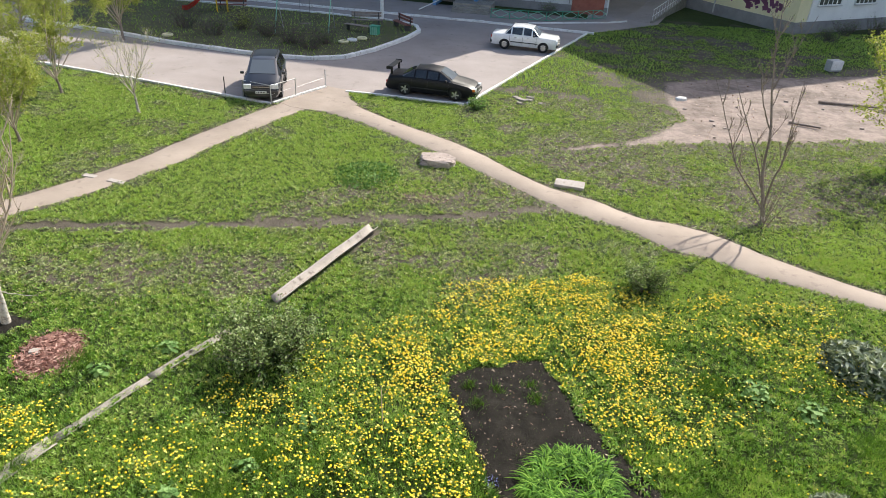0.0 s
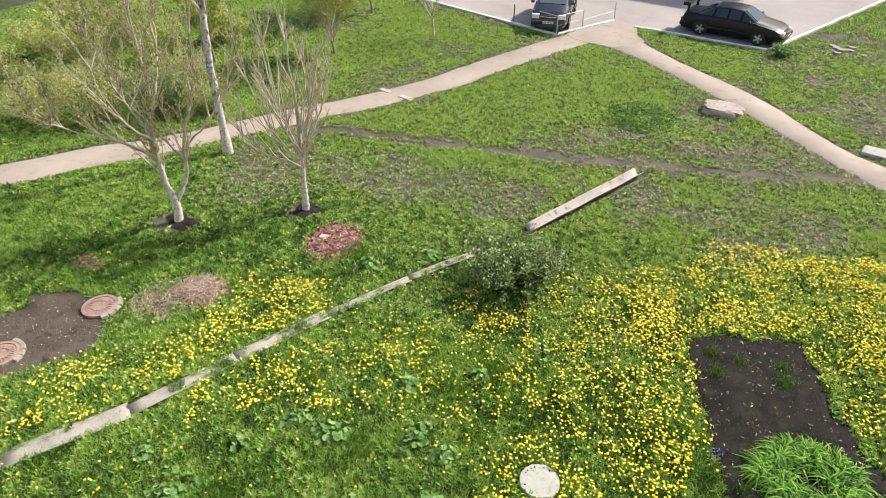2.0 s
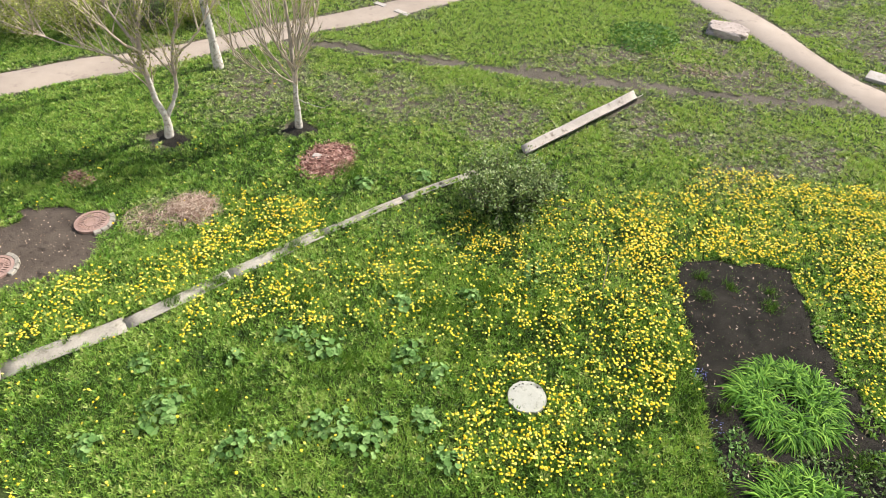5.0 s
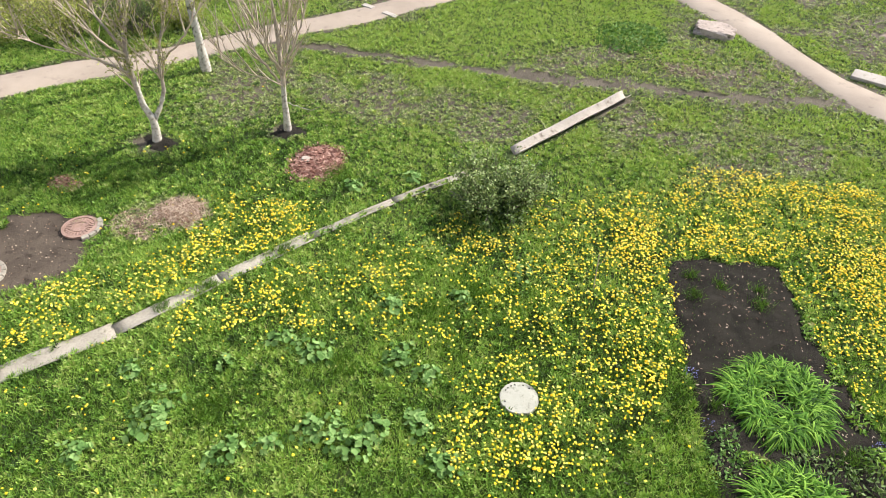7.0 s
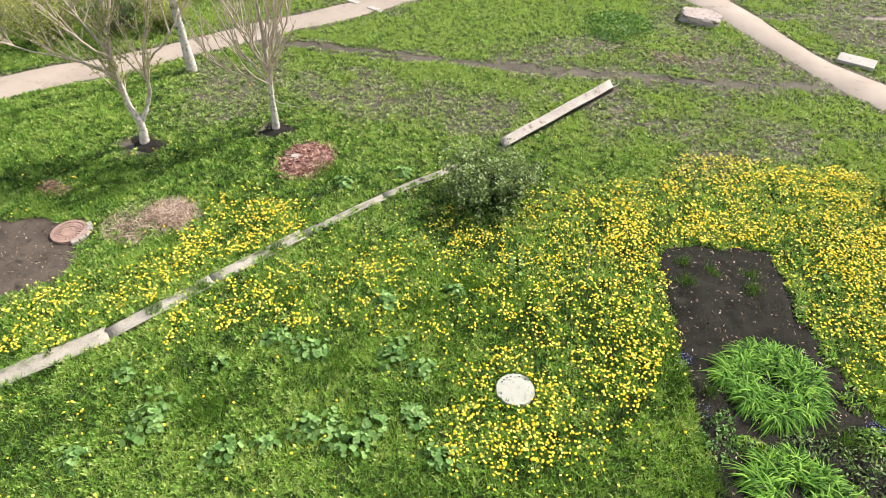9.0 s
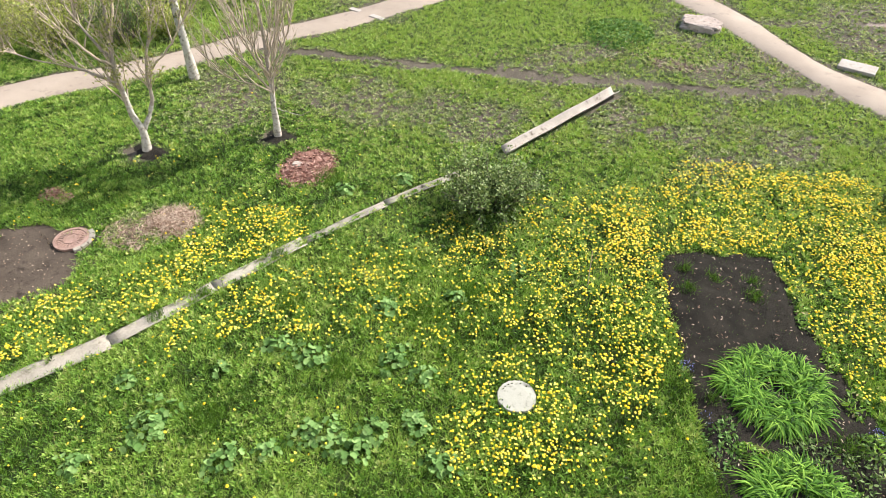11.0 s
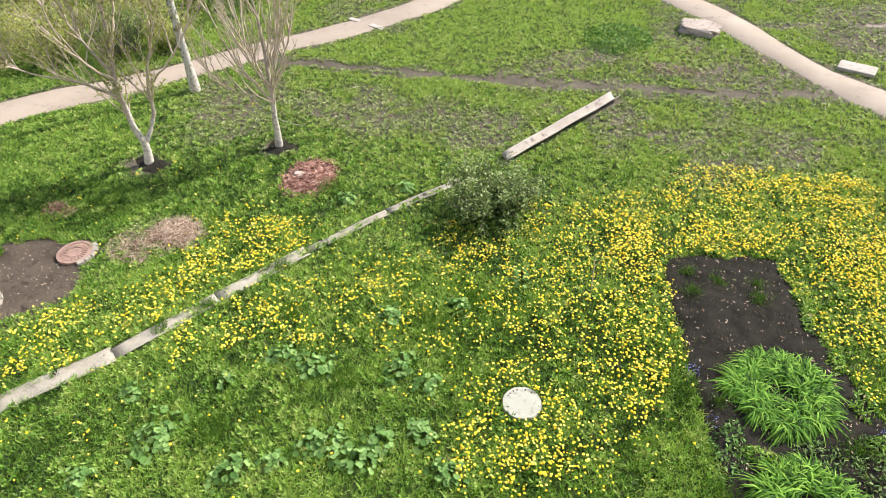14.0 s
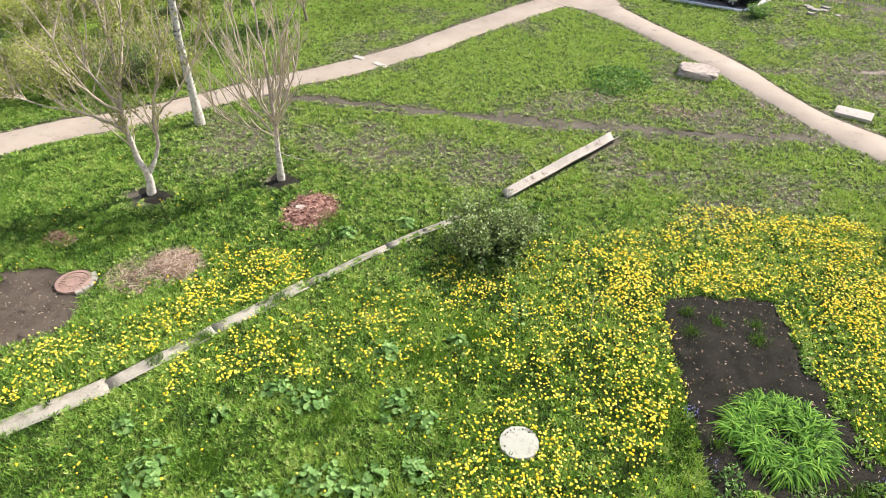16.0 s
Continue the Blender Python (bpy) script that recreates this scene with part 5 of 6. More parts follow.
def grown_tree(name, x, y, label, seed, stems, lime, shoots, shoot, leaves, leaf, leaf_mat, bark, twig, group="", upright=0.6, foot=1.35, shoot_r=0.02, low=0.3, sub=7, twigs=3):
    """A tree on a skeleton of stems: each a line of (across, away, height), two radii and the number of the stem's shoots in ten."""
    rng = np.random.RandomState(seed)
    ahead = unit(np.array([x, y, 0.0]))
    side = np.array([ahead[1], -ahead[0], 0.0])
    t = thing(name, x, y, 0, 0, label, "tree", group)
    fine, tips, lines = [], [], []
    for k, (pts, r0, r1, share) in enumerate(stems):
        p = smooth_line([side * u + ahead * w + np.array([0, 0, z]) for u, w, z in pts], 16)
        p[1:-1] += rng.normal(0, 0.012, (14, 3))
        r = np.linspace(r0, r1, 16) * rng.uniform(0.93, 1.07, 16)
        if k == 0:
            r[0] *= foot
            r[1] *= 1 + (foot - 1) * 0.4
        v, f = tubes_arrays([(p, r)], 9)
        ob = array_mesh("trunk" if k == 0 else "limb", v, f, bark if r0 > 0.045 else twig, t, smooth=True)
        if p[0][2] < lime:
            ob.data.materials.append(LIME)
            ragged_top = lime + 0.35 * np.sin(5 * np.arctan2(v[f].mean(1)[:, 0], v[f].mean(1)[:, 1]))
            ob.data.polygons.foreach_set("material_index", (v[f].mean(1)[:, 2] < ragged_top).astype(np.int32))
        lines += [p] * share
        tips.append(p[12:])
    for k in range(shoots):
        p = lines[k % len(lines)]
        i = int(rng.uniform(low, 0.97) * 15)
        way = unit(p[min(15, i + 1)] - p[max(0, i - 1)])
        d = way * 0.55 + np.array([0, 0, upright]) + unit(rng.normal(0, 1, 3) * (1, 1, 0.5)) * 0.62
        ln = rng.uniform(*shoot) * (1.1 - 0.5 * i / 15)
        lp, lr = bough(rng, p[i], d, ln, shoot_r * rng.uniform(0.7, 1.3), 0.005, 8, 0.35, 0.18)
        v, f = tubes_arrays([(lp, lr)], 5)
        array_mesh("branch", v, f, twig, t, smooth=True)
        tips.append(lp[4:])
        for q in range(sub):
            i0 = rng.randint(1, 8)
            bp, br = bough(rng, lp[i0], unit(lp[i0] - lp[i0 - 1]) + np.array([0, 0, 0.25]) + unit(rng.normal(0, 1, 3)) * 0.6, ln * rng.uniform(0.16, 0.42), 0.0085, 0.0045, 5, 0.4, 0.18)
            fine.append((bp, br))
            tips.append(bp[2:])
            for w in range(twigs):
                j = rng.randint(1, 5)
                tp, tr = bough(rng, bp[j], unit(bp[j + 1] - bp[j]) + unit(rng.normal(0, 1, 3)) * 0.7, ln * rng.uniform(0.06, 0.16) + 0.06, 0.006, 0.004, 3, 0.3, 0.2)
                fine.append((tp, tr))
                tips.append(tp[1:])
    v, f = tubes_arrays(fine, 3)
    array_mesh("twig_crown", v, f, twig, t)
    if leaves:
        pts = np.concatenate(tips)
        c = pts[rng.randint(0, len(pts), leaves)] + rng.normal(0, leaf * 0.7, (leaves, 3))
        v, f = leaf_quads(rng, c, leaf, 0.1)
        array_mesh("crown", v, f, leaf_mat, t, "small fresh spring leaves", np.repeat(np.clip(rng.normal(0.5, 0.27, leaves), 0, 1), 4))
    return t


# ---- trees ----
grown_tree("young_tree", -14.64, 12.18, "young tree with whitewashed forked trunk and first small leaves", 4,
           [([(0, 0, -0.06), (0.08, 0, 0.7), (-0.05, 0, 1.15), (-0.08, 0.02, 1.8), (-0.1, 0.05, 2.6), (0.04, 0.1, 3.5), (0.2, 0.1, 4.4), (0.15, 0.1, 5.6), (0.25, 0.0, 7.0)], 0.115, 0.012, 3),
            ([(0.08, 0, 0.62), (0.42, 0, 1.15), (0.58, -0.05, 1.55), (0.68, -0.1, 2.4), (1.0, -0.1, 3.4), (1.4, -0.2, 4.6), (1.5, -0.2, 6.0)], 0.075, 0.01, 2),
            ([(-0.08, 0.04, 2.2), (-0.5, 0, 2.5), (-1.0, -0.1, 2.95), (-1.95, -0.2, 3.5), (-2.7, -0.3, 4.2)], 0.05, 0.008, 2),
            ([(-0.08, 0.07, 2.95), (-0.35, 0.2, 3.4), (-0.6, 0.4, 4.1), (-0.8, 0.5, 5.0), (-1.2, 0.6, 6.0)], 0.05, 0.008, 2),
            ([(0.68, -0.1, 2.35), (1.5, -0.3, 3.15), (2.05, -0.4, 3.9), (2.4, -0.5, 4.9)], 0.03, 0.007, 1),
            ([(0.02, 0.1, 3.4), (0.4, 0.6, 4.1), (0.7, 1.0, 5.2), (0.8, 1.2, 6.4)], 0.042, 0.008, 1),
            ([(-0.08, 0.05, 2.7), (-0.5, -0.6, 3.4), (-0.9, -1.1, 4.4), (-1.0, -1.3, 5.6)], 0.042, 0.008, 1)],
           1.7, 84, (1.1, 2.6), 9500, 0.065, OLIVE_LEAF, PALE_BARK, TWIG, "young trees on the lawn", low=0.38, sub=6, twigs=2, shoot_r=0.025)
grown_tree("young_tree", -11.45, 14.3, "young bare tree with whitewashed trunk and upswept pale branches", 9,
           [([(0, 0, -0.06), (0.05, 0, 0.8), (0.08, 0, 1.5), (0.1, 0.05, 2.2), (0.15, 0.1, 3.4), (0.1, 0.1, 4.8), (0.2, 0.1, 6.2)], 0.105, 0.01, 2),
            ([(0.08, 0, 1.5), (-0.25, 0, 2.1), (-0.7, 0.1, 2.9), (-1.0, 0.1, 4.0), (-1.2, 0.1, 5.3)], 0.04, 0.008, 1),
            ([(0.08, 0, 1.65), (0.35, 0, 2.3), (0.75, 0, 3.1), (1.1, 0, 4.1), (1.3, 0, 5.3)], 0.04, 0.008, 1),
            ([(0.08, 0, 1.75), (-0.1, 0.2, 2.5), (-0.35, 0.4, 3.6), (-0.5, 0.5, 5.6)], 0.042, 0.008, 1),
            ([(0.08, 0, 1.85), (0.3, -0.2, 2.6), (0.55, -0.4, 3.8), (0.65, -0.5, 5.6)], 0.04, 0.008, 1),
            ([(0.08, 0, 1.45), (-0.3, -0.3, 1.9), (-1.0, -0.5, 2.35), (-1.5, -0.6, 2.9)], 0.026, 0.006, 1),
            ([(0.1, 0, 1.9), (0.2, 0.5, 2.6), (0.5, 0.9, 3.7), (0.6, 1.1, 5.0)], 0.036, 0.008, 1),
            ([(0.1, 0, 2.0), (-0.2, -0.5, 2.8), (-0.4, -0.9, 3.9), (-0.4, -1.0, 5.2)], 0.036, 0.008, 1),
            ([(0.05, 0, 1.0), (0.3, -0.2, 0.95), (0.75, -0.3, 0.75), (1.1, -0.4, 0.95)], 0.012, 0.005, 0)],
           1.4, 64, (1.1, 2.5), 1500, 0.05, OLIVE_LEAF, PALE_BARK, TWIG, "young trees on the lawn", upright=0.62, low=0.26, sub=5, twigs=2, shoot_r=0.024)
tree("birch_tree", -16.2, 16.4, "white-barked birch with a limewashed foot beside the path", seed=12, height=13.0, fork=7.5, limbs=9, spread=38, trunk_r=0.125, leaves=2600, leaf=0.06,
     bark=BIRCH, twig=TWIG, lime=1.1, sub=6, twigs=3, hang=0.5)
grown_tree("bare_tree", 11.9, 23.0, "slender bare tree with several grey stems beside the path", 29,
           [([(0, 0, -0.06), (-0.22, 0, 0.8), (-0.5, 0, 1.9), (-0.68, 0.05, 3.4), (-1.0, 0.1, 4.8), (-1.25, 0.1, 6.2), (-1.46, 0.1, 8.2)], 0.075, 0.01, 4),
            ([(-0.05, 0, 0.4), (-0.8, 0, 1.2), (-1.5, -0.1, 2.1), (-2.05, -0.1, 3.3), (-2.9, -0.1, 5.0)], 0.045, 0.008, 2),
            ([(-0.27, 0, 1.0), (-0.9, 0.2, 2.4), (-1.6, 0.3, 3.7), (-2.4, 0.4, 5.2)], 0.035, 0.008, 1),
            ([(-0.15, 0, 0.6), (-0.12, -0.2, 1.7), (0.0, -0.3, 2.6), (-0.05, -0.4, 3.7), (-0.1, -0.4, 5.4)], 0.048, 0.008, 2),
            ([(-1.0, 0.1, 4.8), (-0.75, 0.2, 5.9), (-0.3, 0.3, 7.4)], 0.03, 0.006, 1),
            ([(-0.7, 0.05, 3.5), (-1.2, -0.4, 4.6), (-1.6, -0.6, 6.0)], 0.03, 0.006, 1)],
           0.0, 44, (0.7, 1.7), 120, 0.05, LEAF, BARK, BARK, low=0.35, sub=5, twigs=2, upright=0.7, shoot_r=0.014)
shrub("root_shoots", 11.75, 22.8, 1.0, 2.6, "thin bare shoots round the foot of a tree", 24, stems=9, leaves=0, twig=BARK)
tree("young_tree", -20.0, 33.5, "young tree with light green leaf haze beside the lot", seed=31, height=5.8, fork=0.9, limbs=12, spread=40, trunk_r=0.07, leaves=24000, leaf=0.08, sub=8, twigs=4, hang=0.2, group="young trees on the lawn")
tree("young_tree", -18.2, 26.7, "young tree with bright yellow-green leaves", seed=33, height=4.8, fork=0.8, limbs=11, spread=34, trunk_r=0.07, leaves=20000, leaf=0.075, sub=8, twigs=4, hang=0.2, group="young trees on the lawn")
tree("sapling", -15.08, 31.2, "slim whitewashed sapling with sparse leaf buds", seed=35, height=4.3, fork=1.3, limbs=8, spread=48, trunk_r=0.06, leaves=700, leaf=0.06, lime=1.1, sub=6, twigs=4, twig=LIGHT_TWIG)
tree("young_tree", -22.0, 45.2, "young tree with light green leaves beside the playground", seed=37, height=6.4, fork=1.5, limbs=11, spread=40, trunk_r=0.09, leaves=20000, leaf=0.09, sub=8, twigs=4, hang=0.3, group="young trees on the lawn")
tree("young_tree", -26.5, 41.8, "young tree with light green leaves beside the kerb", seed=38, height=6.6, fork=1.5, limbs=11, spread=40, trunk_r=0.09, leaves=20000, leaf=0.09, sub=8, twigs=4, hang=0.3, group="young trees on the lawn")
tree("young_tree", -26.2, 20.6, "thin young tree with pale green leaves", seed=41, height=4.6, fork=1.0, limbs=8, spread=36, trunk_r=0.06, leaves=7000, leaf=0.10, sub=6, twigs=3, group="young trees on the lawn")
tree("young_tree", -22.8, 23.5, "thin young tree with pale green leaves", seed=43, height=4.4, fork=1.0, limbs=8, spread=36, trunk_r=0.06, leaves=7000, leaf=0.10, sub=6, twigs=3, group="young trees on the lawn")
tree("apple_tree", 20.2, 29.5, "small tree with fresh green leaves at the edge of the sand", seed=47, height=6.0, fork=1.2, limbs=10, spread=52, trunk_r=0.10, leaves=6000, leaf=0.11, sub=7, twigs=3)

# ---- shrubs ----
for k, (x, y, r, h) in enumerate([(-24.6, 15.6, 1.5, 1.5), (-22.6, 16.6, 1.5, 1.9), (-20.7, 18.0, 1.5, 2.1), (-23.9, 18.0, 1.6, 1.8), (-26.8, 14.6, 1.5, 1.5), (-21.8, 19.8, 1.5, 2.0), (-25.8, 17.0, 1.6, 1.7), (-19.3, 19.2, 1.0, 1.4)]):
    shrub("wild_shrub", x, y, r, h, "tangled dark twiggy shrub with first green leaves", 60 + k, DARK_LEAF if k == 2 else LEAF, DARK_TWIG if k in (1, 2) else TWIG, stems=60, leaves=3200, leaf=0.075, group="wild shrubs behind the path")
for k, (x, y, r, h) in enumerate([(-29.5, 17.5, 1.7, 1.6), (-28.2, 20.6, 1.8, 2.2), (-25.2, 22.4, 1.6, 2.0), (-31.5, 21.6, 1.8, 1.8), (-29.0, 24.5, 1.8, 2.2), (-34.0, 25.5, 2.0, 2.4), (-24.5, 26.0, 1.4, 1.6)]):
    shrub("young_shrub", x, y, r, h, "loose shrub with a haze of light green leaves", 160 + k, LEAF, TWIG, stems=45, leaves=4500, leaf=0.10, group="light green shrubs behind the path")
shrub("round_shrub", -4.35, 13.55, 1.35, 1.2, "dense dark green shrub toned paler towards its leafy tips beside the channel", 71, BUSH_LEAF, stems=130, leaves=13000, leaf=0.075, low=1)
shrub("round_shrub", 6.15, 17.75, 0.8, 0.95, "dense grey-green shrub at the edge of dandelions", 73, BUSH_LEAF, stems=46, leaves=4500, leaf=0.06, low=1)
shrub("weedy_shrub", 1.35, 34.85, 0.6, 0.6, "bushy green weeds at the corner of the kerb", 75, MALLOW, stems=30, leaves=900, leaf=0.09, low=1)
for k, (x, y, r, h, m, n) in enumerate([(-11.1, 46.6, 1.3, 1.7, DARK_LEAF, 500), (-9.6, 45.4, 1.3, 1.6, DARK_LEAF, 500), (-13.2, 48.4, 1.2, 1.5, DARK_LEAF, 300), (-15.4, 50.0, 1.1, 1.7, LEAF, 1500), (-16.8, 47.6, 1.4, 1.6, DARK_LEAF, 400),
                                        (-8.9, 47.0, 1.0, 1.3, DARK_LEAF, 300), (-19.4, 49.5, 1.2, 1.9, DARK_LEAF, 300), (8.0, 62.6, 0.9, 1.3, DARK_LEAF, 500), (33.5, 60.9, 1.2, 1.5, DARK_LEAF, 500), (37.0, 62.6, 1.4, 1.6, DARK_LEAF, 500), (31.2, 58.6, 1.1, 1.1, DARK_LEAF, 500)]):
    shrub("yard_shrub", x, y, r, h, "leafy yellow-green yard shrub" if m is LEAF else "twiggy dark shrub in the shade of the houses", 80 + k, m, stems=55, leaves=n, leaf=0.08, group="shrubs by the houses")


def lily_clump(x, y, r, h, seed, fans, label):
    """Fans of arching strap leaves in a ring round a thinner middle."""
    rng = np.random.RandomState(seed)
    t = thing("daylily_clump", x, y, 0.03, 0, label, "plant", "daylilies in the bed")
    for k in range(fans):
        n = 58
        fa = 6.283 * k * 0.618 + rng.normal(0, 0.2)
        fq = r * 0.74 * math.sqrt((k + 8.0) / (fans + 8.0))
        a = rng.uniform(0, 6.283, n)
        base = np.c_[fq * math.cos(fa) + rng.normal(0, 0.05, n), fq * 0.9 * math.sin(fa) + rng.normal(0, 0.05, n), np.full(n, -0.02)]
        out = unit(np.c_[np.cos(a) + 0.75 * math.cos(fa), np.sin(a) + 0.75 * math.sin(fa), np.zeros(n)])
        side = np.c_[-out[:, 1], out[:, 0], np.zeros(n)]
        ln = h * rng.uniform(0.6, 1.2, n)
        droop = rng.uniform(0.8, 1.45, n)
        w = rng.uniform(0.011, 0.019, n)
        rows = []
        for s in (0.0, 0.35, 0.65, 0.85, 1.0):
            up = ln * (s * 1.1 - droop * 0.88 * s ** 2.4)
            go = ln * (0.22 * s + 0.62 * droop * s ** 2)
            c = base + out * go[:, None] + np.c_[np.zeros((n, 2)), up]
            c[:, 2] = np.maximum(c[:, 2], 0.01)
            ww = (w * (1 - s ** 3 * 0.9))[:, None]
            rows += [c - side * ww, c + side * ww]
        v = np.stack(rows, 1).reshape(-1, 3)
        i = np.arange(n)[:, None] * 10
        f = np.concatenate([np.c_[i + q, i + q + 1, i + q + 3, i + q + 2] for q in (0, 2, 4, 6)])
        # random tone spread wide, so leaf colour also carries glossy highlights and deep shadow
        tone = np.repeat(np.clip(rng.normal(0.5, 0.32, n), 0, 1), 10)
        array_mesh("leaf_fan", v, f, LILY, t, "", np.clip(tone, 0, 1), smooth=True)


lily_clump(2.85, 9.85, 1.2, 0.52, 101, 46, "broad fresh green daylily clump with a hollow middle")
lily_clump(3.4, 7.5, 1.05, 0.50, 103, 38, "fresh green daylily clump at the foot of the bed")


def mallow(x, y, r, seed, label="low mallow plant with round lobed leaves"):
    rng = np.random.RandomState(seed)
    t = thing("mallow_plant", x, y, 0, 0, label, "plant", "mallow plants in the lawn")
    n = int(14 + 150 * r * r * 2.2)
    a, q = rng.uniform(0, 6.283, n), np.sqrt(rng.uniform(0, 1, n))
    wob = r * (1.05 + 0.3 * np.sin(2 * a + seed) + 0.2 * np.sin(5 * a + 2 * seed))
    c = np.c_[np.cos(a) * q * wob, np.sin(a) * q * wob, 0.08 + (0.16 * r + 0.06) * (1 - q ** 2) * rng.uniform(0.4, 1.2, n)]
    nrm = unit(np.c_[np.cos(a) * q * 0.5, np.sin(a) * q * 0.5, np.ones(n)] + rng.normal(0, 0.28, (n, 3)))
    u = unit(np.cross(nrm, rng.normal(0, 1, (n, 3))))
    w = np.cross(nrm, u)
    s = rng.uniform(0.045, 0.085, n)[:, None]
    rim = []
    for k in range(8):
        th = 2 * math.pi * (k + 0.25) / 8
        rr = s * (1.0 if k % 2 else 0.9) * (0.55 if k == 0 else 1)
        rim.append(c + u * rr * math.cos(th) + w * rr * math.sin(th) + nrm * 0.18 * s * (k % 2))
    v = np.stack([c - nrm * 0.15 * s] + rim, 1).reshape(-1, 3)
    i = np.arange(n)[:, None] * 9
    f = np.concatenate([np.c_[i, i + 1 + k, i + 1 + (k + 1) % 8] for k in range(8)])
    tone = np.repeat(np.clip(rng.normal(0.7, 0.24, n), 0, 1), 9)
    array_mesh("leaves", v, f, MALLOW, t, "", tone)
    tubes = [(np.array([[p[0] * 0.4, p[1] * 0.4, -0.02], [p[0] * 0.8, p[1] * 0.8, p[2] * 0.6], p]), np.array([0.004, 0.003, 0.002])) for p in c[::2]]
    v, f = tubes_arrays(tubes, 3)
    array_mesh("stalks", v, f, MALLOW, t, "", np.full(len(v), 0.5))


for k, (x, y, r) in enumerate([(-6.86, 7.2, 0.26), (-6.1, 7.2, 0.40), (-5.2, 9.05, 0.32), (-2.84, 11.2, 0.26), (-4.4, 7.8, 0.34), (-3.68, 7.6, 0.26), (-4.95, 5.62, 0.42), (-4.25, 5.55, 0.34), (-4.05, 6.1, 0.28), (-3.37, 6.5, 0.30),
                               (-8.05, 4.65, 0.5), (-6.26, 4.5, 0.32), (-5.64, 4.95, 0.22), (-2.6, 5.9, 0.3), (-8.75, 3.4, 0.28), (-9.2, 5.25, 0.22), (-7.55, 6.2, 0.18), (7.9, 13.1, 0.42), (9.0, 12.5, 0.36), (-3.9, 9.9, 0.2), (-6.9, 13.6, 0.25), (-8.2, 12.6, 0.22)]):
    mallow(x, y, r, 120 + k)


def leafy_mound(name, x, y, rx, ry, h, n, leaf, mat, seed, label, category="plant", flat=0.35, slim=0.5, turn=0.0):
    rng = np.random.RandomState(seed)
    t = thing(name, x, y, 0, turn, label, category)
    a, q = rng.uniform(0, 6.283, n), np.sqrt(rng.uniform(0, 1, n))
    bumpy = 0.55 + 0.6 * fbm(np.cos(a) * q * rx + x, np.sin(a) * q * ry + y, 0.5, seed)
    z = h * (1 - q ** 2.2) * bumpy * rng.uniform(0.45, 1.0, n) + 0.03
    c = np.c_[np.cos(a) * q * rx, np.sin(a) * q * ry, z]
    v, f = leaf_quads(rng, c, leaf, flat, slim)
    v[:, 2] = np.maximum(v[:, 2], 0.005)
    # low leaves darker, upper ones paler: the mound's shading is in its tone
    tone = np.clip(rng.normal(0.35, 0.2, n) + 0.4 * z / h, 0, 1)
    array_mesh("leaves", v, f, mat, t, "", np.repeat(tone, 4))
    return t


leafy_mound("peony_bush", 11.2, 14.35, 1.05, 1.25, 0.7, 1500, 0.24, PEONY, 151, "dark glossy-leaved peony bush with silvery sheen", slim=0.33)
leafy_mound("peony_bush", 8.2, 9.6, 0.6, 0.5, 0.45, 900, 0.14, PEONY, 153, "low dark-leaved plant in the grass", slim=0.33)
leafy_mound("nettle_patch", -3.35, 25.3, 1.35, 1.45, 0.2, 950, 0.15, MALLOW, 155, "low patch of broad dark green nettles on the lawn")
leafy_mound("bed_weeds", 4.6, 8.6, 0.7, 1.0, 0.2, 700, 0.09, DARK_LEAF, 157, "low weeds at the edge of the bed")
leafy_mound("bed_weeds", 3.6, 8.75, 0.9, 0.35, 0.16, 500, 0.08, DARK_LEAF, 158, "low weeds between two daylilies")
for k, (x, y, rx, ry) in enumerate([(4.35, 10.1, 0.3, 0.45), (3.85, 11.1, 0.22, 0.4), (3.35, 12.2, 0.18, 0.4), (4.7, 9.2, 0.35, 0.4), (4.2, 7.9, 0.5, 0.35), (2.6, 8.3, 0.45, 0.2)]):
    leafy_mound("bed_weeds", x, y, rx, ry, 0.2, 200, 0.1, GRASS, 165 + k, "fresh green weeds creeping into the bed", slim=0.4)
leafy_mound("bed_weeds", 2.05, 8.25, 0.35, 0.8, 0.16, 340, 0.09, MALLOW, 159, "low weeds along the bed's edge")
leafy_mound("small_blue_flowers", 1.22, 9.9, 0.2, 0.22, 0.12, 90, 0.035, BLUE_FLOWER, 161, "small cluster of blue spring flowers in dark soil", "flowers")
leafy_mound("small_blue_flowers", 4.75, 9.55, 0.25, 0.2, 0.12, 80, 0.035, BLUE_FLOWER, 162, "small cluster of blue spring flowers in dark soil", "flowers")
leafy_mound("small_blue_flowers", 1.75, 8.75, 0.15, 0.2, 0.12, 30, 0.03, BLUE_FLOWER, 163, "few blue spring flowers in dark soil", "flowers")


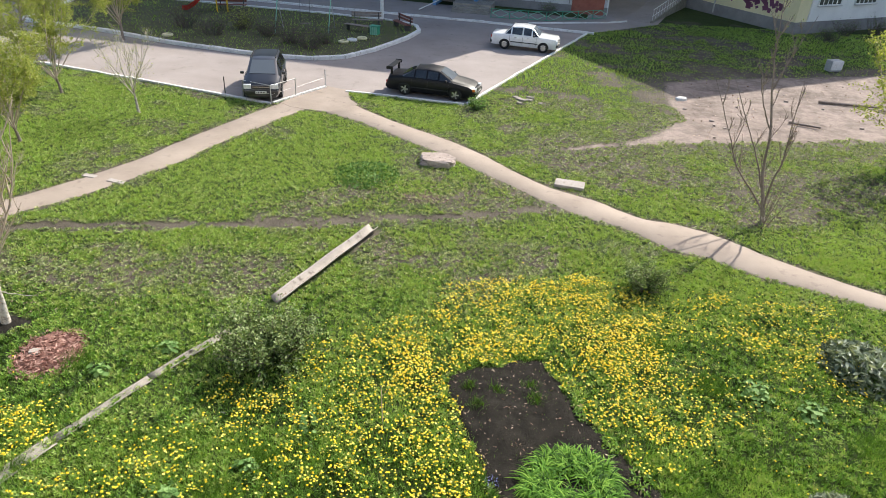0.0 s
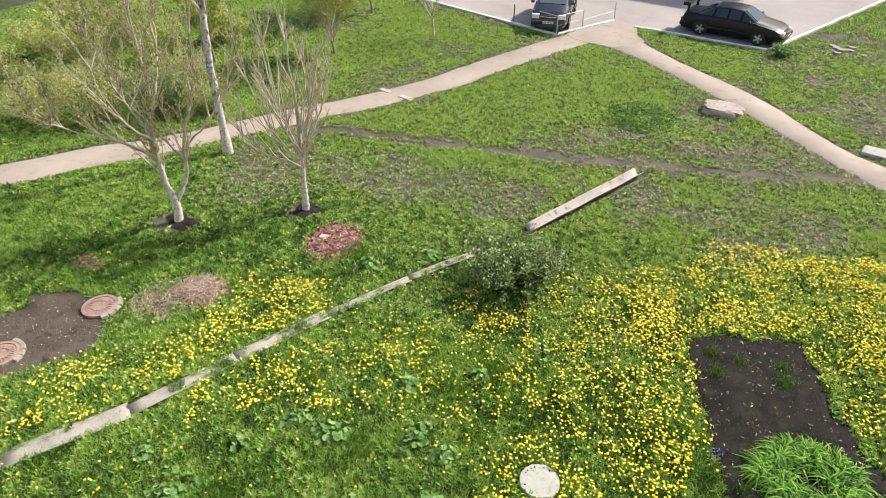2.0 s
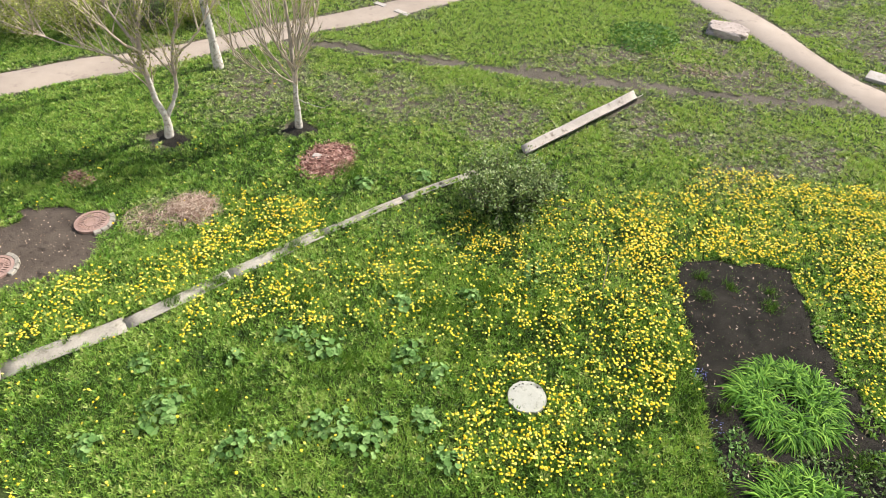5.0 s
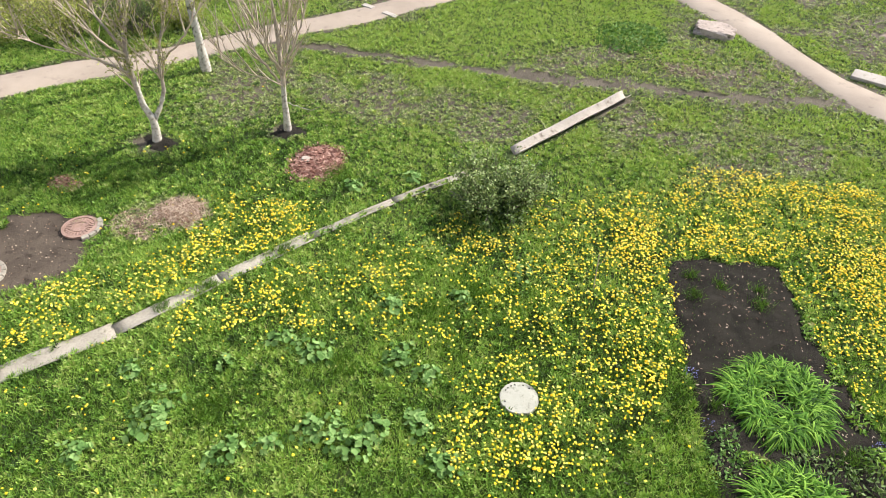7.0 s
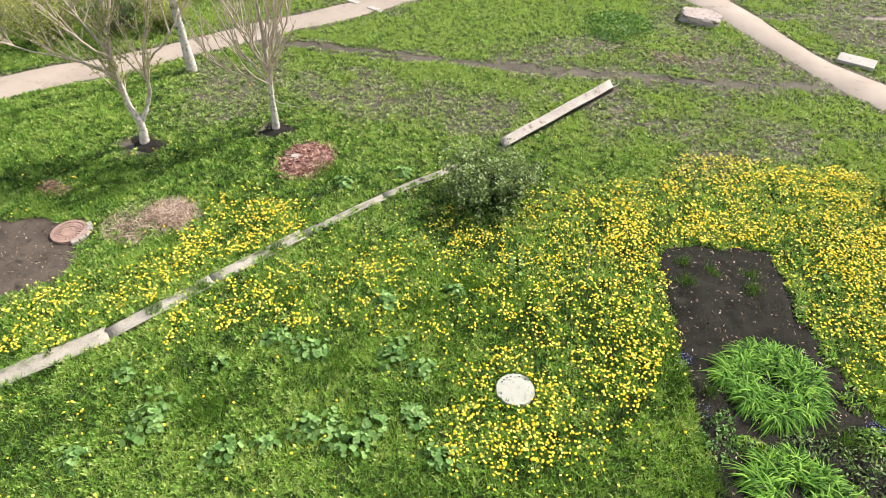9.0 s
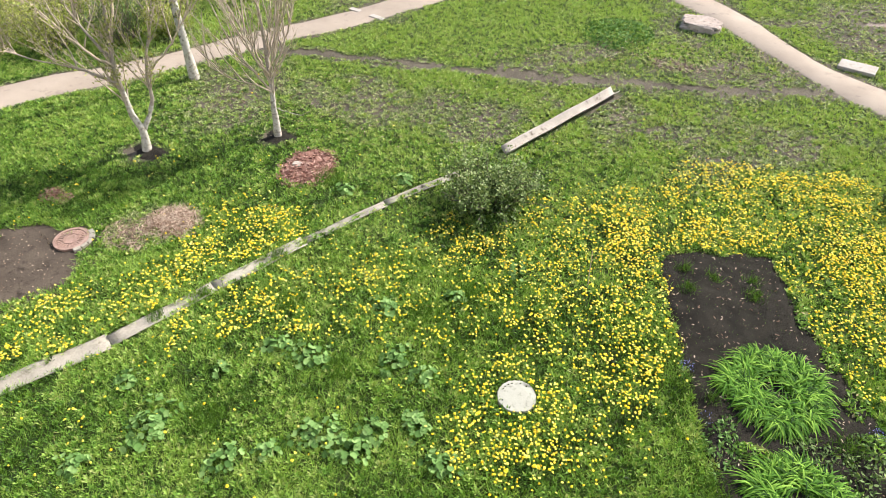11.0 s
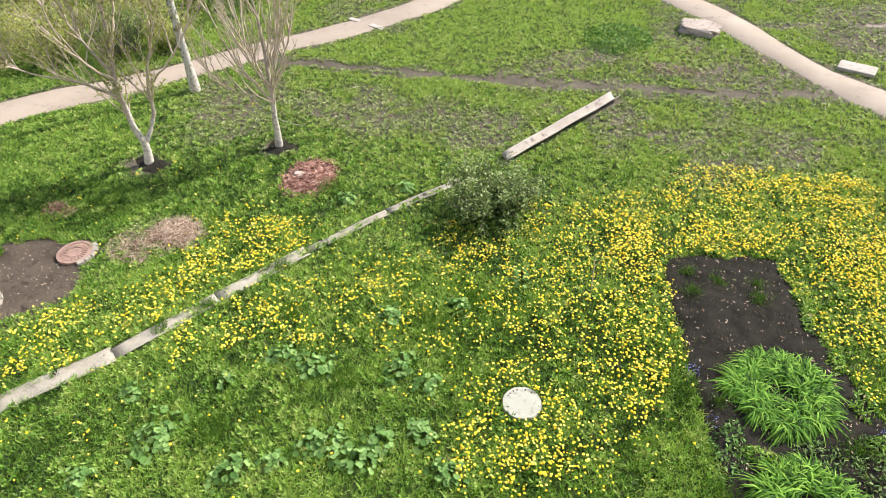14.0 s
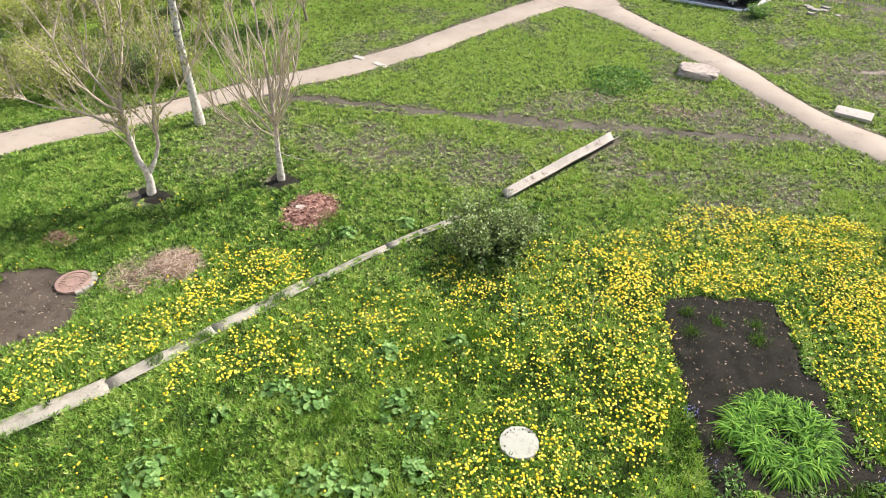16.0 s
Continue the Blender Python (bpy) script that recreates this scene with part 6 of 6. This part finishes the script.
def heap(name, x, y, rx, ry, h, n, long, mat, seed, label, category, base_mat, width=0.16):
    """A low pile of loose litter on a mound."""
    rng = np.random.RandomState(seed)
    t = thing(name, x, y, 0, 0, label, category)
    N, M = 28, 6
    v = [(0, 0, h * 0.9)]
    for j in range(1, M + 1):
        for i in range(N):
            a = 2 * math.pi * i / N
            q = j / M * (1 + 0.12 * math.sin(3 * a + seed) + 0.07 * math.sin(7 * a))
            v.append((rx * q * math.cos(a), ry * q * math.sin(a), h * 0.9 * (1 - (j / M) ** 2) - (0.02 if j == M else 0)))
    bm = bmesh.new()
    vs = [bm.verts.new(p) for p in v]
    for i in range(N):
        bm.faces.new((vs[0], vs[1 + i], vs[1 + (i + 1) % N]))
        for j in range(M - 1):
            bm.faces.new((vs[1 + j * N + i], vs[1 + (j + 1) * N + i], vs[1 + (j + 1) * N + (i + 1) % N], vs[1 + j * N + (i + 1) % N]))
    part("mound", bm, base_mat, t, smooth=True)
    a, q = rng.uniform(0, 6.283, n), np.sqrt(rng.uniform(0, 1.25, n))
    c = np.c_[rx * q * np.cos(a), ry * q * np.sin(a), np.maximum(0.01, h * (1 - q ** 2)) + rng.uniform(0, 0.05, n)]
    v, f = leaf_quads(rng, c, long, 0.75, width)
    array_mesh("litter", v, f, mat, t, "", np.repeat(rng.uniform(0, 1, n), 4))
    return t


heap("leaf_heap", -9.7, 13.18, 0.78, 0.92, 0.12, 1500, 0.13, LITTER, 171, "low heap of red-brown leaf litter on the lawn", "leaf litter", MULCH, 0.3)
heap("leaf_heap", -15.4, 9.45, 0.5, 0.32, 0.08, 500, 0.12, LITTER, 172, "small heap of red-brown leaf litter", "leaf litter", MULCH, 0.3)
heap("straw_heap", -11.62, 9.75, 0.72, 0.6, 0.16, 1500, 0.34, STRAW, 173, "heap of dry cut stalks beside bare earth", "straw heap", MULCH, 0.045)
heap("straw_scatter", -12.3, 8.95, 0.75, 0.6, 0.03, 800, 0.3, STRAW, 174, "scattered dry stalks on thin grass", "straw", SOIL_GREY, 0.045)
heap("straw_scatter", -0.9, 23.4, 0.9, 0.45, 0.025, 420, 0.2, STRAW, 175, "pale dry stalks on thin grass", "straw", SOIL_GREY, 0.06)
stump = boulder("tree_stump", -10.0, 13.1, 0.16, 0.13, 0.16, 0, 5.5, "small pale sawn stump in leaf litter", CEMENT)
stump["category"] = "stump"

# ---- lawn: blades, herbs, flowers ----
WEST_POLY, EAST_POLY = WEST_FAR + WEST_NEAR[::-1], EAST_FAR + EAST_NEAR[::-1]


def hard(x, y):
    h = (inside(LOT, x, y) & ~inside(ISLAND, x, y)) | inside(WEST_POLY, x, y) | inside(EAST_POLY, x, y) | (inside(BED, x, y) & (away(BED + BED[:1], x, y) > 0.22 * field(x, y, 0.3, 51))) | (inside(PIT, x, y) & (away(PIT + PIT[:1], x, y) > 0.7 * field(x, y, 0.45, 52))) | (sandiness(x, y) > 0.35 + 0.4 * field(x, y, 0.5, 18))
    h |= inside(APRON, x, y) | (away(DIRT_LINE, x, y) < 0.34 * field(x, y, 0.4, 61))
    h |= np.hypot(x + 1.77, y - 7.85) < 0.40
    h |= (away(GUTTER, x, y) < np.where(y < 6.9, 0.2, np.where(y < 10, 0.12, 0.05)) * (0.35 + 1.1 * field(x, y, 0.35, 33)) * np.where(y > 6.2, soft(field(x, y, 0.8, 35), 0.12, 0.35), 1.0))
    h |= away([(-4.8, 15.8), (-2.46, 20.62)], x, y) < 0.24
    h |= (np.hypot(x + 14.55, (y - 12.1) * 1.2) < 0.35 + 0.45 * field(x, y, 0.25, 71)) | (np.hypot(x + 11.4, (y - 14.25) * 1.2) < 0.35 + 0.45 * field(x, y, 0.25, 72))
    h |= np.hypot((x + 9.7) / 0.75, (y - 13.18) / 0.85) < 1
    h |= np.hypot((x + 0.45) / 0.75, (y - 26.95) / 0.5) < 1
    return h


def sown(rng, per_m2, x0, x1, y0, y1):
    n = int((x1 - x0) * (y1 - y0) * per_m2)
    x, y = rng.uniform(x0, x1, n), rng.uniform(y0, y1, n)
    keep = (x > -11 - 1.25 * y) & (x < 3.5 + 0.78 * y) & ~hard(x, y)
    return x[keep], y[keep]


def tone_of(x, y, rng):
    t = 0.04 + 0.5 * fbm(x, y, 1.7, 21) + 0.5 * (field(x, y, 0.33, 25) - 0.5) + 0.35 * fbm(x, y, 6.5, 23) + 0.6 * (field(x, y, 0.13, 26) - 0.5) * soft(y, 9, 17) + rng.normal(0, 0.22, x.shape)
    # farther lawn lighter; the ellipse at (8, 14) paints in the bare tree's shade
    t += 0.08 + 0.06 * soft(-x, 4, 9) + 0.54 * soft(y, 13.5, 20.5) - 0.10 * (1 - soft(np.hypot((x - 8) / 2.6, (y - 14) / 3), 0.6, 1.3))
    dry = rng.rand(*x.shape) < 0.012 + 0.05 * soft(y, 12, 18) + 0.42 * bareness(x, y) * soft(y, 12, 17)
    return np.clip(np.where(dry, rng.uniform(0.86, 1.0, x.shape), np.clip(t, 0, 0.86)), 0, 1)


def grass(name, per_m2, area, width, height, seed, label):
    rng = np.random.RandomState(seed)
    x, y = sown(rng, per_m2, *area)
    b = bareness(x, y)
    keep = rng.rand(len(x)) > np.maximum(np.clip(b * 1.05, 0, 0.9), 0.85 * inside(ISLAND, x, y))
    x, y, b = x[keep], y[keep], b[keep]
    n = len(x)
    lush = 0.35 + 0.8 * fbm(x, y, 1.3, 27) + 0.6 * field(x, y, 0.3, 29)
    h = height * lush * rng.uniform(0.55, 1.3, n) * (1 - 0.5 * b)
    w = width * rng.uniform(0.6, 1.3, n)
    a, lean, th = rng.uniform(0, 6.283, n), h * rng.uniform(0.2, 1.3, n), rng.uniform(0, 6.283, n)
    v = np.empty((n, 3, 3))
    v[:, 0] = np.c_[x - np.cos(a) * w / 2, y - np.sin(a) * w / 2, np.full(n, -0.004)]
    v[:, 1] = np.c_[x + np.cos(a) * w / 2, y + np.sin(a) * w / 2, np.full(n, -0.004)]
    v[:, 2] = np.c_[x + np.cos(th) * lean, y + np.sin(th) * lean, h]
    v[:, :, 2] += 0.12 * inside(ISLAND, x, y)[:, None]
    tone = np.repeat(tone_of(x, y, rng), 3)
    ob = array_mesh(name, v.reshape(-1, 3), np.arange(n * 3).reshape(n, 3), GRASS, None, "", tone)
    return tagged(ob, label, "grass", kind="stuff")


def rosettes(name, per_m2, area, size, leaves, seed, label, worn=False, slim=(0.07, 0.13), rise=(0.25, 1.25)):
    """Low plants with leaves that spread and rise from one crown each."""
    rng = np.random.RandomState(seed)
    x, y = sown(rng, per_m2, *area)
    b = bareness(x, y)
    keep = (rng.rand(len(x)) < (soft(b, 0.15, 0.6) * 0.8 if worn else 1 - 0.85 * soft(b, 0.15, 0.7))) & ~inside(ISLAND, x, y)
    keep &= rng.rand(len(x)) < 0.45 + 0.9 * soft(fbm(x, y, 0.5, 83), 0.3, 0.7)
    x, y = x[keep], y[keep]
    m = len(x)
    big = size * rng.uniform(0.6, 1.35, m)
    own = np.clip(tone_of(x, y, rng) + rng.normal(0.04, 0.1, m), 0, 0.9)
    if worn:
        own = np.clip(rng.normal(0.62, 0.22, m), 0, 1)
    X, Y, S, T = (np.repeat(q, leaves) for q in (x, y, big, own))
    n = m * leaves
    a = np.tile(np.arange(leaves) * 2.4, m) + np.repeat(rng.uniform(0, 6.283, m), leaves) + rng.normal(0, 0.3, n)
    up = rng.uniform(*rise, n)
    ln, w = S * rng.uniform(0.6, 1.3, n), S * rng.uniform(*slim, n)
    go = np.c_[np.cos(a) * np.cos(up), np.sin(a) * np.cos(up), np.sin(up)]
    side = np.c_[-np.sin(a), np.cos(a), rng.normal(0, 0.25, n)] * w[:, None]
    o = np.c_[X, Y, np.full(n, 0.004)] + go * 0.01
    mid = o + go * (ln * 0.55)[:, None]
    tip = o + go * ln[:, None] * (1, 1, 0.72)
    v = np.stack([o, mid - side, tip, mid + side], 1).reshape(-1, 3)
    ob = array_mesh(name, v, np.arange(n * 4).reshape(n, 4), WEED if worn else GRASS, None, "", np.repeat(np.clip(T + rng.normal(0, 0.13, n), 0, 1 if worn else 0.92), 4))
    return tagged(ob, label, "grass", kind="stuff")


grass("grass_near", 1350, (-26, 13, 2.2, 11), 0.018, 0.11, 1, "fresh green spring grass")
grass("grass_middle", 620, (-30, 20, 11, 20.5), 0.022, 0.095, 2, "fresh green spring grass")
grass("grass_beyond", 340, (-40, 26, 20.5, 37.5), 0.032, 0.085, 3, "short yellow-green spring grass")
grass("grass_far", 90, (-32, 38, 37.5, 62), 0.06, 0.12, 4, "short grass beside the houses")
rosettes("herbs_near", 75, (-26, 13, 2.2, 11), 0.125, 13, 5, "narrow low leaves among the grass", slim=(0.06, 0.11), rise=(0.5, 1.35))
rosettes("herbs_middle", 75, (-30, 20, 11, 20.5), 0.115, 11, 6, "narrow low leaves among the grass", slim=(0.075, 0.14), rise=(0.3, 1.3))
rosettes("herbs_beyond", 48, (-40, 26, 20.5, 37.5), 0.11, 8, 7, "narrow low leaves among the grass", slim=(0.09, 0.17))
rosettes("weeds_middle", 150, (-30, 20, 8, 20.5), 0.095, 7, 8, "pale low weeds on worn earth", True, (0.09, 0.17))
rosettes("weeds_beyond", 85, (-40, 26, 20.5, 37.5), 0.10, 6, 9, "pale low weeds on worn earth", True, (0.1, 0.19))

DAND = [(-9.3, 6.7), (-5.2, 12.2), (-1.4, 15.3), (0.8, 17.4), (4.8, 18.6), (6.0, 17.4), (8.8, 17.2), (11.8, 17.1), (10.6, 13.6), (8.2, 12.6), (6.3, 11.6), (5.3, 10.6), (4.4, 10.2), (1.0, 9.9), (0.5, 7.4), (-0.3, 6.2), (-2.1, 5.9), (-3.1, 7.6), (-4.3, 8.3), (-6.6, 8.2), (-9, 6.2)]
DAND_WEST = [(-13.4, 4.0), (-12.9, 5.5), (-11.9, 6.9), (-12.0, 8.0), (-11.2, 8.6), (-10.7, 9.4), (-10.9, 10.5), (-9.4, 11.3), (-7.8, 11.4), (-9.2, 8.8), (-10.3, 6.4), (-11.8, 4.3)]
DENSE = [(-0.8, 15.4), (0.8, 17.3), (4.8, 18.5), (6.2, 17.2), (6.0, 15.2), (4.6, 12.8), (3.1, 14.1), (0.3, 13.4), (-0.1, 11.4), (0.5, 10.2), (-0.6, 10.6), (-1.6, 12.4)]


def dandelions():
    rng = np.random.RandomState(31)
    x, y = sown(rng, 420, -17, 13.5, 2, 19.5)
    X, Y = x, y
    x, y = X + 1.5 * (fbm(X, Y, 1.1, 91) - 0.5) + 0.5 * (field(X, Y, 0.3, 93) - 0.5), Y + 1.5 * (fbm(X, Y, 1.1, 94) - 0.5) + 0.5 * (field(X, Y, 0.3, 96) - 0.5)
    dens = np.where(inside(DAND, x, y), 80.0, np.where(inside(DAND_WEST, x, y), 80.0, np.where(y < 13, 2.2, 0.25)))
    dens = np.where(inside(DENSE, x, y), 130.0, dens)
    edge = np.minimum(away(DAND + DAND[:1], x, y), away(DAND_WEST + DAND_WEST[:1], x, y))
    dens = np.where((dens < 5) & (edge < 1.0) & (y < 17.8), 12.0 * (1 - edge), dens)
    x, y = X, Y
    dens = dens * (0.32 + 1.4 * soft(fbm(x, y, 0.55, 41), 0.3, 0.68)) * (0.72 + 0.5 * soft(fbm(x, y, 2.4, 44), 0.36, 0.6))
    # heads thinned out to mark the same tree's shade
    dens *= 1 - 0.8 * (1 - soft(np.hypot((x - 7.3) / 1.6, (y - 14.2) / 1.9), 0.55, 1.1))
    dens *= 1 - 0.85 * (1 - soft(np.hypot((x + 4.2) / 1.1, (y - 12.9) / 1.1), 0.6, 1.0))
    dens += np.where((x < -8.6) & (y < 4.3) & (x > -11), 26.0 * soft(fbm(x, y, 0.9, 46), 0.45, 0.6), 0) + np.where((x < -15) & (y > 7.5) & (y < 11), 16.0 * soft(fbm(x, y, 0.9, 47), 0.42, 0.6), 0)
    k = rng.rand(len(x)) < dens * 1.08 / 420
    x, y = x[k], y[k]
    n = len(x)
    r = rng.uniform(0.017, 0.033, n)[:, None]
    z = rng.uniform(0.09, 0.19, n)
    nrm = unit(np.c_[rng.normal(0.12, 0.28, n), rng.normal(0.1, 0.28, n), np.ones(n)])
    u = unit(np.cross(nrm, np.tile([[1.0, 0.2, 0.0]], (n, 1))))
    w = np.cross(nrm, u)
    c = np.c_[x, y, z]
    M = 8
    rim = [c + r * (u * math.cos(6.283 * i / M) + w * math.sin(6.283 * i / M)) * (1.0 if i % 2 else 0.86) for i in range(M)]
    mid = [c + r * 0.55 * (u * math.cos(6.283 * i / M) + w * math.sin(6.283 * i / M)) + nrm * r * 0.32 for i in range(M)]
    v = np.stack([c + nrm * r * 0.38] + mid + rim, 1)
    K = 1 + 2 * M
    i0 = np.arange(n)[:, None] * K
    f = np.concatenate([np.c_[i0 + 1 + i, i0 + 1 + M + i, i0 + 1 + M + (i + 1) % M, i0 + 1 + (i + 1) % M] for i in range(M)] + [np.c_[i0, i0 + 1 + 2 * i, i0 + 2 + 2 * i, i0 + 1 + (2 * i + 2) % M] for i in range(M // 2)])
    tone = np.clip(rng.normal(0.55, 0.25, n)[:, None] + np.r_[-0.25, np.full(M, -0.1), np.full(M, 0.12)][None], 0, 1)
    ob = array_mesh("dandelions", v.reshape(-1, 3), f, FLOWER, None, "", tone.ravel())
    tagged(ob, "yellow dandelions in full bloom among the grass", "flowers", kind="stuff")
    b = np.empty((n, 3, 3))
    b[:, 0], b[:, 1], b[:, 2] = np.c_[x - 0.003, y, np.zeros(n)], np.c_[x + 0.003, y + 0.002, np.zeros(n)], c
    ob = array_mesh("dandelion_stalks", b.reshape(-1, 3), np.arange(n * 3).reshape(n, 3), GRASS, None, "", np.full(n * 3, 0.5))
    tagged(ob, "thin pale stalks of dandelions", "flowers", kind="stuff")


dandelions()


def bed_sprouts():
    rng = np.random.RandomState(51)
    xs, ys, hs = [], [], []
    spots = [(4.2, 9.0, 0.3), (1.75, 9.2, 0.16), (2.1, 7.2, 0.25), (0.95, 12.15, 0.2), (0.75, 12.75, 0.16), (1.45, 12.7, 0.15), (2.35, 12.4, 0.2), (2.25, 12.9, 0.14)]
    for x, y, r in spots:
        n = int(900 * r)
        xs.append(x + rng.normal(0, r * 0.6, n)), ys.append(y + rng.normal(0, r * 0.5, n)), hs.append(rng.uniform(0.08, 0.22, n))
    x, y = rng.uniform(0.3, 5.0, 2600), rng.uniform(6.2, 13.9, 2600)
    k = inside(BED, x, y)
    xs.append(x[k]), ys.append(y[k]), hs.append(rng.uniform(0.02, 0.07, k.sum()))
    x, y, h = np.concatenate(xs), np.concatenate(ys), np.concatenate(hs)
    n = len(x)
    a, th = rng.uniform(0, 6.283, n), rng.uniform(0, 6.283, n)
    w, lean = rng.uniform(0.008, 0.016, n), h * rng.uniform(0.1, 1.0, n)
    v = np.empty((n, 3, 3))
    z = bed_top(x, y)
    v[:, 0] = np.c_[x - np.cos(a) * w / 2, y - np.sin(a) * w / 2, z - 0.02]
    v[:, 1] = np.c_[x + np.cos(a) * w / 2, y + np.sin(a) * w / 2, z - 0.02]
    v[:, 2] = np.c_[x + np.cos(th) * lean, y + np.sin(th) * lean, z + h]
    ob = array_mesh("bed_sprouts", v.reshape(-1, 3), np.arange(n * 3).reshape(n, 3), GRASS, None, "", np.repeat(np.clip(rng.normal(0.26, 0.16, n), 0, 1), 3))
    tagged(ob, "small green sprouts in dark dug soil", "sprouts", kind="stuff")


bed_sprouts()


def clods(name, poly, n, top, mat, seed, label):
    """Small lumps of earth on a patch."""
    rng = np.random.RandomState(seed)
    p = np.array(poly)
    x, y = rng.uniform(p[:, 0].min(), p[:, 0].max(), n * 3), rng.uniform(p[:, 1].min(), p[:, 1].max(), n * 3)
    k = inside(poly, x, y)
    x, y = x[k][:n], y[k][:n]
    n = len(x)
    r = rng.uniform(0.010, 0.028, n) * rng.uniform(0.5, 1, n)
    c = np.c_[x, y, top(x, y) + r * 0.3]
    shape = np.array([(1, 0, 0), (0, 1, 0), (-1, 0, 0), (0, -1, 0), (0, 0, 0.9), (0, 0, -0.8)])
    v = c[:, None] + shape[None] * r[:, None, None] * rng.uniform(0.6, 1.3, (n, 6, 1))
    f = np.array([(0, 1, 4), (1, 2, 4), (2, 3, 4), (3, 0, 4), (1, 0, 5), (2, 1, 5), (3, 2, 5), (0, 3, 5)])
    ob = array_mesh(name, v.reshape(-1, 3), (np.arange(n)[:, None, None] * 6 + f[None]).reshape(-1, 3), mat)
    tagged(ob, label, "soil", kind="stuff")


clods("bed_clods", BED, 700, bed_top, SOIL, 61, "crumbly clods of dark dug soil")
clods("pit_clods", PIT, 700, pit_top, SOIL_GREY, 62, "crumbs of bare grey earth")


def tuft(x, y, r, seed):
    """A tussock of long fine blades."""
    rng = np.random.RandomState(seed)
    t = thing("grass_tussock", x, y, 0, 0, "tussock of long fine dark green grass", "grass", "tussocks in the lawn")
    n = int(1500 * r)
    a, q = rng.uniform(0, 6.283, n), np.sqrt(rng.uniform(0, 1, n)) * r
    px, py, h = np.cos(a) * q, np.sin(a) * q, rng.uniform(0.14, 0.3, n)
    b, th, w = rng.uniform(0, 6.283, n), rng.normal(0.6, 0.9, n), rng.uniform(0.006, 0.012, n)
    v = np.empty((n, 3, 3))
    v[:, 0] = np.c_[px - np.cos(b) * w / 2, py - np.sin(b) * w / 2, np.full(n, -0.004)]
    v[:, 1] = np.c_[px + np.cos(b) * w / 2, py + np.sin(b) * w / 2, np.full(n, -0.004)]
    v[:, 2] = np.c_[px + np.cos(th) * h * 0.6, py + np.sin(th) * h * 0.6, h]
    array_mesh("tuft", v.reshape(-1, 3), np.arange(n * 3).reshape(n, 3), GRASS, t, "", np.repeat(np.clip(rng.normal(0.36, 0.1, n), 0, 1), 3))


for k, (x, y, r) in enumerate([(-7.35, 8.4, 0.3), (-4.4, 9.25, 0.36), (-5.35, 7.1, 0.3), (-7.15, 5.1, 0.34), (5.7, 14.8, 0.4), (-8.9, 12.9, 0.4), (6.8, 13.3, 0.4), (9.9, 11.4, 0.5), (-3.6, 10.2, 0.25), (-9.9, 6.9, 0.2), (-9.3, 7.9, 0.16), (-8.4, 9.6, 0.2)]):
    tuft(x, y, r, 300 + k)


def crumbs(name, poly, n, size, mat, seed, label, top=None, slim=0.8):
    rng = np.random.RandomState(seed)
    p = np.array(poly)
    x, y = rng.uniform(p[:, 0].min(), p[:, 0].max(), n * 3), rng.uniform(p[:, 1].min(), p[:, 1].max(), n * 3)
    k = inside(poly, x, y)
    x, y = x[k][:n], y[k][:n]
    c = np.c_[x, y, np.full(len(x), 0.045) if top is None else top(x, y) + 0.012]
    v, f = leaf_quads(rng, c, size, 0.6, slim)
    ob = array_mesh(name, v, f, mat, None, "", np.repeat(rng.uniform(0, 1, len(x)), 4))
    tagged(ob, label, "litter", kind="stuff")


crumbs("pit_litter", PIT, 420, 0.035, STRAW, 53, "pale leaf crumbs on bare earth", pit_top)
crumbs("bed_litter", BED, 650, 0.07, STRAW, 54, "pale dry stalk crumbs on dug soil", bed_top, 0.35)
crumbs("lawn_litter", [(-16, 13), (-6, 15.5), (4, 18.8), (5, 22), (-3, 20.6), (-12, 19), (-16.5, 17)], 2600, 0.05, STRAW, 55, "dry leaf litter in thin grass")
crumbs("sand_litter", SANDY, 500, 0.10, STRAW, 56, "dry litter on sandy ground")
crumbs("lot_litter", [(2, 34), (4.5, 34.5), (9.5, 44), (6, 44)], 500, 0.09, STRAW, 57, "dry litter below the kerb")
crumbs("lawn_litter_east", [(7, 24), (13, 21.5), (20, 27), (20, 31), (8, 29.5), (3, 27.5)], 1500, 0.07, STRAW, 58, "dry leaf litter in thin grass")
crumbs("lawn_litter_north", [(-3, 22.4), (3.5, 23.8), (1.5, 26), (-4, 24.4), (-9, 21)], 900, 0.06, STRAW, 59, "dry leaf litter in thin grass")
